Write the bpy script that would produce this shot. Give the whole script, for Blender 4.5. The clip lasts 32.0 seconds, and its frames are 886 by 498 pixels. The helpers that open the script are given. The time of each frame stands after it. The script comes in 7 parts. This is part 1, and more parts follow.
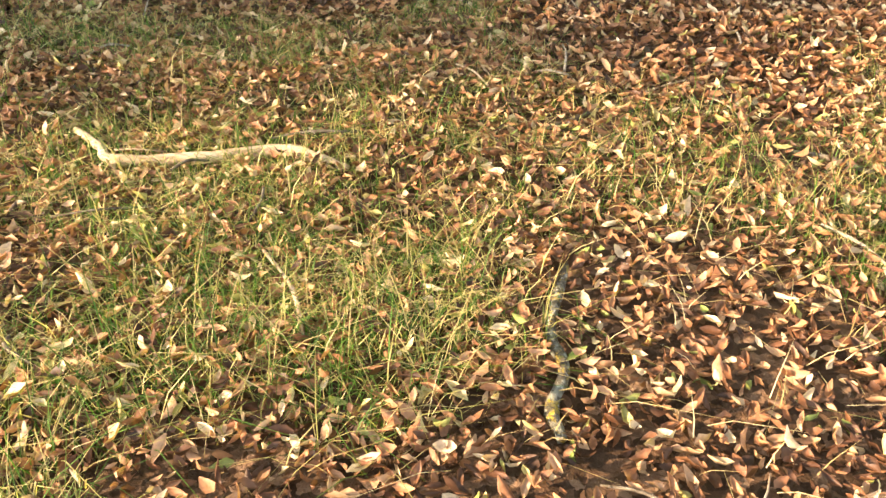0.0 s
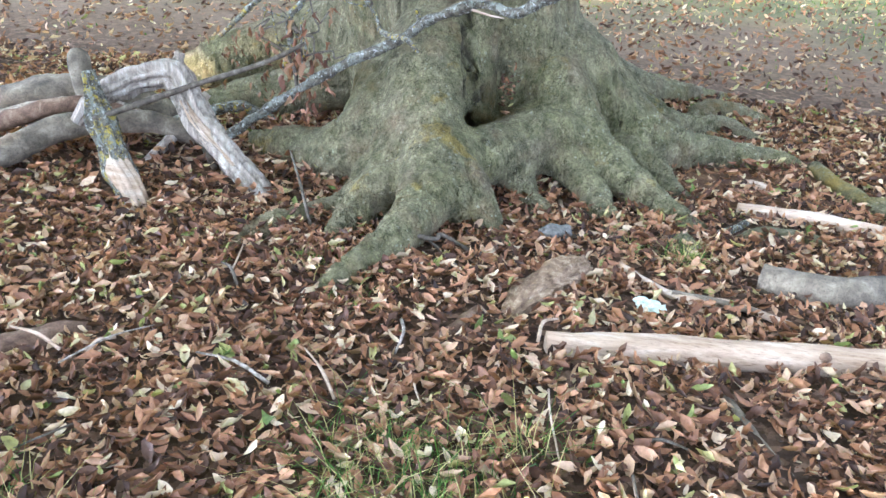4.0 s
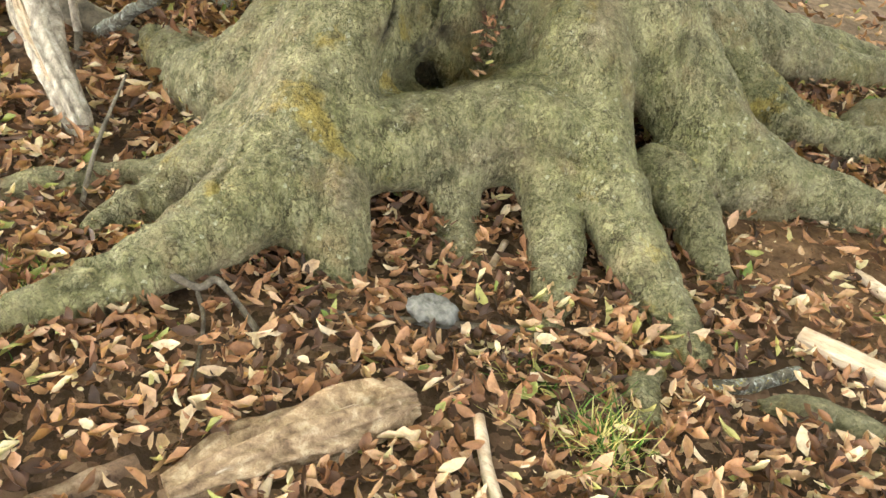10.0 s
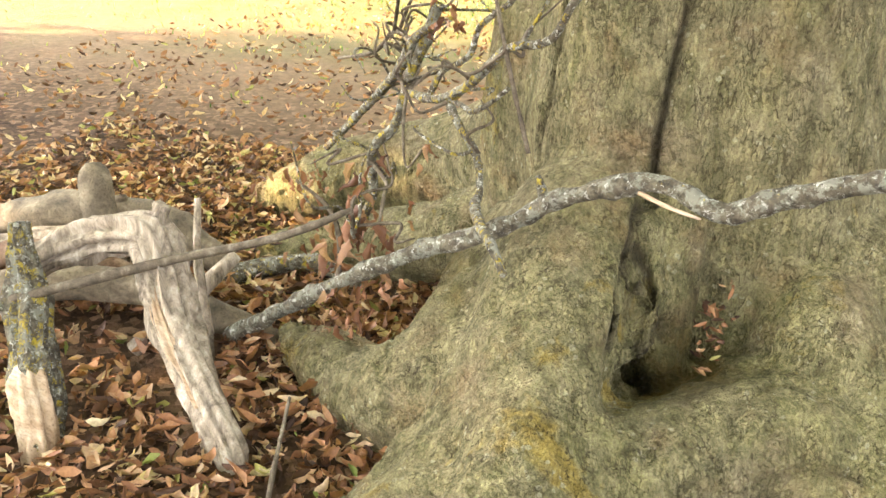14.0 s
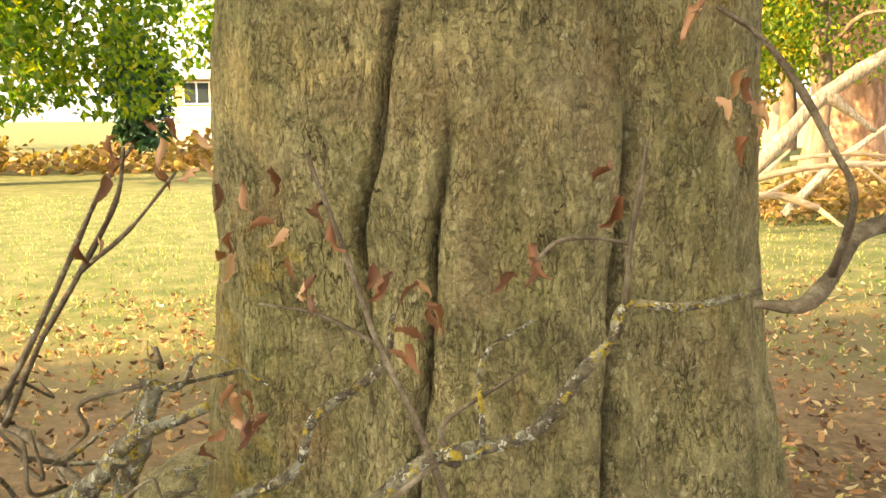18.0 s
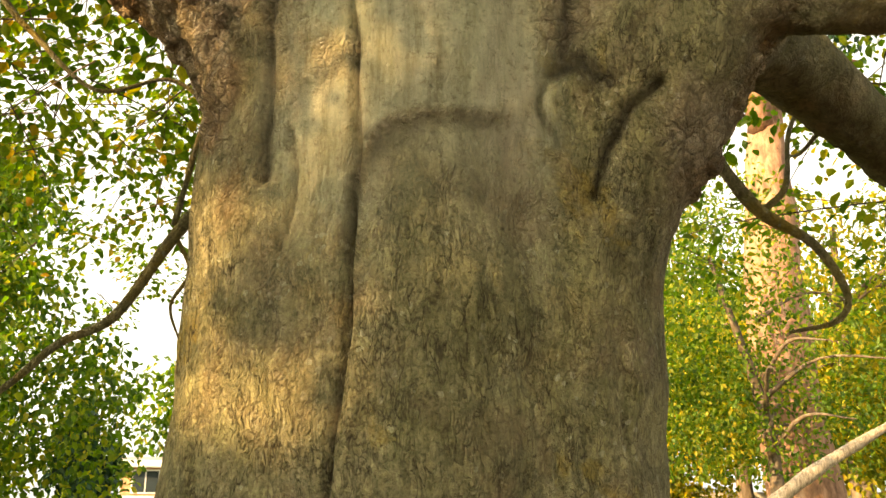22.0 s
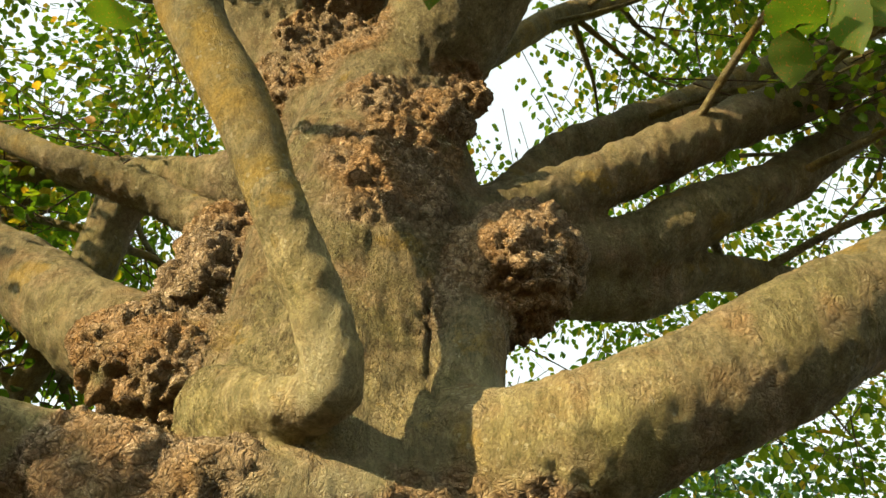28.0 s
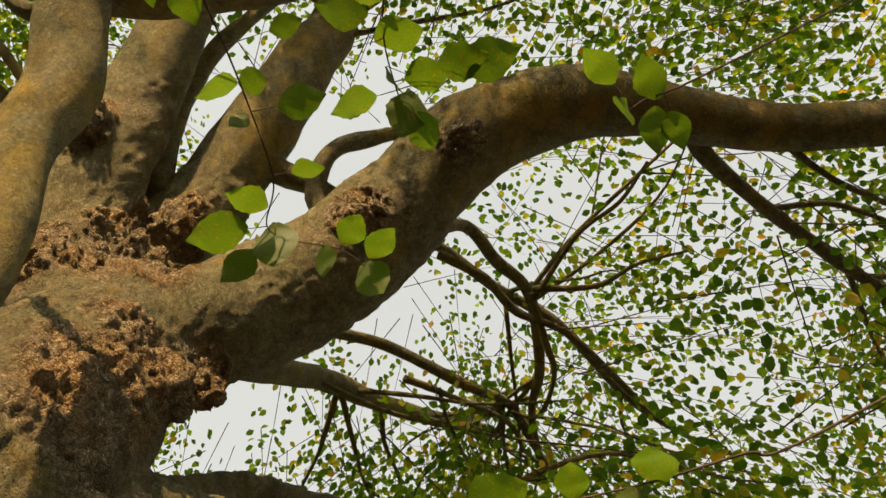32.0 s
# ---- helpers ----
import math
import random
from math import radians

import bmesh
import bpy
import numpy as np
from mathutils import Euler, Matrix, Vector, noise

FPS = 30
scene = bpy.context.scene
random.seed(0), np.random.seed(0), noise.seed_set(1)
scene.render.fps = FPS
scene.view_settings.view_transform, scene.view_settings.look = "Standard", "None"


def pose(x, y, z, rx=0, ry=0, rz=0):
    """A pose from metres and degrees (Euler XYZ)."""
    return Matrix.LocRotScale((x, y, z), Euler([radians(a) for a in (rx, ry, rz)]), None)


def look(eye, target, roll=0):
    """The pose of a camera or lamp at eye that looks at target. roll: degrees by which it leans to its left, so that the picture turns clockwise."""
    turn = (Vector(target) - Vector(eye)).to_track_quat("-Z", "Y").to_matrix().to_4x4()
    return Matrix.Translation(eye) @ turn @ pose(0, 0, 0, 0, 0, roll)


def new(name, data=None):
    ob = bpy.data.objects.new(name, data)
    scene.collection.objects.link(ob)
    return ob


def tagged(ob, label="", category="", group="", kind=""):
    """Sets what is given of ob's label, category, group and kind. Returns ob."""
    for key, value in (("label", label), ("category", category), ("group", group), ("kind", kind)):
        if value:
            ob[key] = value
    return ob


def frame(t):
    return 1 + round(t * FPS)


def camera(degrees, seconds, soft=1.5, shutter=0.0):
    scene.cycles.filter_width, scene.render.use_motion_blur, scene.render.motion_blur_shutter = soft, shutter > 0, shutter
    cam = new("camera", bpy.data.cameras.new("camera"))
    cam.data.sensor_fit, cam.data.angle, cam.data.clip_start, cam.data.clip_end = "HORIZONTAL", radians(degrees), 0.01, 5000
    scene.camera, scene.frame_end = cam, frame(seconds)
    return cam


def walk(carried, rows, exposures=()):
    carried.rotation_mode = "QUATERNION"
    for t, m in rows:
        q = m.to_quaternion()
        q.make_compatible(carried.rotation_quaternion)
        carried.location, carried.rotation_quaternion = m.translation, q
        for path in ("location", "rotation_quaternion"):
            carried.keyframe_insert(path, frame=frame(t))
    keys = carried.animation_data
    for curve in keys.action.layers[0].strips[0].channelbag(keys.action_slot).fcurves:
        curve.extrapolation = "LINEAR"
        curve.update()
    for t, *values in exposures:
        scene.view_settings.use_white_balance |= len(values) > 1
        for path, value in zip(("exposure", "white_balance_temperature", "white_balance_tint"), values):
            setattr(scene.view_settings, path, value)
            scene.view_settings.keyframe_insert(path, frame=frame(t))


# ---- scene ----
cam = camera(53.43, 32.0, soft=1.5)


def view(x, y, z, yaw, pitch, roll):
    return pose(x, y, z, 90 + pitch, 0, yaw) @ pose(0, 0, 0, 0, 0, roll)


EXPOSURES = [(0.0, 2.15, 6300, 12), (0.6, 2.3, 5000, 16), (4.0, 3.0, 4900, 16), (7.0, 3.15, 6200, 10),
    (9.0, 3.4, 6600, 8), (13.0, 3.4, 6700, 12), (16.0, 2.95, 7900, 17), (19.0, 2.6, 8900, 8),
    (21.0, 2.2, 9200, 7), (23.0, 1.8, 7800, 5), (25.0, 2.15, 6000, -1), (26.5, 1.6, 6000, -1), (29.0, 1.35, 7300, 1), (32.0, 0.85, 7500, 7)]
# seconds, eye, yaw, pitch, roll
PATH = [
    (0.0, 0.342, -7.458, 1.472, 4.81, -35.40, 0.73),
    (0.5, 0.379, -7.127, 1.484, 6.44, -33.89, -0.27),
    (1.0, 0.389, -6.786, 1.500, 6.75, -30.17, 0.46),
    (1.5, 0.355, -6.436, 1.491, 6.83, -30.53, 1.03),
    (2.0, 0.334, -6.170, 1.497, 7.56, -30.82, -0.00),
    (2.5, 0.334, -5.835, 1.495, 8.52, -30.88, -0.63),
    (3.0, 0.345, -5.601, 1.507, 9.10, -28.39, 0.02),
    (3.5, 0.342, -5.317, 1.508, 8.44, -29.09, 2.29),
    (4.0, 0.379, -5.155, 1.483, 9.35, -26.83, 2.20),
    (4.5, 0.481, -4.929, 1.496, 10.13, -27.28, 1.13),
    (6.5, 0.508, -4.238, 1.520, 15.91, -33.21, 0.70),
    (7.0, 0.649, -3.999, 1.502, 19.03, -34.23, 0.17),
    (7.5, 0.714, -3.852, 1.444, 20.22, -35.64, 1.23),
    (8.0, 0.699, -3.611, 1.406, 20.98, -36.97, 3.75),
    (8.5, 0.725, -3.423, 1.388, 22.70, -37.97, 4.02),
    (9.0, 0.848, -3.354, 1.383, 24.49, -38.74, 6.26),
    (9.5, 0.963, -3.327, 1.361, 26.72, -38.89, 6.57),
    (10.0, 1.060, -3.291, 1.366, 28.45, -37.89, 5.48),
    (10.5, 1.151, -3.264, 1.392, 28.22, -36.79, 5.66),
    (11.0, 1.193, -3.254, 1.408, 24.54, -35.29, 7.31),
    (11.5, 1.152, -3.247, 1.426, 25.96, -36.04, 7.24),
    (12.0, 1.046, -3.248, 1.414, 27.27, -35.71, 7.56),
    (12.5, 0.924, -3.249, 1.410, 32.04, -34.96, 6.07),
    (13.0, 0.747, -3.251, 1.450, 33.26, -32.60, 6.39),
    (13.5, 0.560, -3.229, 1.422, 33.16, -27.09, 2.98),
    (15.5, -0.274, -2.821, 1.275, 11.46, -23.57, 0.41),
    (16.0, -0.469, -2.773, 1.300, -0.73, -22.05, 1.57),
    (16.5, -0.540, -2.663, 1.289, -3.20, -21.58, 0.51),
    (17.0, -0.613, -2.510, 1.306, -3.64, -18.72, -0.33),
    (17.5, -0.688, -2.414, 1.354, -7.43, -15.31, -0.54),
    (18.0, -0.697, -2.432, 1.405, -9.09, -8.47, -0.46),
    (18.5, -0.670, -2.477, 1.438, -9.22, -3.61, 0.23),
    (19.0, -0.667, -2.488, 1.460, -9.30, 0.09, -0.57),
    (19.5, -0.667, -2.503, 1.479, -9.70, 3.66, -0.92),
    (20.0, -0.662, -2.511, 1.491, -10.88, 5.78, -0.61),
    (20.5, -0.670, -2.522, 1.507, -12.30, 7.13, 0.04),
    (21.0, -0.663, -2.536, 1.530, -12.53, 9.85, 0.12),
    (21.5, -0.666, -2.549, 1.557, -12.27, 13.11, 0.19),
    (22.0, -0.663, -2.562, 1.588, -11.85, 16.28, -0.06),
    (22.5, -0.646, -2.576, 1.602, -11.56, 20.44, -1.07),
    (23.0, -0.631, -2.602, 1.613, -11.05, 24.35, -1.55),
    (23.5, -0.612, -2.618, 1.634, -9.97, 26.77, -1.36),
    (24.0, -0.598, -2.641, 1.662, -9.31, 28.31, -1.00),
    (24.5, -0.568, -2.646, 1.690, -8.35, 30.78, -0.89),
    (25.0, -0.560, -2.656, 1.714, -8.94, 36.74, -1.49),
    (25.5, -0.549, -2.659, 1.728, -8.65, 39.79, -1.80),
    (26.0, -0.540, -2.669, 1.743, -8.71, 43.09, -1.29),
    (26.5, -0.530, -2.673, 1.759, -8.66, 45.32, -0.14),
    (28.5, -0.569, -2.850, 1.897, -13.58, 52.99, 2.63),
    (29.0, -0.560, -2.844, 1.898, -13.54, 58.22, 3.56),
    (29.5, -0.551, -2.838, 1.900, -12.51, 61.64, 5.48),
    (30.0, -0.543, -2.833, 1.901, -11.02, 64.95, 8.04),
    (30.5, -0.534, -2.827, 1.903, -9.40, 68.26, 12.92),
    (31.0, -0.526, -2.821, 1.904, -10.28, 70.49, 20.33),
    (31.5, -0.517, -2.816, 1.906, -26.57, 73.31, 13.90),
    (32.0, -0.509, -2.810, 1.907, -36.13, 74.52, 18.56),
]
walk(cam, [(row[0], view(*row[1:])) for row in PATH], EXPOSURES)


# ---- light ----
world = bpy.data.worlds.new("sky")
scene.world = world
world.use_nodes = True
SUN_ELEV, SUN_AZ = radians(19), radians(248)
wn = world.node_tree
sky = wn.nodes.new("ShaderNodeTexSky")
sky.sky_type = "NISHITA"
sky.sun_disc = False
sky.sun_elevation, sky.sun_rotation = SUN_ELEV, SUN_AZ
sky.air_density, sky.dust_density = 1.0, 4.0
wn.nodes["Background"].inputs["Strength"].default_value = 0.15
haze = wn.nodes.new("ShaderNodeHueSaturation")
haze.inputs["Saturation"].default_value = 0.15
warm = wn.nodes.new("ShaderNodeMix")
warm.data_type, warm.blend_type = "RGBA", "MULTIPLY"
warm.inputs["Factor"].default_value = 1.0
warm.inputs["B"].default_value = (1.28, 1.31, 1.30, 1)
wn.links.new(sky.outputs[0], haze.inputs["Color"])
wn.links.new(haze.outputs[0], warm.inputs["A"])
veil = wn.nodes.new("ShaderNodeMix")  # thin white high cloud over the clear sky
veil.data_type = "RGBA"
veil.inputs["Factor"].default_value = 0.5
veil.inputs["B"].default_value = (3.35, 3.6, 4.0, 1)
wn.links.new(warm.outputs["Result"], veil.inputs["A"])
wn.links.new(veil.outputs["Result"], wn.nodes["Background"].inputs["Color"])
sun = new("sun", bpy.data.lights.new("sun", "SUN"))
sun.data.energy, sun.data.angle, sun.data.color = 5.0, radians(0.6), (1.0, 0.70, 0.40)
SUN_DIR = Vector((math.sin(SUN_AZ) * math.cos(SUN_ELEV), math.cos(SUN_AZ) * math.cos(SUN_ELEV), math.sin(SUN_ELEV)))
sun.matrix_world = look(SUN_DIR * 60, (0, 0, 0))

# ---- numpy noise ----


def hash3(i, j, k, seed):
    n = (i * 73856093) ^ (j * 19349663) ^ (k * 83492791) ^ (seed * 2654435761)
    n = (n ^ (n >> 13)) * 1274126177 & 0x7FFFFFFF
    n = (n ^ (n >> 16)) & 0xFFFFFF
    return n / float(0xFFFFFF)


def vnoise(p, freq, seed=0):
    """Smooth value noise, -1 to 1, at rows of p."""
    q = np.asarray(p, float) * freq + 100.0
    c = np.floor(q).astype(np.int64)
    u = q - c
    u = u * u * (3 - 2 * u)
    out = 0.0
    for dx in (0, 1):
        for dy in (0, 1):
            for dz in (0, 1):
                w = np.abs(1 - dx - u[:, 0]) * np.abs(1 - dy - u[:, 1]) * np.abs(1 - dz - u[:, 2])
                out = out + w * hash3(c[:, 0] + dx, c[:, 1] + dy, c[:, 2] + dz, seed)
    return out * 2 - 1


def fbm(p, freq, octaves=3, seed=0):
    return sum(vnoise(p, freq * 2**o, seed + o) * 0.5**o for o in range(octaves))


def cells(p, freq, seed=0):
    """Distance to the nearest of scattered cell points: rounded knobs."""
    q = np.asarray(p, float) * freq + 100.0
    c = np.floor(q).astype(np.int64)
    best, rank = np.full(len(q), 9.0), np.zeros(len(q))
    for dx in (-1, 0, 1):
        for dy in (-1, 0, 1):
            for dz in (-1, 0, 1):
                k = c + (dx, dy, dz)
                at = np.stack([k[:, a] + hash3(k[:, 0], k[:, 1], k[:, 2], seed + 11 * a) for a in range(3)], 1)
                d = ((at - q) ** 2).sum(1)
                rank = np.where(d < best, hash3(k[:, 0], k[:, 1], k[:, 2], seed + 77), rank)
                best = np.minimum(best, d)
    return np.sqrt(best), rank


# ---- mesh helpers ----


def mesh_from(name, verts, faces, smooth=True):
    """A mesh from arrays; faces: one array of equal-sized faces."""
    verts, faces = np.asarray(verts, np.float32), np.asarray(faces, np.int32)
    me = bpy.data.meshes.new(name)
    me.vertices.add(len(verts))
    me.vertices.foreach_set("co", verts.ravel())
    size = faces.shape[1]
    me.loops.add(faces.size)
    me.loops.foreach_set("vertex_index", faces.ravel())
    me.polygons.add(len(faces))
    me.polygons.foreach_set("loop_start", np.arange(0, faces.size, size, dtype=np.int32))
    me.polygons.foreach_set("use_smooth", np.full(len(faces), smooth))
    me.update(calc_edges=True)
    return me


def part(name, me, material, parent=None, label=""):
    ob = new(name, me)
    if not me.materials:
        me.materials.append(material)
    ob.parent = parent
    return tagged(ob, label)


def thing(name, label, category, group="", at=(0, 0, 0)):
    ob = new(name)
    ob.location = at
    ob.empty_display_size = 0.05
    return tagged(ob, label, category, group)


def bm_mesh(name, bm, smooth=False):
    me = bpy.data.meshes.new(name)
    bm.to_mesh(me)
    bm.free()
    for poly in me.polygons:
        poly.use_smooth = smooth
    return me


def box_mesh(name, x0, x1, y0, y1, z0, z1, bevel=0.0):
    bm = bmesh.new()
    bmesh.ops.create_cube(bm, size=1, matrix=Matrix.LocRotScale(((x0 + x1) / 2, (y0 + y1) / 2, (z0 + z1) / 2), None, (x1 - x0, y1 - y0, z1 - z0)))
    if bevel:
        bmesh.ops.bevel(bm, geom=bm.edges[:], offset=bevel, segments=2, affect="EDGES")
    return bm_mesh(name, bm)


def spline(rows, steps):
    """Catmull-Rom through rows of any width."""
    a = np.asarray(rows, float)
    a = np.vstack([2 * a[0] - a[1], a, 2 * a[-1] - a[-2]])
    out = []
    for i in range(1, len(a) - 2):
        for s in np.linspace(0, 1, steps, endpoint=False):
            p0, p1, p2, p3 = a[i - 1 : i + 3]
            out.append(0.5 * (2 * p1 + (p2 - p0) * s + (2 * p0 - 5 * p1 + 4 * p2 - p3) * s**2 + (3 * p1 - p0 - 3 * p2 + p3) * s**3))
    out.append(a[-2])
    return np.array(out)


def tube_arrays(rows, sides=8, steps=5, rough=0.0, seed=0, caps=True, freq=9.0, squash=1.0, flutes=0.0):
    """Vertices and quads of a tapered round bar along rows of x, y, z, radius."""
    line = spline(rows, steps) if steps > 1 else np.asarray(rows, float)
    p, r = line[:, :3], np.maximum(line[:, 3], 0.0008)
    tan = np.gradient(p, axis=0)
    tan /= np.linalg.norm(tan, axis=1)[:, None] + 1e-9
    side = np.cross(tan[0], (0, 0, 1) if abs(tan[0][2]) < 0.9 else (1, 0, 0))
    ring = []
    for k in range(len(p)):
        side = side - tan[k] * (side @ tan[k])
        side /= np.linalg.norm(side) + 1e-9
        up = np.cross(tan[k], side)
        ang = np.arange(sides) * 2 * np.pi / sides
        ring.append(p[k] + r[k] * (np.cos(ang)[:, None] * side + squash * np.sin(ang)[:, None] * up))
    v = np.array(ring)
    if rough:
        flat = v.reshape(-1, 3)
        amount = 1 + rough * fbm(flat, freq, 3, seed)
        v = (p[:, None] + (v - p[:, None]) * amount.reshape(len(p), sides, 1))
    if flutes:
        # splits and ridges that follow the grain
        turn, down = np.meshgrid(np.arange(sides) * 2 * np.pi / sides, np.linspace(0, 1, len(p)))
        q = np.stack([np.cos(turn).ravel() * 2.2, np.sin(turn).ravel() * 2.2, down.ravel() * 1.6], 1)
        cut = 1 + flutes * (fbm(q, 2.1, 3, seed + 5) - 0.6 * (np.abs(fbm(q, 1.3, 2, seed + 9)) < 0.07))
        v = (p[:, None] + (v - p[:, None]) * cut.reshape(len(p), sides, 1))
    n = len(p)
    k, s = np.meshgrid(np.arange(n - 1), np.arange(sides), indexing="ij")
    a, b = k * sides + s, k * sides + (s + 1) % sides
    faces = np.stack([a, b, b + sides, a + sides], -1).reshape(-1, 4)
    verts = v.reshape(-1, 3)
    if caps:
        m = len(verts)
        verts = np.vstack([verts, p[0] - tan[0] * r[0] * 0.15, p[-1] + tan[-1] * r[-1] * 0.15])
        s = np.arange(0, sides, 2)
        e = (n - 1) * sides
        start = np.stack([np.full(len(s), m), (s + 2) % sides, (s + 1) % sides, s], 1)
        end = np.stack([np.full(len(s), m + 1), e + s, e + (s + 1) % sides, e + (s + 2) % sides], 1)
        faces = np.vstack([faces, start, end])
    return verts, faces


def tube(name, rows, material, parent, label="", **kw):
    return part(name, mesh_from(name, *tube_arrays(rows, **kw)), material, parent, label)


def merge(chunks):
    vs, fs, n = [], [], 0
    for v, f in chunks:
        vs.append(v)
        fs.append(np.asarray(f) + n)
        n += len(v)
    return np.vstack(vs), np.vstack(fs)


# ---- materials ----


def mat(name):
    m = bpy.data.materials.new(name)
    m.use_nodes = True
    t = m.node_tree
    return m, t, t.nodes["Principled BSDF"]


def node(t, kind, **values):
    n = t.nodes.new("ShaderNode" + kind)
    for key, value in values.items():
        n.inputs[key.replace("_", " ")].default_value = value
    return n


def coords(t, stretch=(1, 1, 1)):
    c, m = t.nodes.new("ShaderNodeTexCoord"), t.nodes.new("ShaderNodeMapping")
    m.inputs["Scale"].default_value = stretch
    t.links.new(c.outputs["Object"], m.inputs["Vector"])
    return m.outputs["Vector"]


def noise_out(t, vec, scale, detail=4.0, rough=0.6, distort=0.0):
    n = node(t, "TexNoise", Scale=scale, Detail=detail, Roughness=rough, Distortion=distort)
    t.links.new(vec, n.inputs["Vector"])
    return n.outputs["Fac"]


def ramp(t, fac, stops):
    r = t.nodes.new("ShaderNodeValToRGB")
    e = r.color_ramp.elements
    while len(e) < len(stops):
        e.new(0.5)
    for el, (at, col) in zip(e, stops):
        el.position, el.color = at, (*col, 1)
    t.links.new(fac, r.inputs["Fac"])
    return r.outputs["Color"]


def grey(t, fac, lo, hi):
    r = t.nodes.new("ShaderNodeMapRange")
    r.inputs["From Min"].default_value, r.inputs["From Max"].default_value = lo, hi
    t.links.new(fac, r.inputs["Value"])
    return r.outputs["Result"]


def mix(t, fac, a, b, how="MIX"):
    m = t.nodes.new("ShaderNodeMix")
    m.data_type, m.blend_type = "RGBA", how
    for sock, value in ((m.inputs["Factor"], fac), (m.inputs["A"], a), (m.inputs["B"], b)):
        if isinstance(value, bpy.types.NodeSocket):
            t.links.new(value, sock)
        elif isinstance(value, tuple):
            sock.default_value = (*value, 1)
        else:
            sock.default_value = value
    return m.outputs["Result"]


def math_node(t, op, a, b):
    m = t.nodes.new("ShaderNodeMath")
    m.operation = op
    for sock, value in zip(m.inputs, (a, b)):
        if isinstance(value, bpy.types.NodeSocket):
            t.links.new(value, sock)
        else:
            sock.default_value = value
    return m.outputs[0]


def bump(t, b, height, strength, distance):
    n = node(t, "Bump", Strength=strength, Distance=distance)
    t.links.new(height, n.inputs["Height"])
    t.links.new(n.outputs[0], b.inputs["Normal"])
    return n


def attr(t, name):
    a = t.nodes.new("ShaderNodeAttribute")
    a.attribute_name = name
    return a.outputs["Fac"]


def warped(t, vec, scale, amount):
    n = node(t, "TexNoise", Scale=scale, Detail=3.0)
    t.links.new(vec, n.inputs["Vector"])
    sub, mul, add = (t.nodes.new("ShaderNodeVectorMath") for _ in range(3))
    sub.operation, mul.operation, add.operation = "SUBTRACT", "SCALE", "ADD"
    sub.inputs[1].default_value = (0.5, 0.5, 0.5)
    mul.inputs["Scale"].default_value = amount
    t.links.new(n.outputs["Color"], sub.inputs[0])
    t.links.new(sub.outputs[0], mul.inputs[0])
    t.links.new(vec, add.inputs[0])
    t.links.new(mul.outputs[0], add.inputs[1])
    return add.outputs[0]


def plates(t, vec, scale):
    """Bark scales: distance to the crack round each, and a random tone for each."""
    edge, cell = t.nodes.new("ShaderNodeTexVoronoi"), t.nodes.new("ShaderNodeTexVoronoi")
    edge.feature = "DISTANCE_TO_EDGE"
    for n in (edge, cell):
        n.inputs["Scale"].default_value = scale
        t.links.new(vec, n.inputs["Vector"])
    sep = t.nodes.new("ShaderNodeSeparateColor")
    t.links.new(cell.outputs["Color"], sep.inputs[0])
    return edge.outputs["Distance"], sep.outputs[0]


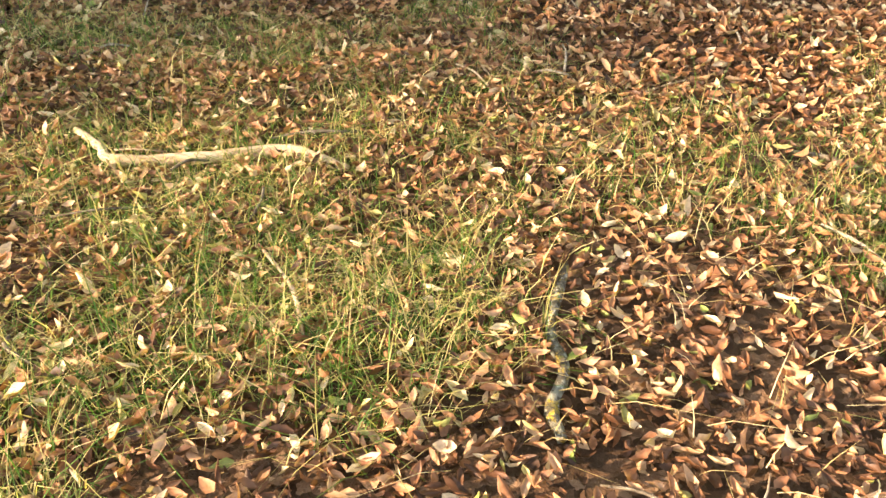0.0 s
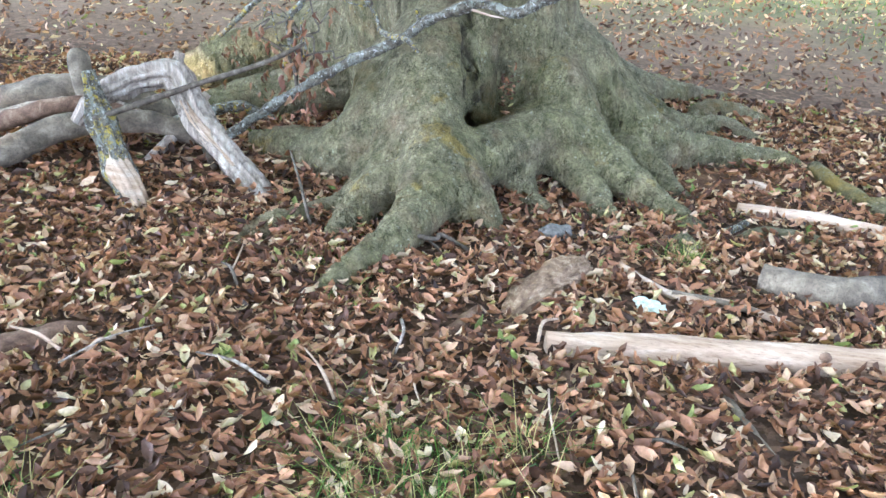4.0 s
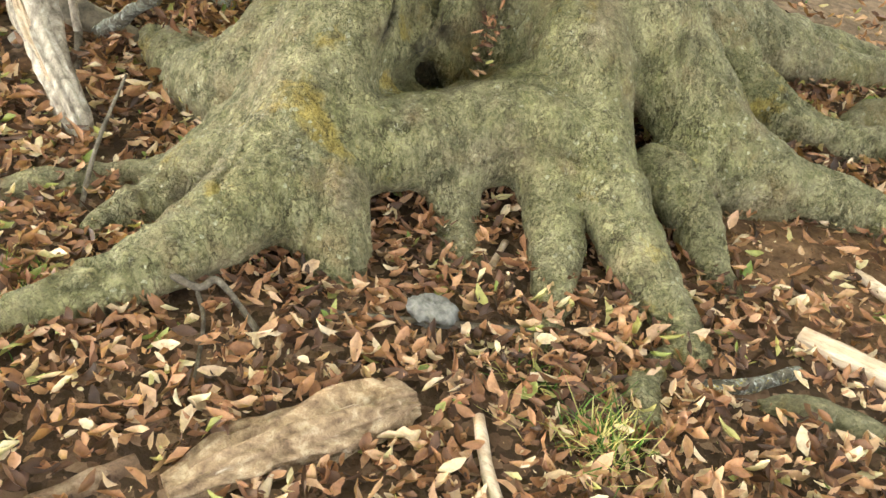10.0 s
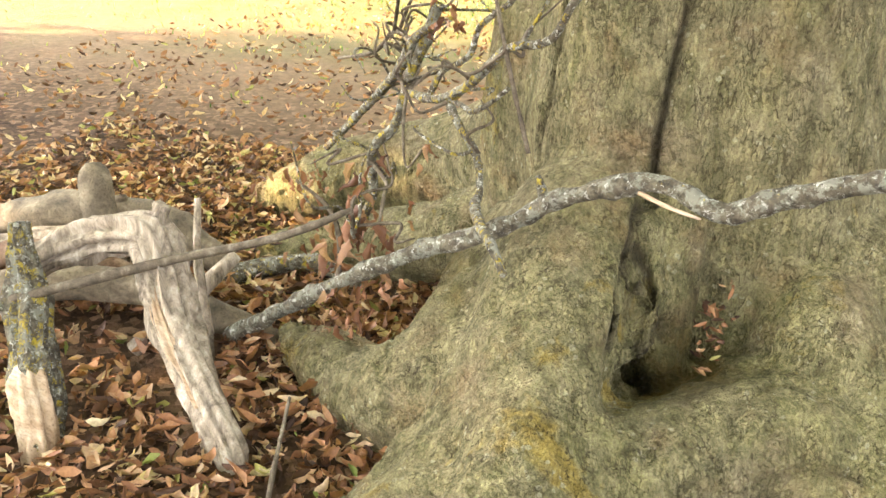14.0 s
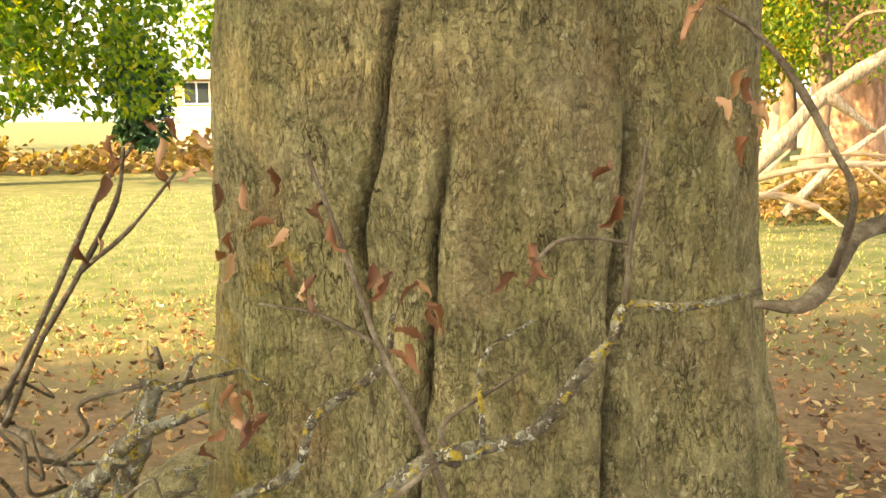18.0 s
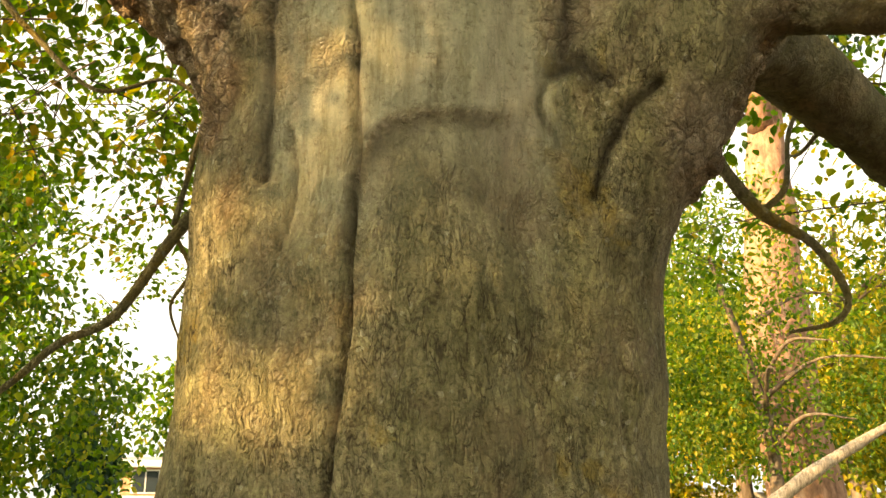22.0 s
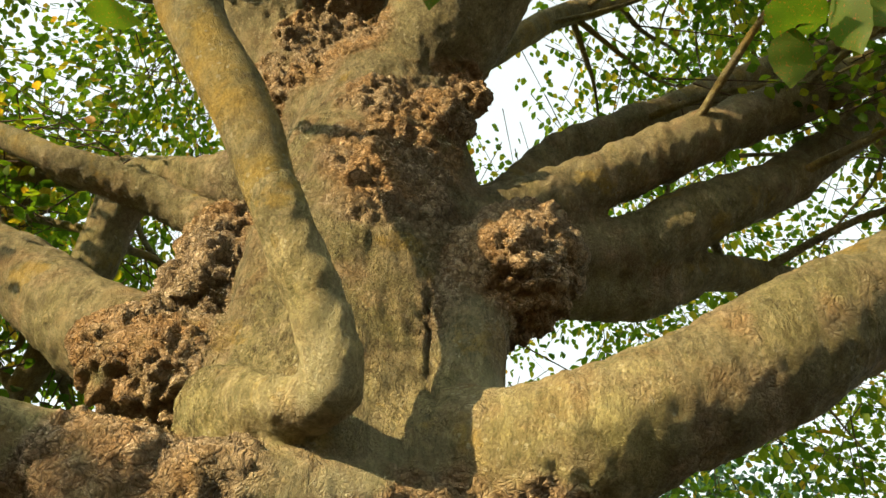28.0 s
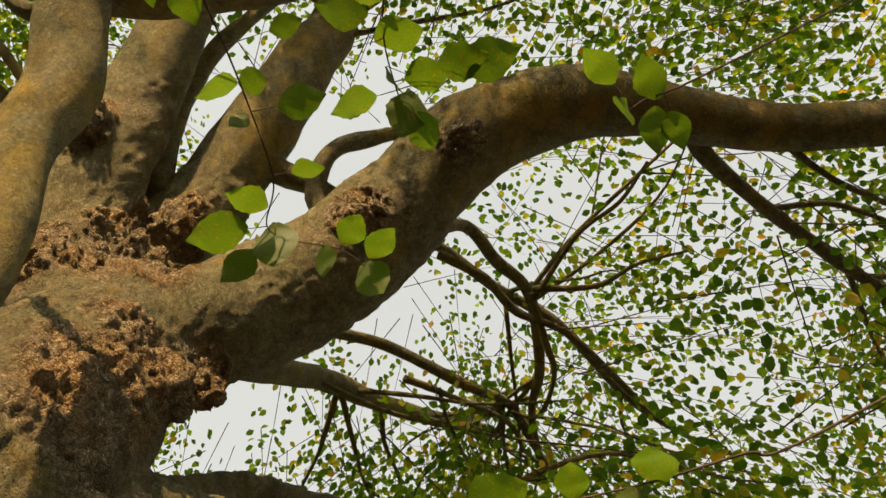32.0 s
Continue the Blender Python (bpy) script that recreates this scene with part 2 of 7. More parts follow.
def bark_material(name, limb=False):
    """Beech bark: small scales under a grey-green film of algae, rusty and ochre stains; coarse brown flakes on burls."""
    m, t, b = mat(name)
    v, tall = coords(t), coords(t, (1, 1, 0.45))
    wv = warped(t, warped(t, tall, 60, 0.02), 20, 0.06)
    crack, tone = plates(t, wv, 80)
    open_crack = grey(t, crack, 0.015, 0.11)
    broken = grey(t, noise_out(t, v, 16, 5, 0.75), 0.40, 0.60)
    fissure, _ = plates(t, warped(t, warped(t, coords(t, (1, 1, 0.28)), 45, 0.03), 12, 0.10), 46)
    split = math_node(t, "MULTIPLY", math_node(t, "SUBTRACT", 1.0, grey(t, fissure, 0.010, 0.055)), grey(t, noise_out(t, coords(t, (1, 1, 0.5)), 22, 4, 0.7), 0.47, 0.58))
    big, mid, fine = noise_out(t, v, 1.7, 4), noise_out(t, tall, 15, 6, 0.7, 0.6), noise_out(t, v, 120, 4, 0.75)
    streak = noise_out(t, coords(t, (1, 1, 0.06)), 20, 4, 0.7)
    base = ramp(t, mid, [(0.28, (0.125, 0.108, 0.054)), (0.43, (0.240, 0.214, 0.116)), (0.58, (0.312, 0.280, 0.160)), (0.75, (0.42, 0.370, 0.235))])
    base = mix(t, grey(t, streak, 0.50, 0.68), base, mix(t, 0.5, base, (0.130, 0.130, 0.050)))
    base = mix(t, grey(t, big, 0.42, 0.7), base, mix(t, 0.5, base, (0.215, 0.215, 0.075)))
    base = mix(t, 0.6, base, ramp(t, tone, [(0.0, (0.62, 0.60, 0.58)), (0.6, (1, 1, 1)), (1.0, (1.35, 1.3, 1.25))]), "MULTIPLY")
    rust = noise_out(t, v, 4.2, 6, 0.65, 0.5)
    base = mix(t, math_node(t, "MULTIPLY", grey(t, rust, 0.56, 0.76), 0.25 if limb else 0.5), base, (0.30, 0.165, 0.075))
    gold = noise_out(t, v, 3.1, 5, 0.65, 0.3)
    base = mix(t, math_node(t, "MULTIPLY", grey(t, gold, 0.6 if not limb else 0.46, 0.66), 0.75 if limb else 0.5), base, (0.42, 0.29, 0.04))
    spots = t.nodes.new("ShaderNodeTexVoronoi")
    spots.inputs["Scale"].default_value = 34
    t.links.new(warped(t, v, 60, 0.02), spots.inputs["Vector"])
    pale = math_node(t, "MULTIPLY", math_node(t, "LESS_THAN", spots.outputs["Distance"], 0.22), grey(t, noise_out(t, v, 6, 4), 0.49, 0.56))
    base = mix(t, math_node(t, "MULTIPLY", pale, 0.75), base, (0.40, 0.38, 0.25))
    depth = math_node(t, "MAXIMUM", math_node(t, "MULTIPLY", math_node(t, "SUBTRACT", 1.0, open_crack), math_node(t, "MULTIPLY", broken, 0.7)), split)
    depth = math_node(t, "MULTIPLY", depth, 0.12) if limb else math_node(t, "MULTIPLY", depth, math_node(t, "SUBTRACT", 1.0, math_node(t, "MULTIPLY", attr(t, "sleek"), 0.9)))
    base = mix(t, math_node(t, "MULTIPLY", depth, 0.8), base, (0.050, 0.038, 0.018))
    base = mix(t, 0.55, base, ramp(t, fine, [(0.32, (0.34, 0.33, 0.30)), (0.5, (1.0, 1.0, 1.0)), (0.70, (1.45, 1.42, 1.35))]), "MULTIPLY")
    blotch = noise_out(t, warped(t, v, 25, 0.05), 9, 6, 0.75)
    base = mix(t, 0.75, base, ramp(t, blotch, [(0.34, (0.52, 0.53, 0.50)), (0.5, (1.0, 1.0, 1.0)), (0.66, (1.32, 1.32, 1.28))]), "MULTIPLY")
    # upper bark and limbs: shade under the crown put into a darker colour
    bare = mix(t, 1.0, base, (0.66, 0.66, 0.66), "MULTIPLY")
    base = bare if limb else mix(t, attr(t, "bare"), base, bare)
    h = math_node(t, "SUBTRACT", math_node(t, "ADD", math_node(t, "MULTIPLY", mid, 0.9), math_node(t, "MULTIPLY", tone, 0.22 if not limb else 0.05)), math_node(t, "MULTIPLY", depth, 0.8))
    h = math_node(t, "ADD", h, math_node(t, "MULTIPLY", fine, 0.55))
    if not limb:
        burl = attr(t, "burl")
        fv = warped(t, v, 18, 0.08)
        gap, flake = plates(t, fv, 27)
        gap2, flake2 = plates(t, warped(t, v, 40, 0.03), 60)
        crust = noise_out(t, v, 60, 6, 0.8, 0.6)
        bcol = ramp(t, math_node(t, "ADD", math_node(t, "MULTIPLY", flake, 0.55), math_node(t, "MULTIPLY", flake2, 0.45)), [(0.1, (0.25, 0.195, 0.130)), (0.4, (0.40, 0.315, 0.205)), (0.65, (0.50, 0.395, 0.255)), (0.9, (0.60, 0.50, 0.35))])
        # orange patches: part flake colour, part stand-in for warm sun on the burls
        bcol = mix(t, math_node(t, "MULTIPLY", grey(t, noise_out(t, v, 4, 4), 0.44, 0.60), 0.75), bcol, mix(t, 0.6, bcol, (0.50, 0.27, 0.08)))
        bcol = mix(t, math_node(t, "MULTIPLY", grey(t, noise_out(t, v, 3.3, 4), 0.52, 0.7), 0.7), bcol, mix(t, 0.5, bcol, (0.20, 0.185, 0.075)))
        gaps = math_node(t, "MAXIMUM", math_node(t, "SUBTRACT", 1.0, grey(t, gap, 0.02, 0.16)), math_node(t, "MULTIPLY", math_node(t, "SUBTRACT", 1.0, grey(t, gap2, 0.02, 0.14)), 0.6))
        bcol = mix(t, math_node(t, "MULTIPLY", gaps, 0.5), bcol, (0.030, 0.019, 0.012))
        bcol = mix(t, 0.5, bcol, ramp(t, crust, [(0.32, (0.5, 0.47, 0.45)), (0.5, (1, 1, 1)), (1.0, (1.3, 1.25, 1.2))]), "MULTIPLY")
        base = mix(t, burl, base, bcol)
        smooth_skin = attr(t, "skin")
        base = mix(t, math_node(t, "MULTIPLY", smooth_skin, 0.75), base, ramp(t, noise_out(t, coords(t, (1, 1, 0.2)), 7, 4), [(0.3, (0.25, 0.26, 0.16)), (0.5, (0.36, 0.355, 0.25)), (0.75, (0.45, 0.40, 0.30))]))
        base = mix(t, math_node(t, "MULTIPLY", smooth_skin, 0.8), base, mix(t, 1.0, base, ramp(t, noise_out(t, coords(t, (1, 1, 0.12)), 26, 6, 0.75), [(0.36, (0.55, 0.56, 0.48)), (0.5, (1, 1, 1)), (0.66, (1.25, 1.2, 1.15))]), "MULTIPLY"))
        base = mix(t, math_node(t, "MULTIPLY", smooth_skin, 0.8), base, mix(t, 1.0, base, ramp(t, noise_out(t, v, 55, 6, 0.8), [(0.36, (0.5, 0.48, 0.42)), (0.46, (1, 1, 1)), (0.7, (1.15, 1.15, 1.12))]), "MULTIPLY"))
        # seams and folds painted near black: crease shade put into the colour
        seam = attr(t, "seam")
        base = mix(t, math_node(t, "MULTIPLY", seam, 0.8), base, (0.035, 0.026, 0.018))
        moss = attr(t, "moss")
        base = mix(t, moss, base, ramp(t, noise_out(t, v, 30, 4), [(0.35, (0.09, 0.075, 0.02)), (0.7, (0.21, 0.13, 0.035))]))
        scaly = math_node(t, "ADD", math_node(t, "MULTIPLY", flake, 0.9), math_node(t, "ADD", math_node(t, "MULTIPLY", flake2, 0.6), math_node(t, "MULTIPLY", crust, 0.55)))
        scaly = math_node(t, "SUBTRACT", scaly, math_node(t, "MULTIPLY", gaps, 1.2))
        flat = math_node(t, "SUBTRACT", 1.0, math_node(t, "MULTIPLY", smooth_skin, 0.3))
        h = math_node(t, "ADD", math_node(t, "MULTIPLY", h, flat), math_node(t, "MULTIPLY", burl, math_node(t, "MULTIPLY", scaly, 0.75)))
    t.links.new(base, b.inputs["Base Color"])
    b.inputs["Roughness"].default_value = 0.85
    b.inputs["Specular IOR Level"].default_value = 0.2
    bump(t, b, h, 1.0, 0.03)
    return m


BARK, LIMB_BARK = bark_material("beech_bark"), bark_material("limb_bark", True)


def wood_material(name, dark, mid, light, along=(1, 1, 1), scale=6.0):
    m, t, b = mat(name)
    v = coords(t, along)
    grain, fine = noise_out(t, v, scale, 5, 0.65, 0.3), noise_out(t, v, scale * 9, 4, 0.7)
    col = ramp(t, grain, [(0.3, dark), (0.52, mid), (0.72, light)])
    col = mix(t, 0.8, col, ramp(t, fine, [(0.3, (0.45, 0.43, 0.4)), (0.5, (1, 1, 1)), (1, (1.1, 1.08, 1.05))]), "MULTIPLY")
    t.links.new(col, b.inputs["Base Color"])
    b.inputs["Roughness"].default_value = 0.85
    b.inputs["Specular IOR Level"].default_value = 0.2
    bump(t, b, math_node(t, "ADD", grain, math_node(t, "MULTIPLY", fine, 0.5)), 0.8, 0.008)
    return m


PALE_WOOD = wood_material("pale_debarked_wood", (0.26, 0.17, 0.10), (0.46, 0.34, 0.23), (0.62, 0.52, 0.40), (0.5, 3, 3))
GREY_WOOD = wood_material("weathered_grey_wood", (0.10, 0.08, 0.06), (0.36, 0.30, 0.23), (0.58, 0.52, 0.43), (4, 4, 0.7), 9)
BROWN_WOOD = wood_material("rotten_brown_wood", (0.06, 0.035, 0.022), (0.17, 0.105, 0.065), (0.33, 0.24, 0.16), (2, 2, 2), 8)
SPLIT_WOOD = wood_material("split_rotten_wood", (0.10, 0.060, 0.035), (0.29, 0.195, 0.115), (0.50, 0.39, 0.26), (3, 3, 3), 12)
LOG_BARK = wood_material("dead_log_bark", (0.07, 0.06, 0.045), (0.18, 0.145, 0.10), (0.33, 0.28, 0.20), (1, 1, 1), 14)
TWIG = wood_material("dead_twig_bark", (0.05, 0.04, 0.03), (0.13, 0.105, 0.075), (0.25, 0.22, 0.17), (1, 1, 1), 30)
LIVE_TWIG = wood_material("live_twig_bark", (0.04, 0.03, 0.022), (0.09, 0.065, 0.045), (0.16, 0.12, 0.085), (1, 1, 1), 30)


def lichen_material(name, yellow):
    m, t, b = mat(name)
    v = coords(t)
    rag = warped(t, v, 70, 0.02)
    col = ramp(t, noise_out(t, v, 45, 6, 0.7), [(0.35, (0.030, 0.024, 0.016)), (0.5, (0.095, 0.080, 0.052)), (0.68, (0.20, 0.175, 0.12))])
    col = mix(t, math_node(t, "MULTIPLY", grey(t, noise_out(t, rag, 30, 6, 0.75), 0.50, 0.56), 0.75), col, (0.27, 0.275, 0.22))
    col = mix(t, math_node(t, "MULTIPLY", grey(t, noise_out(t, rag, 62, 4, 0.7), 0.58, 0.62), 0.85), col, (0.54, 0.54, 0.48))
    col = mix(t, math_node(t, "MULTIPLY", grey(t, noise_out(t, rag, 27, 6, 0.8), yellow, yellow + 0.05), 0.9), col, ramp(t, noise_out(t, v, 90, 3), [(0.35, (0.24, 0.17, 0.015)), (0.65, (0.52, 0.40, 0.03))]))
    t.links.new(col, b.inputs["Base Color"])
    b.inputs["Roughness"].default_value = 0.9
    bump(t, b, noise_out(t, v, 60, 6, 0.75), 1.0, 0.02)
    return m


LICHEN, LICHEN_STEM = lichen_material("lichened_twig_bark", 0.535), lichen_material("lichened_bough_bark", 0.64)


def leaf_material(name, stops, translucent=0.0, per_object=False, spotted=0.0):
    m, t, b = mat(name)
    if per_object:
        rnd = t.nodes.new("ShaderNodeObjectInfo").outputs["Random"]
    else:
        rnd = t.nodes.new("ShaderNodeNewGeometry").outputs["Random Per Island"]
    col = ramp(t, rnd, stops)
    v = coords(t)
    col = mix(t, 0.7, col, ramp(t, noise_out(t, v, 90, 3), [(0.3, (0.6, 0.58, 0.55)), (0.6, (1.05, 1.05, 1.0))]), "MULTIPLY")
    if spotted:
        col = mix(t, grey(t, noise_out(t, v, 22, 4, 0.7), 0.72 - spotted, 0.76 - spotted), col, (0.20, 0.085, 0.025))
    t.links.new(col, b.inputs["Base Color"])
    b.inputs["Roughness"].default_value = 0.55
    b.inputs["Specular IOR Level"].default_value = 0.3
    if translucent:
        tr, ms, out = t.nodes.new("ShaderNodeBsdfTranslucent"), t.nodes.new("ShaderNodeMixShader"), t.nodes["Material Output"]
        bright = mix(t, 1.0, col, (1.9, 2.3, 0.7), "MULTIPLY")
        t.links.new(bright, tr.inputs["Color"])
        ms.inputs["Fac"].default_value = translucent
        t.links.new(b.outputs[0], ms.inputs[1])
        t.links.new(tr.outputs[0], ms.inputs[2])
        t.links.new(ms.outputs[0], out.inputs["Surface"])
    return m


LITTER_STOPS = [(0.0, (0.038, 0.019, 0.011)), (0.22, (0.105, 0.048, 0.025)), (0.46, (0.245, 0.112, 0.056)), (0.68, (0.38, 0.195, 0.104)), (0.85, (0.48, 0.315, 0.20)), (0.94, (0.64, 0.51, 0.36)), (0.97, (0.38, 0.33, 0.12)), (1.0, (0.15, 0.20, 0.05))]
LITTER = leaf_material("dry_beech_leaf", LITTER_STOPS, 0.12)
DRY_LEAF = leaf_material("withered_brown_leaf", [(0.0, (0.10, 0.042, 0.024)), (0.5, (0.22, 0.100, 0.055)), (1.0, (0.36, 0.22, 0.14))], 0.12, True)
GREEN_STOPS = [(0.0, (0.032, 0.066, 0.010)), (0.45, (0.066, 0.112, 0.014)), (0.78, (0.13, 0.155, 0.020)), (0.94, (0.24, 0.19, 0.03)), (1.0, (0.30, 0.14, 0.03))]
CROWN = leaf_material("beech_leaf", GREEN_STOPS, 0.55)
NEAR_LEAF = leaf_material("near_beech_leaf", [(0.0, (0.036, 0.075, 0.012)), (1.0, (0.085, 0.120, 0.022))], 0.48, False, 0.13)
GRASS = leaf_material("grass_blade", [(0.0, (0.03, 0.08, 0.010)), (0.45, (0.085, 0.16, 0.022)), (0.62, (0.30, 0.26, 0.10)), (1.0, (0.52, 0.42, 0.22))], 0.3)

STRAW = leaf_material("straw", [(0.0, (0.30, 0.21, 0.09)), (0.6, (0.52, 0.40, 0.20)), (1.0, (0.66, 0.56, 0.36))], 0.25)


def plain(name, col, rough=0.8, scale=12.0, vary=0.35, bumpy=0.3):
    m, t, b = mat(name)
    n = noise_out(t, coords(t), scale, 5)
    lo, hi = tuple(c * (1 - vary) for c in col), tuple(min(c * (1 + vary), 0.95) for c in col)
    t.links.new(ramp(t, n, [(0.3, lo), (0.7, hi)]), b.inputs["Base Color"])
    b.inputs["Roughness"].default_value = rough
    bump(t, b, n, bumpy, 0.01)
    return m


def ground_material():
    m, t, b = mat("park_ground")
    v = coords(t)
    sep = t.nodes.new("ShaderNodeSeparateXYZ")
    t.links.new(v, sep.inputs[0])
    soil = ramp(t, noise_out(t, v, 14, 6, 0.7), [(0.3, (0.060, 0.034, 0.018)), (0.52, (0.16, 0.092, 0.048)), (0.72, (0.29, 0.18, 0.095))])
    scraps = t.nodes.new("ShaderNodeTexVoronoi")
    scraps.inputs["Scale"].default_value = 34
    t.links.new(warped(t, v, 30, 0.03), scraps.inputs["Vector"])
    hue = t.nodes.new("ShaderNodeSeparateColor")
    t.links.new(scraps.outputs["Color"], hue.inputs[0])
    mould = ramp(t, hue.outputs[0], [(0.0, (0.024, 0.016, 0.011)), (0.45, (0.060, 0.038, 0.024)), (0.75, (0.13, 0.078, 0.048)), (1.0, (0.26, 0.17, 0.11))])
    sep_bare = math_node(t, "ADD", math_node(t, "POWER", math_node(t, "DIVIDE", math_node(t, "SUBTRACT", sep.outputs["X"], 1.0), 0.5), 2.0), math_node(t, "POWER", math_node(t, "DIVIDE", math_node(t, "ADD", sep.outputs["Y"], 1.05), 0.32), 2.0))
    mould = mix(t, math_node(t, "MULTIPLY", grey(t, sep.outputs["Y"], -0.2, 1.4), 0.75), mould, mix(t, 0.5, soil, (0.30, 0.24, 0.16)))
    soil = mix(t, grey(t, sep_bare, 0.7, 1.6), soil, mix(t, 0.85, soil, mould))
    lawn = ramp(t, noise_out(t, v, 3.0, 6, 0.7), [(0.3, (0.070, 0.105, 0.040)), (0.5, (0.135, 0.150, 0.070)), (0.7, (0.23, 0.210, 0.12))])
    lawn = mix(t, 0.6, lawn, ramp(t, noise_out(t, v, 60, 4, 0.7), [(0.3, (0.5, 0.55, 0.4)), (0.65, (1.15, 1.1, 1.0))]), "MULTIPLY")
    from_tree = math_node(t, "SUBTRACT", sep.outputs["Y"], 1.5)
    wob = math_node(t, "MULTIPLY", math_node(t, "SUBTRACT", noise_out(t, v, 0.7, 4), 0.5), 5.0)
    fac = grey(t, math_node(t, "ADD", from_tree, wob), 0.0, 3.0)
    t.links.new(mix(t, fac, soil, lawn), b.inputs["Base Color"])
    b.inputs["Roughness"].default_value = 0.95
    b.inputs["Specular IOR Level"].default_value = 0.1
    bump(t, b, noise_out(t, v, 40, 5, 0.7), 0.8, 0.03)
    return m


# ---- ground ----


def ground_z(x, y):
    x, y = np.asarray(x, float), np.asarray(y, float)
    z = -0.1 + 0.062 * np.clip(-1.8 - y, 0, 4)
    q = np.stack([x.ravel(), y.ravel(), np.zeros(x.size)], 1)
    near = np.exp(-((x + 0.3) ** 2 + (y + 2) ** 2) / 60)
    return z + (fbm(q, 1.1, 3, 5).reshape(x.shape) * 0.018 + fbm(q, 0.25, 2, 9).reshape(x.shape) * 0.03) * near


def axis_steps(centre, fine, half, far):
    steps = [0.0]
    while steps[-1] < half:
        steps.append(steps[-1] + fine)
    d = fine
    while steps[-1] < far:
        d *= 1.35
        steps.append(steps[-1] + d)
    s = np.array(steps)
    return centre + np.concatenate([-s[:0:-1], s])


gx, gy = axis_steps(0, 0.06, 5.0, 1500), axis_steps(-3.0, 0.06, 5.5, 1500)
mx, my = np.meshgrid(gx, gy, indexing="ij")
gverts = np.stack([mx, my, ground_z(mx, my)], -1).reshape(-1, 3)
ii, jj = np.meshgrid(np.arange(len(gx) - 1), np.arange(len(gy) - 1), indexing="ij")
a = (ii * len(gy) + jj).ravel()
gfaces = np.stack([a, a + len(gy), a + len(gy) + 1, a + 1], 1)
ground = part("ground", mesh_from("ground", gverts, gfaces), ground_material())
tagged(ground, "park ground of leaf-strewn soil and dry lawn", "ground", kind="structure")

# ---- the old beech: trunk, buttress roots, collar and limb bases, grown as one skin ----
LOW, HIGH, STEP = np.array([-2.3, -2.85, -0.36]), np.array([1.8, 0.8, 6.5]), 0.0245
DIMS = ((HIGH - LOW) / STEP).astype(int)
field = np.full(DIMS, 0.3, np.float32)
AXES = [LOW[n] + STEP * np.arange(DIMS[n]) for n in range(3)]


def blend(rows, k, carve=False, steps=3):
    """Adds a chain of rounded, tapered bars (x, y, z, radius) to the field, melted over k metres; carve takes it away."""
    line = spline(rows, steps) if len(rows) > 2 else np.asarray(rows, float)
    for p0, p1 in zip(line[:-1], line[1:]):
        reach = max(p0[3], p1[3]) + k + 0.08
        lo = np.clip(((np.minimum(p0, p1)[:3] - reach - LOW) / STEP).astype(int), 0, DIMS)
        hi = np.clip(((np.maximum(p0, p1)[:3] + reach - LOW) / STEP).astype(int) + 2, 0, DIMS)
        if (hi <= lo).any():
            continue
        box = tuple(slice(a, b) for a, b in zip(lo, hi))
        g = np.meshgrid(*[AXES[n][box[n]] for n in range(3)], indexing="ij", sparse=True)
        d = p1[:3] - p0[:3]
        h = sum((g[n] - p0[n]) * d[n] for n in range(3)) / (d @ d + 1e-9)
        h = np.clip(h, 0, 1)
        dist = np.sqrt(sum((g[n] - p0[n] - h * d[n]) ** 2 for n in range(3))) - (p0[3] + h * (p1[3] - p0[3]))
        old = field[box]
        if carve:
            w = np.clip(k - np.abs(old + dist), 0, None) / k
            field[box] = np.maximum(old, -dist) + w * w * k * 0.25
        else:
            w = np.clip(k - np.abs(old - dist), 0, None) / k
            field[box] = np.minimum(old, dist) - w * w * k * 0.25


def lobe(points, k=0.05):
    blend(points, k)


# trunk lobes, with the seams between them
lobe([(-0.60, -0.55, -0.3, 0.33), (-0.60, -0.60, 0.5, 0.32), (-0.57, -0.63, 1.0, 0.30), (-0.55, -0.66, 1.6, 0.29), (-0.54, -0.67, 2.1, 0.275), (-0.53, -0.67, 2.5, 0.275), (-0.60, -0.64, 3.0, 0.35)])
lobe([(-0.30, -0.75, -0.3, 0.34), (-0.32, -0.78, 0.5, 0.34), (-0.34, -0.80, 1.0, 0.30), (-0.34, -0.79, 2.0, 0.295), (-0.34, -0.78, 2.6, 0.30), (-0.34, -0.74, 3.05, 0.30)], 0.06)
lobe([(0.05, -0.70, -0.3, 0.30), (0.0, -0.74, 0.4, 0.30), (-0.055, -0.76, 1.0, 0.248), (-0.065, -0.78, 1.6, 0.222), (-0.06, -0.79, 2.1, 0.235), (-0.05, -0.78, 2.6, 0.28), (0.02, -0.78, 3.1, 0.32)], 0.07)
lobe([(-0.3, -0.40, -0.3, 0.48), (-0.33, -0.44, 0.6, 0.43), (-0.33, -0.48, 1.6, 0.42), (-0.33, -0.50, 2.6, 0.43), (-0.35, -0.5, 3.3, 0.50)], 0.1)

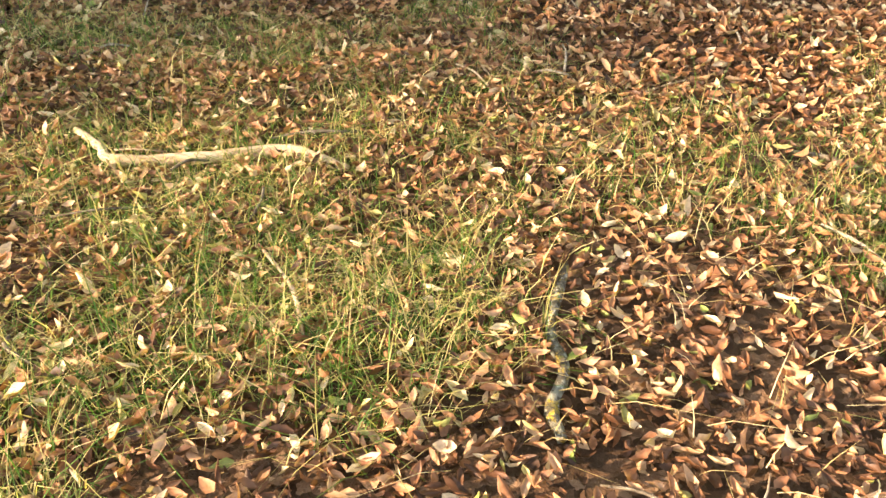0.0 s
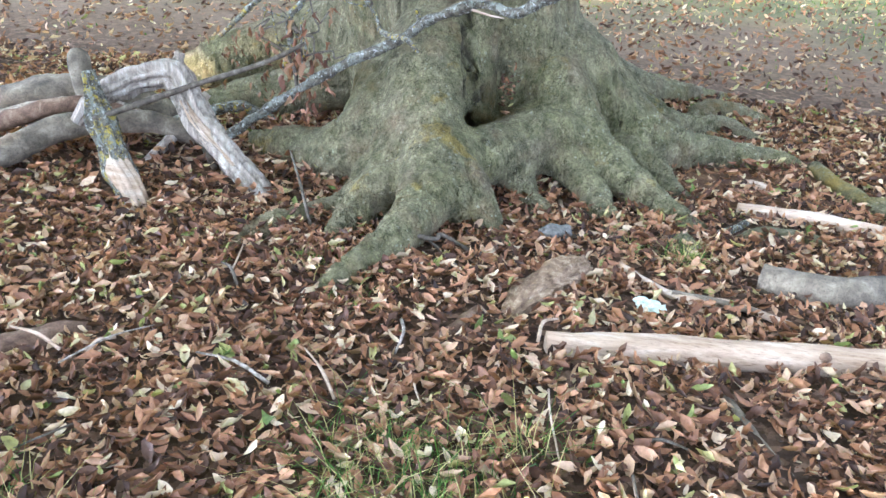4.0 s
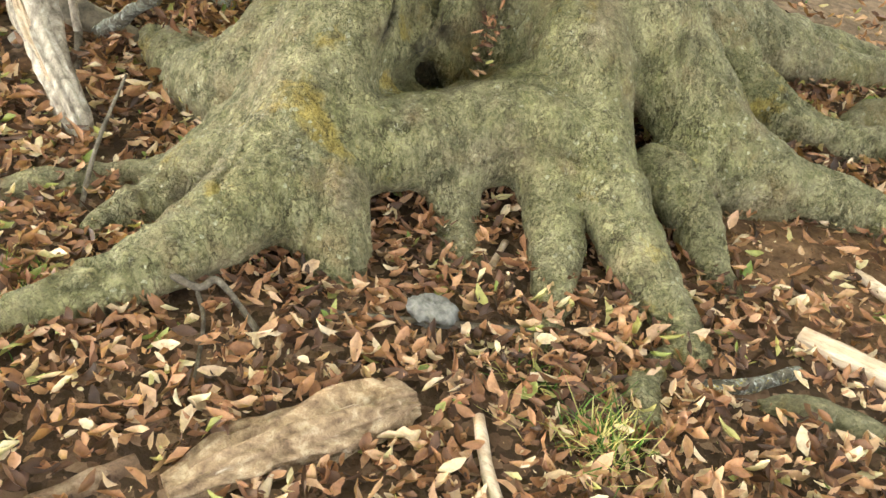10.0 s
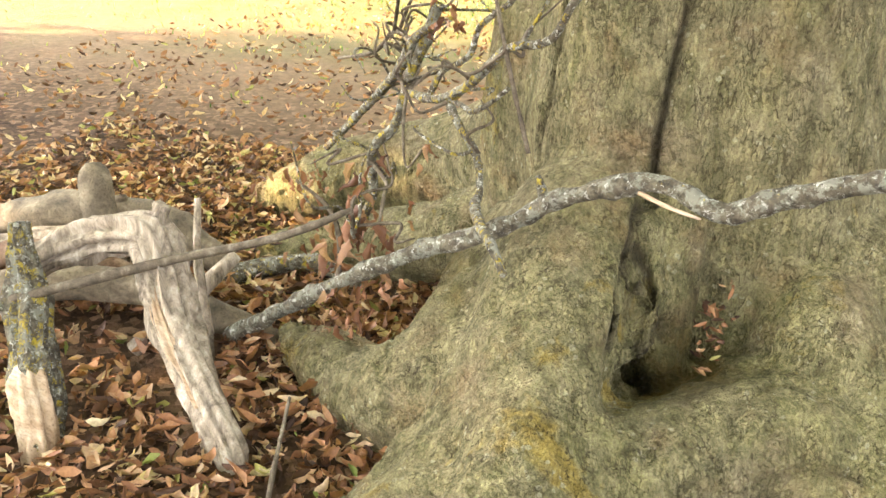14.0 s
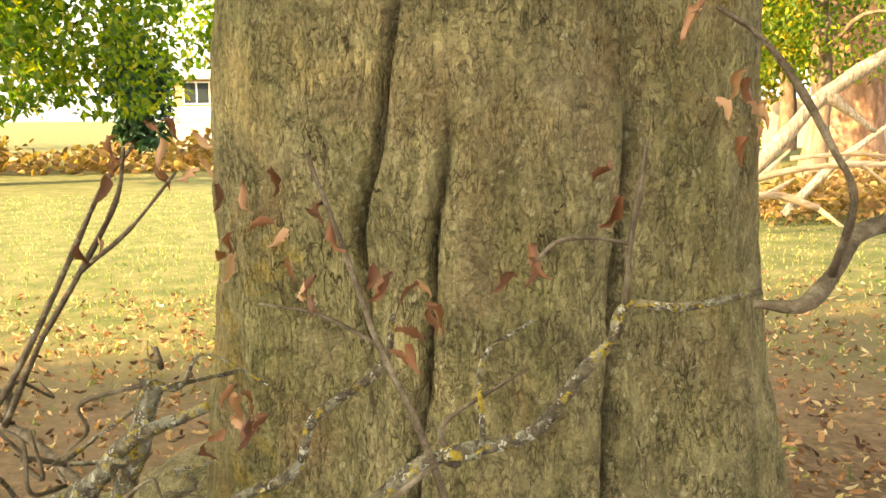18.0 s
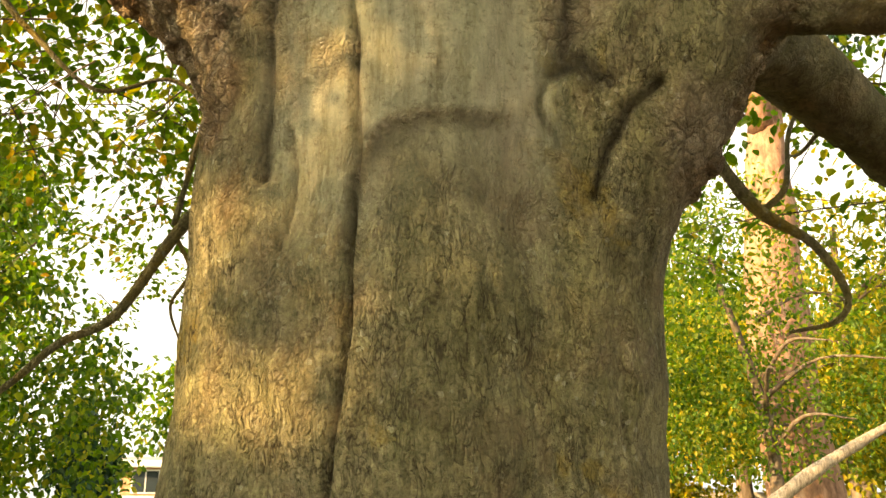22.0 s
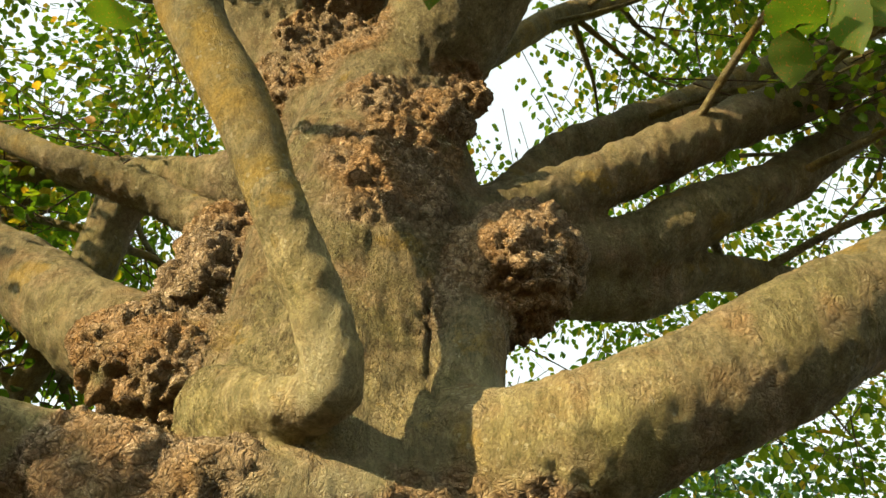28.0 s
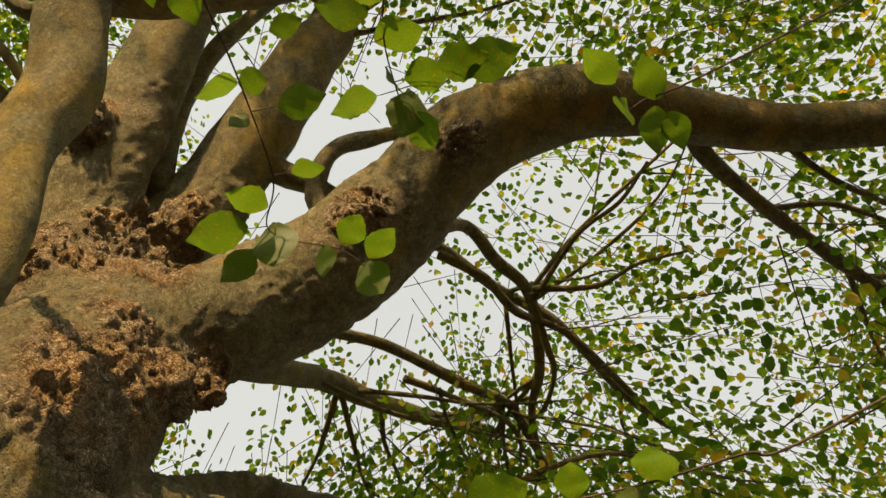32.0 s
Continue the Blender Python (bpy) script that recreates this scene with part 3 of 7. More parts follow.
# buttress roots
ROOTS = [
    [(-0.43, -2.66, -0.02, 0.05), (-0.36, -2.48, 0.015, 0.066), (-0.28, -2.25, 0.025, 0.085), (-0.22, -1.98, 0.065, 0.12), (-0.24, -1.74, 0.12, 0.155), (-0.31, -1.50, 0.22, 0.20), (-0.36, -1.15, 0.42, 0.24)],
    [(0.03, -1.93, -0.10, 0.06), (-0.04, -1.87, -0.02, 0.10), (-0.15, -1.80, 0.10, 0.13)],
    [(-0.55, -2.17, -0.04, 0.06), (-0.48, -1.95, -0.01, 0.09), (-0.41, -1.75, 0.07, 0.11), (-0.40, -1.50, 0.18, 0.15)],
    [(-0.88, -2.39, -0.045, 0.05), (-0.81, -2.19, -0.045, 0.058), (-0.72, -2.02, -0.045, 0.058), (-0.57, -1.88, -0.03, 0.062), (-0.51, -1.70, 0.02, 0.10)],
    [(-1.16, -1.39, 0.02, 0.05), (-0.95, -1.46, 0.03, 0.09), (-0.73, -1.50, 0.02, 0.14), (-0.55, -1.40, 0.14, 0.18), (-0.50, -1.10, 0.3, 0.22)],
    [(0.26, -1.69, -0.09, 0.05), (0.17, -1.57, -0.07, 0.06), (0.09, -1.48, 0.0, 0.075), (0.05, -1.35, 0.08, 0.12)],
    [(0.555, -1.84, -0.09, 0.05), (0.51, -1.69, -0.08, 0.06), (0.42, -1.49, -0.02, 0.065), (0.33, -1.37, 0.04, 0.075), (0.22, -1.20, 0.12, 0.12)],
    [(0.90, -1.65, -0.09, 0.05), (0.8, -1.56, -0.08, 0.065), (0.64, -1.45, -0.02, 0.075), (0.48, -1.32, 0.06, 0.08), (0.36, -1.19, 0.13, 0.10), (0.22, -1.02, 0.28, 0.16)],
    [(0.83, -1.66, -0.09, 0.04), (0.80, -1.81, -0.08, 0.05), (0.87, -1.95, -0.08, 0.045)],
    [(0.89, -1.36, -0.13, 0.045), (0.78, -1.27, -0.06, 0.055), (0.68, -1.18, 0.01, 0.065), (0.55, -1.12, 0.04, 0.08)],
    [(1.70, -0.83, -0.16, 0.05), (1.36, -0.77, -0.08, 0.06), (1.13, -0.77, -0.05, 0.07), (0.9, -0.84, -0.01, 0.08), (0.71, -0.89, 0.06, 0.10), (0.50, -0.85, 0.17, 0.14), (0.25, -0.80, 0.4, 0.18)],
    [(0.56, -1.02, 0.01, 0.08), (0.72, -0.95, -0.02, 0.09), (0.92, -0.82, -0.08, 0.06)],
    [(1.45, -0.54, -0.12, 0.04), (1.23, -0.42, -0.07, 0.05), (1.1, -0.35, -0.04, 0.06), (0.93, -0.43, -0.03, 0.07), (0.76, -0.49, 0.02, 0.09), (0.45, -0.47, 0.15, 0.14), (0.15, -0.45, 0.4, 0.2)],
    [(1.51, -0.12, -0.12, 0.04), (1.25, -0.05, -0.06, 0.055), (1.09, -0.11, -0.03, 0.07), (0.95, -0.28, -0.04, 0.06)],
    [(1.25, 0.4, -0.11, 0.04), (1.03, 0.22, -0.05, 0.06), (0.79, 0.06, -0.01, 0.08), (0.58, -0.05, 0.06, 0.11), (0.30, -0.15, 0.20, 0.16), (0.0, -0.25, 0.45, 0.22)],
    [(1.06, 0.47, -0.11, 0.04), (0.78, 0.34, -0.04, 0.06), (0.5, 0.12, 0.04, 0.09)],
    [(-2.09, -0.43, -0.08, 0.08), (-1.8, -0.38, 0.07, 0.14), (-1.52, -0.24, 0.13, 0.19), (-1.16, -0.20, 0.22, 0.24), (-0.8, -0.35, 0.4, 0.27)],
    [(-1.66, -0.83, -0.06, 0.10), (-1.46, -0.74, -0.01, 0.12), (-1.15, -0.67, 0.06, 0.14), (-0.86, -0.63, 0.18, 0.17)],
    [(-0.20, -1.66, 0.10, 0.13), (-0.05, -1.52, 0.10, 0.12), (0.10, -1.38, 0.12, 0.12), (0.24, -1.22, 0.13, 0.13)],
    [(-0.24, -1.45, 0.08, 0.14), (-0.08, -1.32, 0.05, 0.14), (0.10, -1.15, 0.08, 0.15)],
    [(-0.6, -0.1, 0.2, 0.25), (-0.9, 0.35, 0.0, 0.14), (-1.2, 0.7, -0.12, 0.07)],
]
for k, rows in enumerate(ROOTS):
    blend(rows, 0.05 if k in (18, 19) else 0.026)
# the open cleft between two lobes, and the mossy hollow between two roots
blend([(-0.205, -1.10, 1.3, 0.014), (-0.21, -1.12, 0.9, 0.016), (-0.225, -1.13, 0.6, 0.018), (-0.26, -1.16, 0.38, 0.028), (-0.30, -1.19, 0.20, 0.045)], 0.015, True)
blend([(-0.13, -1.10, 0.66, 0.014), (-0.10, -1.11, 0.52, 0.026), (-0.07, -1.13, 0.37, 0.042), (-0.05, -1.15, 0.25, 0.052), (-0.10, -1.18, 0.17, 0.058), (-0.20, -1.20, 0.12, 0.06), (-0.29, -1.21, 0.11, 0.05)], 0.015, True)
blend([(-0.13, -1.53, 0.25, 0.020), (-0.13, -1.46, 0.25, 0.034), (-0.08, -1.36, 0.24, 0.046), (0.0, -1.29, 0.29, 0.052), (-0.005, -1.24, 0.39, 0.042), (-0.03, -1.19, 0.55, 0.030), (-0.06, -1.15, 0.68, 0.016)], 0.012, True)
blend([(-0.17, -1.36, 0.20, 0.055), (-0.10, -1.26, 0.20, 0.065), (0.0, -1.20, 0.27, 0.055)], 0.012, True)
blend([(-0.19, -1.22, 0.70, 0.016), (-0.16, -1.30, 0.57, 0.020), (-0.15, -1.34, 0.43, 0.030), (-0.14, -1.41, 0.33, 0.036), (-0.12, -1.54, 0.27, 0.036)], 0.01, True)
blend([(-0.16, -1.24, 0.60, 0.020), (-0.155, -1.27, 0.42, 0.032), (-0.15, -1.33, 0.31, 0.036)], 0.01, True)
blend([(-0.15, -1.02, 0.80, 0.055), (-0.135, -1.09, 0.50, 0.070), (-0.12, -1.13, 0.30, 0.072), (-0.12, -1.15, 0.16, 0.07)], 0.006)
blend([(0.53, -0.74, 0.07, 0.05), (0.46, -0.64, 0.06, 0.06)], 0.03, True)

# collar, burls and limb bases
BURLS = [
    [(-1.06, -0.63, 3.17, 0.19), (-0.92, -0.82, 3.09, 0.19)],
    [(-1.06, -0.57, 3.0, 0.17), (-0.86, -0.69, 2.75, 0.13), (-0.73, -0.72, 2.50, 0.07)],
    [(-0.70, -0.93, 3.06, 0.12), (-0.34, -0.96, 3.06, 0.10), (-0.01, -0.98, 3.08, 0.12)],
    [(0.10, -1.0, 3.10, 0.16), (0.24, -0.97, 3.19, 0.14)],
    [(0.05, -0.95, 4.02, 0.20), (0.18, -0.88, 4.26, 0.19)],
    [(-0.30, -0.78, 5.05, 0.16), (-0.19, -0.80, 5.25, 0.14)],
    [(-0.70, -0.62, 5.35, 0.15), (-0.62, -0.75, 5.75, 0.10)],
    [(-0.86, -0.62, 4.30, 0.14), (-0.90, -0.60, 4.05, 0.14)],
    [(-0.86, -0.70, 3.62, 0.16), (-1.05, -0.60, 3.66, 0.13)],
    [(0.22, -1.0, 2.52, 0.11), (0.16, -0.98, 2.34, 0.07)],
    [(-0.05, -1.04, 2.42, 0.07), (0.02, -1.06, 2.48, 0.06)],
    [(-0.66, -0.93, 6.04, 0.12), (-0.69, -0.86, 5.92, 0.10)],
    [(-0.72, -0.74, 5.65, 0.12), (-0.80, -0.70, 5.60, 0.09)],
    [(-1.30, -0.87, 5.94, 0.09), (-1.36, -0.90, 6.02, 0.08)],
    [(-0.19, -2.26, 6.34, 0.09), (-0.20, -2.20, 6.28, 0.08)],
    [(-0.20, -1.67, 6.06, 0.06), (-0.20, -1.62, 6.02, 0.06)],
    [(-0.90, -0.60, 5.42, 0.09), (-0.84, -0.60, 5.38, 0.09)],
    [(-0.46, -0.88, 4.94, 0.12), (-0.40, -0.92, 4.86, 0.10)],
    [(-0.21, -0.93, 4.90, 0.11), (-0.14, -0.92, 4.96, 0.09)],
    [(-1.14, -0.58, 3.75, 0.11), (-1.02, -0.60, 3.80, 0.10)],
    [(-0.04, -0.88, 5.22, 0.08), (-0.06, -0.86, 5.30, 0.07)],
    [(-0.78, -0.82, 2.72, 0.04), (-0.76, -0.82, 2.40, 0.02)],
]
lobe([(-0.38, -0.56, 3.2, 0.45), (-0.36, -0.53, 3.6, 0.42), (-0.36, -0.53, 3.9, 0.42), (-0.36, -0.58, 4.6, 0.40), (-0.40, -0.60, 5.19, 0.33), (-0.46, -0.60, 5.7, 0.25)], 0.12)
FLUTES = [
    [(-0.10, -0.90, 3.25, 0.17), (-0.09, -0.92, 3.55, 0.13), (-0.06, -0.92, 3.85, 0.12), (-0.02, -0.90, 4.1, 0.10)],
    [(-0.25, -0.92, 3.30, 0.08), (-0.27, -0.90, 3.60, 0.075), (-0.28, -0.86, 3.9, 0.07), (-0.27, -0.82, 4.15, 0.05)],
]
for rows in FLUTES:
    blend(rows, 0.02)
for rows in ([(-0.50, -0.84, 3.4, 0.10), (-0.50, -0.88, 3.8, 0.11), (-0.47, -0.90, 4.2, 0.10), (-0.45, -0.88, 4.6, 0.10)], [(-0.66, -0.80, 3.5, 0.12), (-0.68, -0.78, 4.0, 0.11), (-0.66, -0.76, 4.5, 0.11), (-0.60, -0.72, 5.0, 0.10)], [(-0.34, -0.86, 4.0, 0.10), (-0.33, -0.88, 4.4, 0.10), (-0.32, -0.88, 4.8, 0.09)]):
    blend(rows, 0.03)
for rows in BURLS:
    blend(rows, 0.06)
BOUGHS = {
    "right_low": ([(-0.06, -0.82, 1.75, 0.12), (0.0, -0.90, 2.15, 0.14), (0.09, -0.99, 2.38, 0.16), (0.16, -1.07, 2.54, 0.15), (0.24, -1.15, 2.59, 0.085), (0.37, -1.22, 2.55, 0.062), (0.52, -1.3, 2.52, 0.06), (0.85, -1.41, 2.53, 0.055), (1.5, -1.6, 2.5, 0.04), (2.4, -1.9, 2.35, 0.025)], 6),
    "right_low_rear": ([(0.20, -0.95, 2.56, 0.13), (0.29, -0.93, 2.62, 0.11), (0.51, -0.84, 2.66, 0.085), (0.70, -0.77, 2.60, 0.08), (0.93, -0.71, 2.49, 0.08), (1.37, -0.58, 2.29, 0.07), (2.2, -0.3, 2.0, 0.05), (3.2, 0.1, 1.75, 0.03)], 4),
    "left_low": ([(-0.85, -0.72, 3.12, 0.18), (-1.04, -0.77, 3.16, 0.13), (-1.22, -0.82, 3.18, 0.09), (-1.36, -0.92, 3.12, 0.08), (-1.66, -1.07, 3.03, 0.07), (-2.4, -1.3, 2.9, 0.05), (-3.4, -1.6, 2.7, 0.03)], 3),
    "left_big": ([(-0.6, -0.55, 3.5, 0.26), (-0.89, -0.49, 3.76, 0.20), (-1.28, -0.32, 4.04, 0.16), (-1.70, -0.14, 4.40, 0.15), (-2.35, 0.07, 4.85, 0.15), (-4.07, 0.58, 6.0, 0.12), (-5.6, 1.0, 6.7, 0.08)], 3),
    "front_crooked": ([(-0.72, -0.85, 3.38, 0.13), (-0.6, -1.02, 3.28, 0.079), (-0.46, -1.19, 3.24, 0.071), (-0.56, -1.27, 3.47, 0.066), (-0.71, -1.33, 3.74, 0.072), (-0.86, -1.37, 4.06, 0.094), (-1.08, -1.41, 4.41, 0.104), (-1.21, -1.49, 4.71, 0.128), (-1.41, -1.57, 4.91, 0.128), (-1.5, -1.65, 5.03, 0.136), (-1.39, -1.81, 5.17, 0.14), (-1.28, -2.02, 5.36, 0.14), (-1.17, -2.26, 5.53, 0.137), (-1.05, -2.55, 5.72, 0.131), (-0.85, -3.1, 6.05, 0.123), (-0.5, -4.2, 6.5, 0.088)], 3),
    "right_big": ([(-0.14, -0.9, 3.28, 0.189), (0.08, -1.08, 3.22, 0.179), (0.28, -1.19, 3.28, 0.163), (0.58, -1.31, 3.43, 0.163), (0.85, -1.41, 3.61, 0.163), (1.52, -1.57, 4.04, 0.152), (2.6, -1.85, 4.7, 0.126), (4.0, -2.2, 5.3, 0.084)], 4),
    "leader_right": ([(-0.36, -0.62, 5.0, 0.26), (-0.3, -0.7, 5.38, 0.24), (-0.21, -0.88, 5.62, 0.257), (-0.13, -1.04, 5.89, 0.298), (-0.06, -1.39, 6.14, 0.294), (-0.09, -1.75, 6.41, 0.285), (-0.13, -2.02, 6.58, 0.274), (-0.13, -2.3, 6.71, 0.262), (0.01, -2.75, 6.83, 0.225), (0.3, -3.11, 6.88, 0.172), (0.75, -3.56, 6.9, 0.144), (1.1, -4.1, 6.9, 0.132), (1.54, -4.95, 6.9, 0.119), (2.2, -6.2, 7.0, 0.066)], 4),
    "leader_left": ([(-0.55, -0.55, 5.2, 0.24), (-0.89, -0.58, 5.77, 0.237), (-1.13, -0.74, 6.07, 0.224), (-1.3, -0.88, 6.44, 0.217), (-1.64, -1.2, 6.95, 0.196), (-1.92, -1.35, 7.45, 0.168), (-2.3, -1.4, 8.1, 0.13), (-3.0, -1.6, 9.0, 0.072)], 3),
    "leader_mid": ([(-0.5, -0.55, 5.5, 0.22), (-0.62, -0.65, 6.05, 0.216), (-0.71, -0.89, 6.51, 0.231), (-0.9, -1.29, 6.96, 0.217), (-1.07, -1.58, 7.38, 0.196), (-1.2, -1.78, 7.85, 0.168), (-1.6, -2.1, 8.5, 0.117)], 2),
    "right_upper": ([(0.0, -0.60, 4.55, 0.16), (0.23, -0.58, 5.01, 0.095), (0.48, -0.58, 5.45, 0.085), (0.91, -0.60, 5.84, 0.085), (1.83, -0.67, 6.69, 0.085), (2.96, -0.76, 7.68, 0.075), (5.27, -1.07, 9.55, 0.05)], 3),
    "right_middle": ([(0.0, -0.70, 4.45, 0.2), (0.20, -0.73, 4.67, 0.14), (0.49, -0.78, 4.91, 0.13), (1.07, -0.89, 5.36, 0.12), (1.76, -1.01, 5.87, 0.12), (2.47, -1.13, 6.39, 0.115), (4.49, -1.49, 7.95, 0.08)], 4),
    "right_rear": ([(0.05, -0.60, 4.35, 0.2), (0.36, -0.61, 4.62, 0.15), (0.67, -0.61, 4.71, 0.14), (1.08, -0.69, 5.02, 0.13), (1.61, -0.73, 5.43, 0.115), (2.17, -0.83, 5.99, 0.11), (2.9, -0.95, 6.7, 0.09), (4.0, -1.1, 7.5, 0.05)], 4),
    "right_rear_low": ([(0.2, -0.55, 4.4, 0.13), (0.46, -0.52, 4.51, 0.10), (0.79, -0.48, 4.62, 0.10), (1.14, -0.49, 4.87, 0.095), (1.9, -0.3, 5.2, 0.07), (3.0, 0.0, 5.7, 0.04)], 2),
    "left_thin": ([(-0.75, -0.60, 4.3, 0.13), (-0.95, -0.58, 4.41, 0.085), (-1.12, -0.55, 4.52, 0.07), (-1.41, -0.55, 4.60, 0.06), (-1.63, -0.56, 4.64, 0.055), (-2.06, -0.48, 4.85, 0.05), (-3.2, -0.4, 5.2, 0.03)], 3),
    "left_rear": ([(-0.7, -0.4, 5.0, 0.2), (-1.12, -0.14, 5.19, 0.13), (-1.47, 0.03, 5.27, 0.12), (-1.54, 0.14, 5.08, 0.10), (-1.55, 0.24, 4.74, 0.095), (-1.7, 0.5, 4.2, 0.06)], 3),
    "left_rear_high": ([(-1.2, -0.10, 5.22, 0.1), (-1.45, 0.02, 5.35, 0.09), (-1.82, 0.18, 5.46, 0.08), (-2.35, 0.38, 5.65, 0.08), (-3.6, 0.8, 6.1, 0.05)], 2),
}
for name, (rows, upto) in BOUGHS.items():
    blend(rows[: upto + 2], 0.02 if name == "front_crooked" else 0.05)


def skin(f):
    """Surface nets: the zero surface of a field as vertices and quads."""
    inside = f < 0
    corner = [inside[x : f.shape[0] - 1 + x, y : f.shape[1] - 1 + y, z : f.shape[2] - 1 + z] for x in (0, 1) for y in (0, 1) for z in (0, 1)]
    some, every = corner[0].copy(), corner[0].copy()
    for c in corner[1:]:
        some |= c
        every &= c
    at = np.argwhere(some & ~every)
    index = np.full(some.shape, -1, np.int32)
    index[tuple(at.T)] = np.arange(len(at))
    total, count = np.zeros((len(at), 3)), np.zeros(len(at))
    offs = np.array([(x, y, z) for x in (0, 1) for y in (0, 1) for z in (0, 1)])
    val = [f[tuple((at + o).T)] for o in offs]
    for a in range(8):
        for b in range(a + 1, 8):
            if np.abs(offs[a] - offs[b]).sum() != 1:
                continue
            cross = (val[a] < 0) != (val[b] < 0)
            w = val[a] / np.where(cross, val[a] - val[b], 1)
            total += np.where(cross[:, None], offs[a] + w[:, None] * (offs[b] - offs[a]), 0)
            count += cross
    verts = LOW + STEP * (at + total / np.maximum(count, 1)[:, None])
    quads = []
    for ax in range(3):
        b, c = (ax + 1) % 3, (ax + 2) % 3
        sl0, sl1 = [slice(1, -1)] * 3, [slice(1, -1)] * 3
        sl0[ax], sl1[ax] = slice(0, -1), slice(1, None)
        e0, e1 = inside[tuple(sl0)], inside[tuple(sl1)]
        for flip, hit in ((False, e0 & ~e1), (True, ~e0 & e1)):
            k = np.argwhere(hit)
            k[:, b] += 1
            k[:, c] += 1
            ub, uc = np.eye(3, dtype=int)[b], np.eye(3, dtype=int)[c]
            ring = [index[tuple((k - o).T)] for o in (ub + uc, uc, 0 * ub, ub)]
            q = np.stack(ring[::-1] if flip else ring, 1)
            quads.append(q[(q >= 0).all(1)])
    return verts, np.vstack(quads)


def finer(v, q):
    """Splits each quad in four."""
    e = np.stack([q, np.roll(q, -1, 1)], -1)
    key = np.sort(e.reshape(-1, 2), 1)
    code = key[:, 0].astype(np.int64) * len(v) + key[:, 1]
    uniq, first, inv = np.unique(code, return_index=True, return_inverse=True)
    mids = (v[key[first, 0]] + v[key[first, 1]]) / 2
    cents = v[q].mean(1)
    m = (len(v) + inv).reshape(-1, 4)
    c = len(v) + len(mids) + np.arange(len(q))
    out = [np.stack([q[:, n], m[:, n], c, m[:, n - 1]], 1) for n in range(4)]
    return np.vstack([v, mids, cents]), np.vstack(out)


def relax(v, q, amount=0.5):
    total, count = np.zeros_like(v), np.zeros(len(v))
    for a, b in ((0, 1), (1, 2), (2, 3), (3, 0)):
        for s, d in ((a, b), (b, a)):
            for n in range(3):
                total[:, n] += np.bincount(q[:, s], v[q[:, d], n], len(v))
            count += np.bincount(q[:, s], minlength=len(v))
    return v + amount * (total / np.maximum(count, 1)[:, None] - v)


def vert_normals(v, q):
    n = np.cross(v[q[:, 2]] - v[q[:, 0]], v[q[:, 3]] - v[q[:, 1]])
    out = np.stack([sum(np.bincount(q[:, c], n[:, a], len(v)) for c in range(4)) for a in range(3)], 1)
    return out / (np.linalg.norm(out, axis=1)[:, None] + 1e-12)


def near_chain(v, rows, spread):
    """1 on a chain's surface, falling to 0 spread metres off."""
    best = np.full(len(v), 9.0)
    for p0, p1 in zip(np.array(rows[:-1]), np.array(rows[1:])):
        d = p1[:3] - p0[:3]
        h = np.clip(((v - p0[:3]) @ d) / (d @ d), 0, 1)
        best = np.minimum(best, np.linalg.norm(v - p0[:3] - h[:, None] * d, axis=1) - (p0[3] + h * (p1[3] - p0[3])))
    return np.clip(1 - best / spread, 0, 1)


tv, tq = skin(field)
tv = relax(tv, tq, 0.6)
tv, tq = finer(tv, tq)
tv = relax(tv, tq, 0.5)
normal = vert_normals(tv, tq)
burl = np.zeros(len(tv))
for k, rows in enumerate(BURLS):
    if k != 10:
        burl = np.maximum(burl, near_chain(tv, rows, 0.12 if k > 3 else 0.09) * {2: 0.85, 3: 0.9, 0: 0.8, 8: 0.8}.get(k, 1.0))
burl = burl * 1.3 + np.minimum(burl * 3, 1) * 0.7 * fbm(tv, 4.5, 3, 21) - 0.10 + np.minimum(burl * 3, 1) * 0.25 * fbm(tv, 15, 2, 22)
upper = np.clip((tv[:, 2] - 3.3) / 0.3, 0, 1) * np.clip((6.0 - tv[:, 2]) / 0.5, 0, 1) * np.clip(1 - (np.hypot(tv[:, 0] + 0.36, tv[:, 1] + 0.6) - 0.42) / 0.15, 0, 1)
burl = np.maximum(burl, upper * (0.24 + 1.2 * fbm(tv, 2.6, 3, 31)))
burl = np.clip((burl - 0.25) / 0.5, 0, 1)
tall = tv * (1, 1, 0.35)
ridge = 1 - np.abs(fbm(tv * (1, 1, 0.3), 15, 2, 7))
low_wood = np.clip((0.7 - tv[:, 2]) / 0.5, 0, 1)
shift = 0.014 * fbm(tv, 2.2, 3, 3) + low_wood * (0.010 * fbm(tv, 9, 3, 33) - 0.012 * np.clip(np.abs(fbm(tv, 5, 2, 35)) < 0.06, 0, 1)) + (0.008 * (ridge - 0.75) + 0.005 * fbm(tall, 30, 2, 8)) * (1 - burl)
flake_shift = np.zeros(len(tv))
on = burl > 0.01
bent = tv[on] + 0.02 * np.stack([fbm(tv[on], 9, 2, 45 + n) for n in range(3)], 1)
(d1, r1), (d2, r2), (d3, r3) = cells(bent, 9, 41), cells(bent, 24, 43), cells(bent, 44, 44)
flake_shift[on] = (0.045 * (0.6 - d1) + 0.036 * (r2 - 0.4) + 0.018 * (0.5 - d2) + 0.020 * (r3 - 0.5)) * np.where(tv[on, 2] < 3.3, 0.62, 1.0)
shift += burl * flake_shift
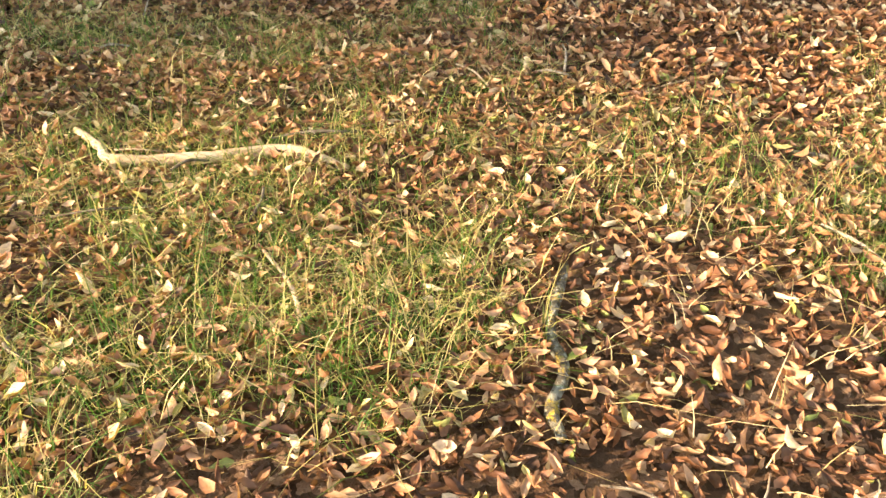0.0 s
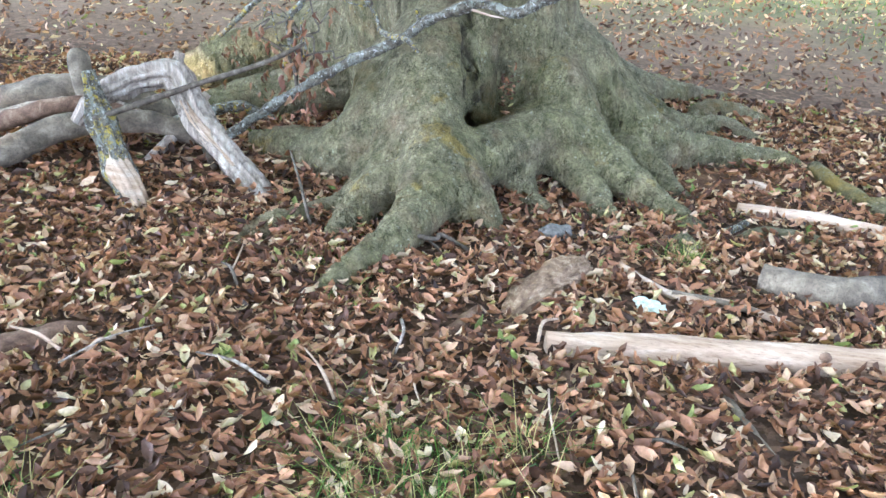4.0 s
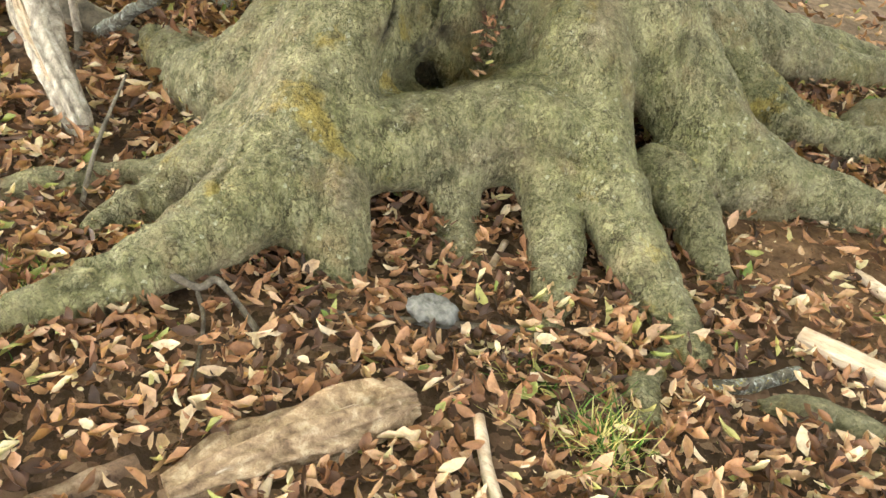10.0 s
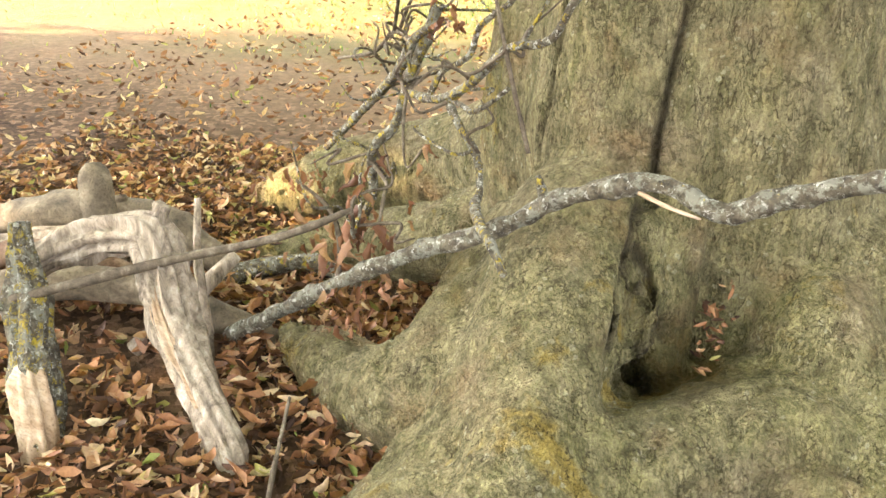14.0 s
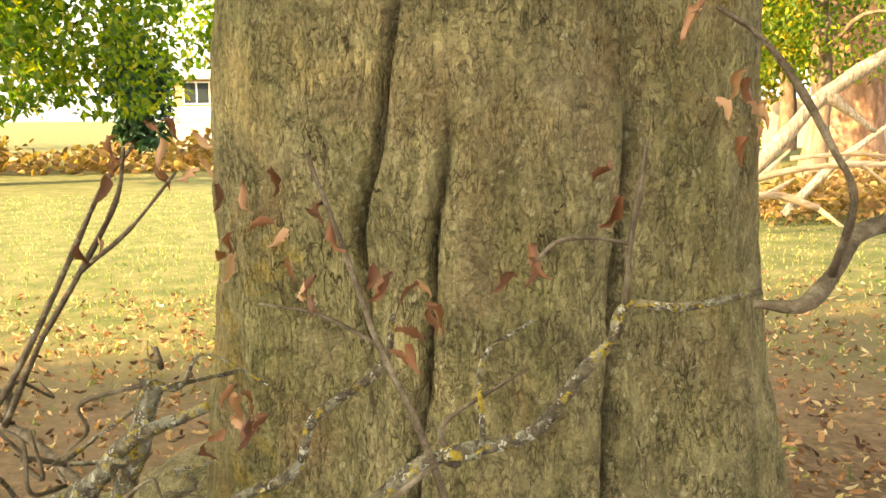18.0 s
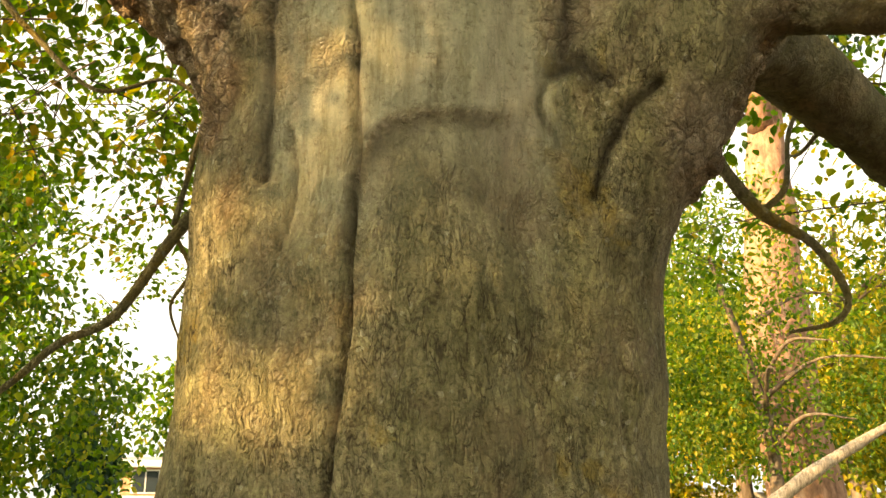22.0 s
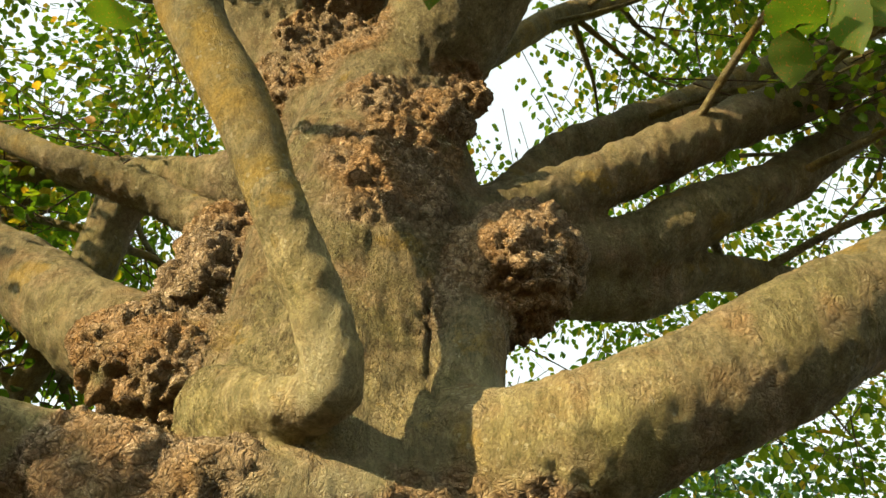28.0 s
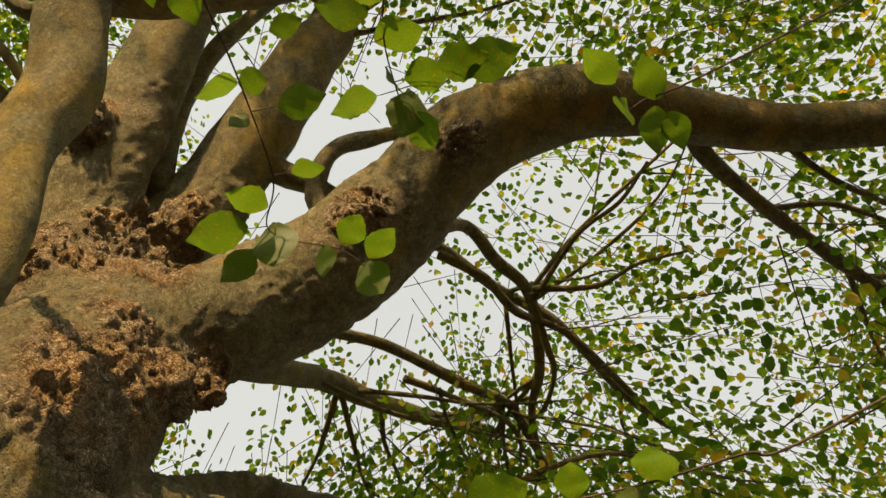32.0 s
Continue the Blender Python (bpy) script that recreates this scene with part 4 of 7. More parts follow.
# the open seams between the trunk's lobes: sunk, and masked for painted crease shade
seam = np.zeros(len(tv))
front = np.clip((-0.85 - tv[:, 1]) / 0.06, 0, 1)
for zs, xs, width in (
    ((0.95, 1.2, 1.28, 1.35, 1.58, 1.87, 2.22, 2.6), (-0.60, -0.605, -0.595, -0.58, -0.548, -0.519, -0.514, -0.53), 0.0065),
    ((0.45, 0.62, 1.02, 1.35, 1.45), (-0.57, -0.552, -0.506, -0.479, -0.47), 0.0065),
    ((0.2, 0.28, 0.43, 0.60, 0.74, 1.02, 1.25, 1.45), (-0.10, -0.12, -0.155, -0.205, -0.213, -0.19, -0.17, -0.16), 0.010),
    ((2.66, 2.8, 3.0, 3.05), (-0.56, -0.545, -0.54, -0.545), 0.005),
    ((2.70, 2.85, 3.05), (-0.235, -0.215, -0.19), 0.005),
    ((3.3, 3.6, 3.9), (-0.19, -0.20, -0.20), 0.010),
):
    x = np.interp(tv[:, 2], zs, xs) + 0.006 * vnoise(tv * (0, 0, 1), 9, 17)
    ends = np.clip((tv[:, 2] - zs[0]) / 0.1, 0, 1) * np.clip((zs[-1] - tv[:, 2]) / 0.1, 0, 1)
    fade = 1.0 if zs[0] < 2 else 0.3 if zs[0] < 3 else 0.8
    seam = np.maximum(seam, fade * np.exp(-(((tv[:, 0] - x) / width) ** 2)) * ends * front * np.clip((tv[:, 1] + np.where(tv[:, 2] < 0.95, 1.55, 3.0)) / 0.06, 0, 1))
# the deep fold under the lowest limb, its shade painted through the same mask
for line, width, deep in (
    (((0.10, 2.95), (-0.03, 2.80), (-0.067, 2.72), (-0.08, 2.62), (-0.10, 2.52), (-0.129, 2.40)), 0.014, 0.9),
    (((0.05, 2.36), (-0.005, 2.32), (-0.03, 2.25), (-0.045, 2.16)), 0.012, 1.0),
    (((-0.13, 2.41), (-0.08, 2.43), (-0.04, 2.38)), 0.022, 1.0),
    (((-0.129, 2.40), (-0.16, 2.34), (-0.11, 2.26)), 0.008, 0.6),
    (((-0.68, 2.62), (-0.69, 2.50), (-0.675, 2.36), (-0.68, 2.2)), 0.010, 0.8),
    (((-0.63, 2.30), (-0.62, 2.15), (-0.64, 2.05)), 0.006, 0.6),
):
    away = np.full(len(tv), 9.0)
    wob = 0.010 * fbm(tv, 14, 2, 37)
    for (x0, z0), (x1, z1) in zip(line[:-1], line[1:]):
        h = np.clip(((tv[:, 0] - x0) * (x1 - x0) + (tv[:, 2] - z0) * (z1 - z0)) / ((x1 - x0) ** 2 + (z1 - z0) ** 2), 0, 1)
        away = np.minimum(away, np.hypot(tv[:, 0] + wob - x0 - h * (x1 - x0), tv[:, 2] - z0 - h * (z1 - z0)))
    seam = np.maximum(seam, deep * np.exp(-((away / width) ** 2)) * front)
shift -= 0.026 * seam
rough = np.clip(near_chain(tv, [(0.20, -1.0, 2.7, 0.1), (0.12, -1.0, 2.45, 0.1), (0.22, -0.95, 2.25, 0.08)], 0.20) + 0.6 * fbm(tv, 7, 3, 24) - 0.15, 0, 0.75)
rough = np.maximum(rough, np.clip(near_chain(tv, [(-0.08, -1.0, 2.98, 0.05), (-0.02, -1.02, 2.75, 0.05), (-0.05, -1.02, 2.48, 0.04)], 0.12) + 0.6 * fbm(tv, 8, 3, 25) - 0.25, 0, 0.7))
burl = np.maximum(burl, rough)
# an old healed scar: a low arch of bark with a spike above it
ax, az = np.abs(tv[:, 0] + 0.30 + 0.012 * fbm(tv, 7, 2, 29)) / 0.22, np.clip(tv[:, 2] - 2.05 + 0.015 * fbm(tv, 9, 2, 28), 0, 9) / 0.25
arch = np.abs((ax**3 + az**3) ** (1 / 3) - 1) * 0.2
scar = np.exp(-((arch / 0.012) ** 2)) * np.clip((tv[:, 2] - 2.08) / 0.12, 0, 1) * front * np.clip(0.75 + fbm(tv, 11, 2, 27), 0, 1)
scar = np.maximum(scar, np.exp(-(((tv[:, 0] + 0.365) / (0.010 + 0.02 * np.clip(2.42 - tv[:, 2], 0, 1))) ** 2)) * 0.6 * np.clip((tv[:, 2] - 2.3) / 0.05, 0, 1) * np.clip((2.48 - tv[:, 2]) / 0.05, 0, 1) * front)
under = np.clip((1 - (ax**3 + az**3) ** (1 / 3)) / 0.10, 0, 1) * np.clip((tv[:, 2] - 1.85) / 0.25, 0, 1) * front
shift += scar * (0.012 + 0.012 * fbm(tv, 34, 2, 19)) - 0.010 * under
burl = np.maximum(burl, 0.6 * scar)
tv = tv + normal * shift[:, None]
skin_patch = np.clip(1.75 - np.abs(tv[:, 2] - 2.55) / 0.42 + 0.5 * fbm(tall, 4, 3, 51), 0, 1) * np.clip((tv[:, 0] + 0.72) / 0.08, 0, 1) * np.clip((-0.09 - tv[:, 0] + 0.05 * fbm(tv, 6, 2, 57)) / 0.06, 0, 1) * (tv[:, 1] < -0.6)
for rows in FLUTES:
    skin_patch = np.maximum(skin_patch, 0.9 * near_chain(tv, rows, 0.03) * np.clip(0.8 + fbm(tv, 3, 2, 53), 0, 1))
skin_patch *= 1 - burl
sleek = skin_patch.copy()
for rows, upto in BOUGHS.values():
    sleek = np.maximum(sleek, np.clip(1.4 * near_chain(tv, rows[1:], 0.12), 0, 1) * ((tv[:, 2] > 2.95) | (tv[:, 0] > 0.33)) * (1 - 0.8 * upper))
moss = np.zeros(len(tv))
for spot, size in (((-0.05, -1.22, 0.14), 0.11), ((0.53, -0.80, 0.06), 0.13), ((-0.33, -1.35, 0.30), 0.09), ((-0.7, -1.2, 0.25), 0.16), ((1.0, -0.1, 0.02), 0.12)):
    moss = np.maximum(moss, np.clip(1.6 - np.linalg.norm(tv - spot, axis=1) / size + 0.5 * fbm(tv, 12, 2, 61), 0, 1))
tree = thing("beech_tree", "huge old beech with spreading buttress roots, rough burls and green-grey bark", "tree", at=(-0.33, -0.59, -0.1))
tree_me = mesh_from("trunk", tv - np.array(tree.location), tq)
# bare marks bark above 3.3 m and right limb bases, painted darker as shade
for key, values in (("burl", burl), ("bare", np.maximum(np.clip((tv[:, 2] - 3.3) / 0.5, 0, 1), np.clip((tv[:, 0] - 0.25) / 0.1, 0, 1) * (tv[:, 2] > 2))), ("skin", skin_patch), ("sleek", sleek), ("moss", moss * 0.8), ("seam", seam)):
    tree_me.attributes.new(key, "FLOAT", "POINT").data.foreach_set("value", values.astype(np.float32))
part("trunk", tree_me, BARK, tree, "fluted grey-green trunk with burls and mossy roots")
del field

BASE = np.array([*tree.location, 0.0])


def on_tree(rows):
    return [tuple(np.array(r) - BASE) for r in rows]


for k, (rows, upto) in enumerate(BOUGHS.values()):
    start = np.array(rows[upto])
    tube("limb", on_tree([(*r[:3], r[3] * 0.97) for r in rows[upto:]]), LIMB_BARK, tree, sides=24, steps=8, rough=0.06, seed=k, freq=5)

# ---- lesser branches of the beech ----
BRANCHES = [
    [(-0.83, -1.07, 6.78, 0.10), (-0.60, -1.24, 6.74, 0.075), (-0.40, -1.38, 6.68, 0.06), (-0.10, -1.5, 6.5, 0.05)],
    [(-0.14, -1.40, 6.40, 0.06), (-0.38, -1.36, 6.57, 0.06), (-0.53, -1.53, 6.73, 0.055), (-0.46, -1.72, 6.98, 0.05), (-0.3, -2.0, 7.3, 0.03)],
    [(-0.9, -0.75, 6.3, 0.09), (-1.26, -0.83, 7.07, 0.07), (-1.49, -1.12, 7.56, 0.06), (-1.64, -1.53, 8.26, 0.05)],
    [(0.1, -1.3, 6.3, 0.05), (0.35, -1.68, 7.73, 0.045), (0.75, -1.73, 7.88, 0.045), (1.12, -1.76, 8.01, 0.045), (1.62, -1.51, 8.02, 0.04), (1.91, -1.24, 8.07, 0.03), (2.4, -1.0, 8.3, 0.015)],
    [(0.1, -1.2, 7.6, 0.05), (0.41, -1.39, 8.07, 0.045), (0.95, -1.56, 8.12, 0.04), (1.52, -1.78, 8.21, 0.04), (2.36, -1.89, 8.24, 0.03), (3.2, -2.2, 8.4, 0.015)],
    [(1.10, -1.78, 8.02, 0.022), (0.96, -2.27, 8.11, 0.018), (0.87, -2.79, 8.15, 0.015), (0.8, -3.4, 8.3, 0.008)],
    [(0.3, -0.5, 7.4, 0.045), (0.79, -0.72, 7.81, 0.04), (1.43, -0.99, 7.95, 0.04), (1.79, -1.13, 8.09, 0.035), (2.32, -1.08, 8.08, 0.03), (3.1, -1.1, 8.2, 0.012)],
    [(-1.0, -0.4, 6.4, 0.05), (-1.9, -0.23, 6.65, 0.04), (-2.51, -0.03, 6.79, 0.035), (-3.3, 0.25, 6.85, 0.02)],
    [(-1.2, -0.5, 6.3, 0.04), (-2.03, -0.39, 6.69, 0.03), (-2.61, -0.27, 6.88, 0.03), (-3.5, -0.1, 6.98, 0.015)],
    [(-1.46, -1.60, 5.0, 0.045), (-1.57, -1.40, 5.01, 0.035), (-1.92, -1.37, 5.21, 0.03), (-2.21, -1.38, 5.43, 0.03), (-2.9, -1.35, 5.8, 0.02)],
    [(0.45, -3.4, 6.96, 0.07), (0.63, -3.23, 7.01, 0.06), (1.02, -3.30, 7.13, 0.05), (1.53, -3.46, 7.28, 0.045), (2.17, -3.70, 7.45, 0.04), (3.3, -4.2, 7.7, 0.02)],
    [(0.45, 0.05, 3.35, 0.05), (0.86, 0.3, 3.04, 0.028), (0.99, 0.3, 2.89, 0.026), (1.16, 0.3, 2.67, 0.024), (1.38, 0.3, 2.55, 0.02), (1.5, 0.3, 2.36, 0.016), (1.44, 0.3, 2.25, 0.012), (1.24, 0.3, 2.2, 0.006)],
    [(1.16, 0.3, 2.65, 0.014), (1.29, 0.3, 2.77, 0.012), (1.33, 0.3, 2.99, 0.010), (1.41, 0.3, 3.15, 0.006)],
    [(-0.55, 0.1, 2.9, 0.05), (-0.80, 0.2, 2.58, 0.026), (-0.87, 0.2, 2.51, 0.022), (-0.96, 0.2, 2.38, 0.020), (-1.1, 0.2, 2.14, 0.016), (-1.25, 0.2, 2.05, 0.013), (-1.39, 0.2, 1.91, 0.010), (-1.7, 0.3, 1.7, 0.004)],
    [(-0.95, 0.2, 2.44, 0.010), (-0.91, 0.2, 2.67, 0.010), (-0.89, 0.2, 2.85, 0.009), (-1.01, 0.2, 2.94, 0.007), (-1.23, 0.2, 2.88, 0.008), (-1.44, 0.2, 3.06, 0.010), (-1.54, 0.2, 3.17, 0.012), (-1.7, 0.1, 3.4, 0.014)],
    [(-0.94, 0.2, 2.4, 0.009), (-0.89, 0.2, 2.29, 0.007), (-0.94, 0.2, 2.18, 0.005), (-0.9, 0.2, 2.06, 0.003)],
    [(0.43, -1.49, 7.6, 0.035), (0.74, -1.65, 7.6, 0.033), (1.06, -1.69, 7.6, 0.03), (1.37, -1.88, 7.6, 0.028), (1.83, -1.98, 7.6, 0.025), (2.2, -2.03, 7.6, 0.018)],
    [(1.01, -1.84, 7.6, 0.026), (1.35, -1.73, 7.6, 0.024), (1.59, -1.64, 7.6, 0.02), (1.78, -1.38, 7.6, 0.016), (1.64, -1.24, 7.6, 0.010)],
    [(1.06, -1.83, 7.6, 0.020), (0.85, -2.32, 7.6, 0.018), (0.82, -2.67, 7.6, 0.014), (0.70, -2.96, 7.6, 0.010)],
    [(0.99, -1.87, 7.6, 0.024), (1.21, -2.23, 7.6, 0.020), (1.24, -2.55, 7.6, 0.014), (1.35, -2.86, 7.6, 0.008)],
    [(1.0, -0.8, 7.5, 0.03), (1.23, -0.9, 7.6, 0.024), (1.69, -1.17, 7.6, 0.02), (1.98, -1.15, 7.6, 0.015), (2.34, -1.29, 7.6, 0.008)],
    [(1.22, -0.92, 7.6, 0.018), (1.52, -0.81, 7.6, 0.015), (1.93, -0.76, 7.6, 0.011), (1.95, -0.93, 7.6, 0.006)],
    [(-0.2, -0.5, 6.0, 0.12), (0.31, -0.44, 6.75, 0.09), (0.71, -0.38, 7.43, 0.08), (1.33, -0.36, 8.14, 0.07), (2.24, -0.59, 9.03, 0.05)],
]
for k, rows in enumerate(BRANCHES):
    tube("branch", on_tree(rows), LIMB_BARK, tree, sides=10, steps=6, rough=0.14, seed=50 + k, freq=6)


# ---- leaves ----
def leaf_shape(length, width, fold=0.25, droop=0.2):
    """A folded oval leaf along +y: six vertices, two quads."""
    h = width * 0.5
    v = [(0, 0, 0), (-h, 0.35 * length, fold * h - 0.1 * droop * length), (-0.75 * h, 0.72 * length, fold * h * 0.75 - 0.5 * droop * length), (0, length, -droop * length), (0.75 * h, 0.72 * length, fold * h * 0.75 - 0.5 * droop * length), (h, 0.35 * length, fold * h - 0.1 * droop * length)]
    return np.array(v), np.array([(0, 3, 2, 1), (0, 5, 4, 3)])


def scatter(shapes, pos, rot, size, rng):
    """Many copies of a few shapes as one set of arrays. rot: rows of 3 x 3."""
    pick = rng.integers(0, len(shapes), len(pos))
    vs, fs, n = [], [], 0
    for s, (v, f) in enumerate(shapes):
        k = pick == s
        if not k.any():
            continue
        pv = np.einsum("nij,vj->nvi", rot[k], v) * size[k][:, None, None] + pos[k][:, None]
        vs.append(pv.reshape(-1, 3))
        fs.append((f[None] + n + len(v) * np.arange(k.sum())[:, None, None]).reshape(-1, f.shape[1]))
        n += pv.shape[0] * len(v)
    return np.vstack(vs), np.vstack(fs)


def turns(yaw, pitch, roll):
    cy, sy, cp, sp, cr, sr = np.cos(yaw), np.sin(yaw), np.cos(pitch), np.sin(pitch), np.cos(roll), np.sin(roll)
    o, l = np.zeros_like(yaw), np.ones_like(yaw)
    rz = np.stack([np.stack([cy, -sy, o], 1), np.stack([sy, cy, o], 1), np.stack([o, o, l], 1)], 1)
    rx = np.stack([np.stack([l, o, o], 1), np.stack([o, cp, -sp], 1), np.stack([o, sp, cp], 1)], 1)
    ry = np.stack([np.stack([cr, o, sr], 1), np.stack([o, l, o], 1), np.stack([-sr, o, cr], 1)], 1)
    return rz @ rx @ ry


def sprays(centres, headings, rng, leaves=26, reach=0.55, leaf=0.068, droop=0.25):
    """Flat leafy sprays: leaf arrays and twig arrays."""
    shapes = [leaf_shape(1, 0.62, 0.2, 0.15), leaf_shape(1, 0.7, 0.35, 0.05)]
    n = len(centres)
    along = np.stack([np.cos(headings), np.sin(headings)], 1)
    s = np.tile(np.linspace(0.05, 1, leaves), (n, 1)) + rng.normal(0, 0.03, (n, leaves))
    side = np.where(np.arange(leaves) % 2, 1, -1)[None] * rng.uniform(0.03, 0.32, (n, leaves)) * reach * (1.1 - 0.6 * s)
    x = centres[:, None, 0] + along[:, None, 0] * s * reach - along[:, None, 1] * side
    y = centres[:, None, 1] + along[:, None, 1] * s * reach + along[:, None, 0] * side
    z = centres[:, None, 2] - droop * reach * s**2 + rng.normal(0, 0.035, (n, leaves))
    pos = np.stack([x, y, z], -1).reshape(-1, 3)
    yaw = (headings[:, None] - np.pi / 2 + np.sign(side) * rng.uniform(0.3, 1.1, side.shape)).ravel()
    rot = turns(yaw, rng.normal(-0.35, 0.35, yaw.shape), rng.normal(0, 0.45, yaw.shape))
    lv = scatter(shapes, pos, rot, rng.uniform(0.7, 1.2, len(pos)) * leaf, rng)
    rows = []
    for k in range(n):
        c, a = centres[k], along[k]
        rows.append(tube_arrays([(c[0] - a[0] * 0.3, c[1] - a[1] * 0.3, c[2] + 0.03, 0.005), (*c, 0.004), (c[0] + a[0] * reach * 0.6, c[1] + a[1] * reach * 0.6, c[2] - droop * reach * 0.36, 0.0025), (c[0] + a[0] * reach, c[1] + a[1] * reach, c[2] - droop * reach, 0.001)], sides=3, steps=2, caps=False))
    return lv, merge(rows)


rng = np.random.default_rng(4)


def clear_of_view_and_sun(p):
    """Where sprays may hang: outside the open space before the stem and the lanes cleared for sunlight."""
    r = np.hypot(p[:, 0] + 0.3, p[:, 1] + 0.6)
    low = (p[:, 2] < 5.2) & (p[:, 1] < -1.4) & (p[:, 0] > -3.2) & (r < 6.5)
    front = (p[:, 1] < -0.7) & (np.abs(p[:, 0] + 0.3) < 1.3) & (p[:, 2] < 7.6)
    clear = np.ones(len(p), bool)
    # lanes cut through the crown so sun reaches burls, limbs and trunk patches
    for at, wide in (((0.1, -0.9, 4.3), 1.5), ((0.6, -1.4, 3.8), 1.3), ((1.4, -1.5, 4.1), 1.2), ((-0.2, -1.0, 5.4), 1.3), ((-0.75, -0.85, 2.05), 0.14), ((-0.72, -0.85, 1.86), 0.12)):
        d = p - np.array(at)
        s = np.maximum(d @ np.array(SUN_DIR), 0)
        clear &= np.linalg.norm(d - s[:, None] * np.array(SUN_DIR), axis=1) > wide
    return clear & ~low & ~front & ((r > 1.35) | (p[:, 2] > 8.2)) & (p[:, 2] > 2.7)


# side branches out of every limb, with sprays along them
hung, head = [], []
for k, rows in enumerate([rows for rows, upto in BOUGHS.values()] + BRANCHES[:11] + BRANCHES[-1:]):
    line = spline(rows, 6)
    for n in range(9 if rows[0][3] > 0.1 else 4):
        i = int(len(line) * rng.uniform(0.4, 0.97))
        i = min(i, len(line) - 2)
        p, r = line[i, :3], line[i, 3]
        out = line[i + 1, :3] - line[i, :3]
        yaw = np.arctan2(out[1], out[0]) + rng.choice([-1, 1]) * rng.uniform(0.4, 1.2)
        length, rise = rng.uniform(1.0, 2.6), rng.uniform(-0.1, 0.7)
        s = np.linspace(0, 1, 5)
        bend = rng.uniform(-0.5, 0.5)
        q = p + np.stack([np.cos(yaw + bend * s) * s * length, np.sin(yaw + bend * s) * s * length, rise * length * s - 0.25 * length * s**2], 1) + rng.normal(0, 0.09, (5, 3)) * s[:, None]
        if not clear_of_view_and_sun(q[1:]).all():
            continue
        thick = min(0.024, r * 0.5)
        tube("side_branch", on_tree(np.column_stack([q, thick * (1.05 - s)])), LIMB_BARK, tree, sides=6, steps=4, rough=0.12, seed=k * 9 + n, freq=8)
        along = rng.uniform(0.2, 1.0, 26)
        c = np.stack([np.interp(along, s, q[:, a]) for a in range(3)], 1) + rng.normal(0, 0.2, (26, 3)) * (1, 1, 0.8)
        hung.append(c)
        head.append(yaw + rng.normal(0, 0.8, 26))
hung, head = np.vstack(hung), np.concatenate(head)
ok = clear_of_view_and_sun(hung) & ((hung[:, 0] < 0.6) | (rng.uniform(0, 1, len(hung)) < 0.40))
hung, head = hung[ok][::2][:2300], head[ok][::2][:2300]
# the crown's shell beyond
cent = rng.uniform((-8.0, -9.0, 2.6), (9.0, 7.5, 12.5), (80000, 3))
r = np.hypot(cent[:, 0] + 0.3, cent[:, 1] + 0.6)
ok = ((r > 1.9 - 0.1 * np.abs(cent[:, 2] - 7)) | (cent[:, 2] > 8.2)) & (r < 9.0) & (cent[:, 2] < 12.6 - 0.06 * r * r) & clear_of_view_and_sun(cent)
ok &= (cent[:, 2] > 2.9 + 0.1 * r) | (cent[:, 1] < -2.5)
ok &= (cent[:, 0] < 0.6) | (rng.uniform(0, 1, len(cent)) < 0.6)
ok &= vnoise(cent, 0.6, 71) + 0.4 * vnoise(cent, 1.7, 72) > rng.uniform(-0.25, 0.40, len(cent))
cent = cent[ok]
rest = cent[2900:]
cent = np.vstack([cent[:2900], rest[:1900], rest[(rest[:, 1] < -3.8) & (rest[:, 2] > 5.5)][:900], rest[(rest[:, 0] < -1.8) & (rest[:, 2] > 3.6)][:1300]])
head = np.concatenate([head, np.arctan2(cent[:, 1] + 0.6, cent[:, 0] + 0.3) + rng.normal(0, 0.7, len(cent))])
cent = np.vstack([hung, cent])
leaves, twigs = sprays(cent, head, rng, 26, 0.7, 0.072)
part("foliage", mesh_from("foliage", leaves[0] - BASE[:3], leaves[1]), CROWN, tree, "green and yellowing autumn beech leaves")["kind"] = "stuff"
part("twig_work", mesh_from("twig_work", twigs[0] - BASE[:3], twigs[1]), LIVE_TWIG, tree, "thin dark twigs")["kind"] = "stuff"

# ---- dry leaf shapes ----
def curled(length, width, curl, cup, n=2, skew=0.0):
    s = np.linspace(0, 1, n + 1)
    w = width * 0.5 * np.sin(np.pi * np.clip(s, 0.04, 0.96) ** 0.9)
    ang = curl * (s - 0.5)
    y, z = np.sin(ang) / max(abs(curl), 0.1) * length, (1 - np.cos(ang)) / max(abs(curl), 0.1) * length
    rows = [np.stack([sg * w * (1 - 0.25 * abs(cup)) + skew * s * s, y, z + cup * w * (sg != 0) * (1 + 0.5 * sg * np.sin(5 * s + curl))], 1) for sg in (-1.0, 0.0, 1.0)]
    v = np.vstack(rows)
    f = [(r * (n + 1) + k, (r + 1) * (n + 1) + k, (r + 1) * (n + 1) + k + 1, r * (n + 1) + k + 1) for k in range(n) for r in (0, 1)]
    return v, np.array(f)


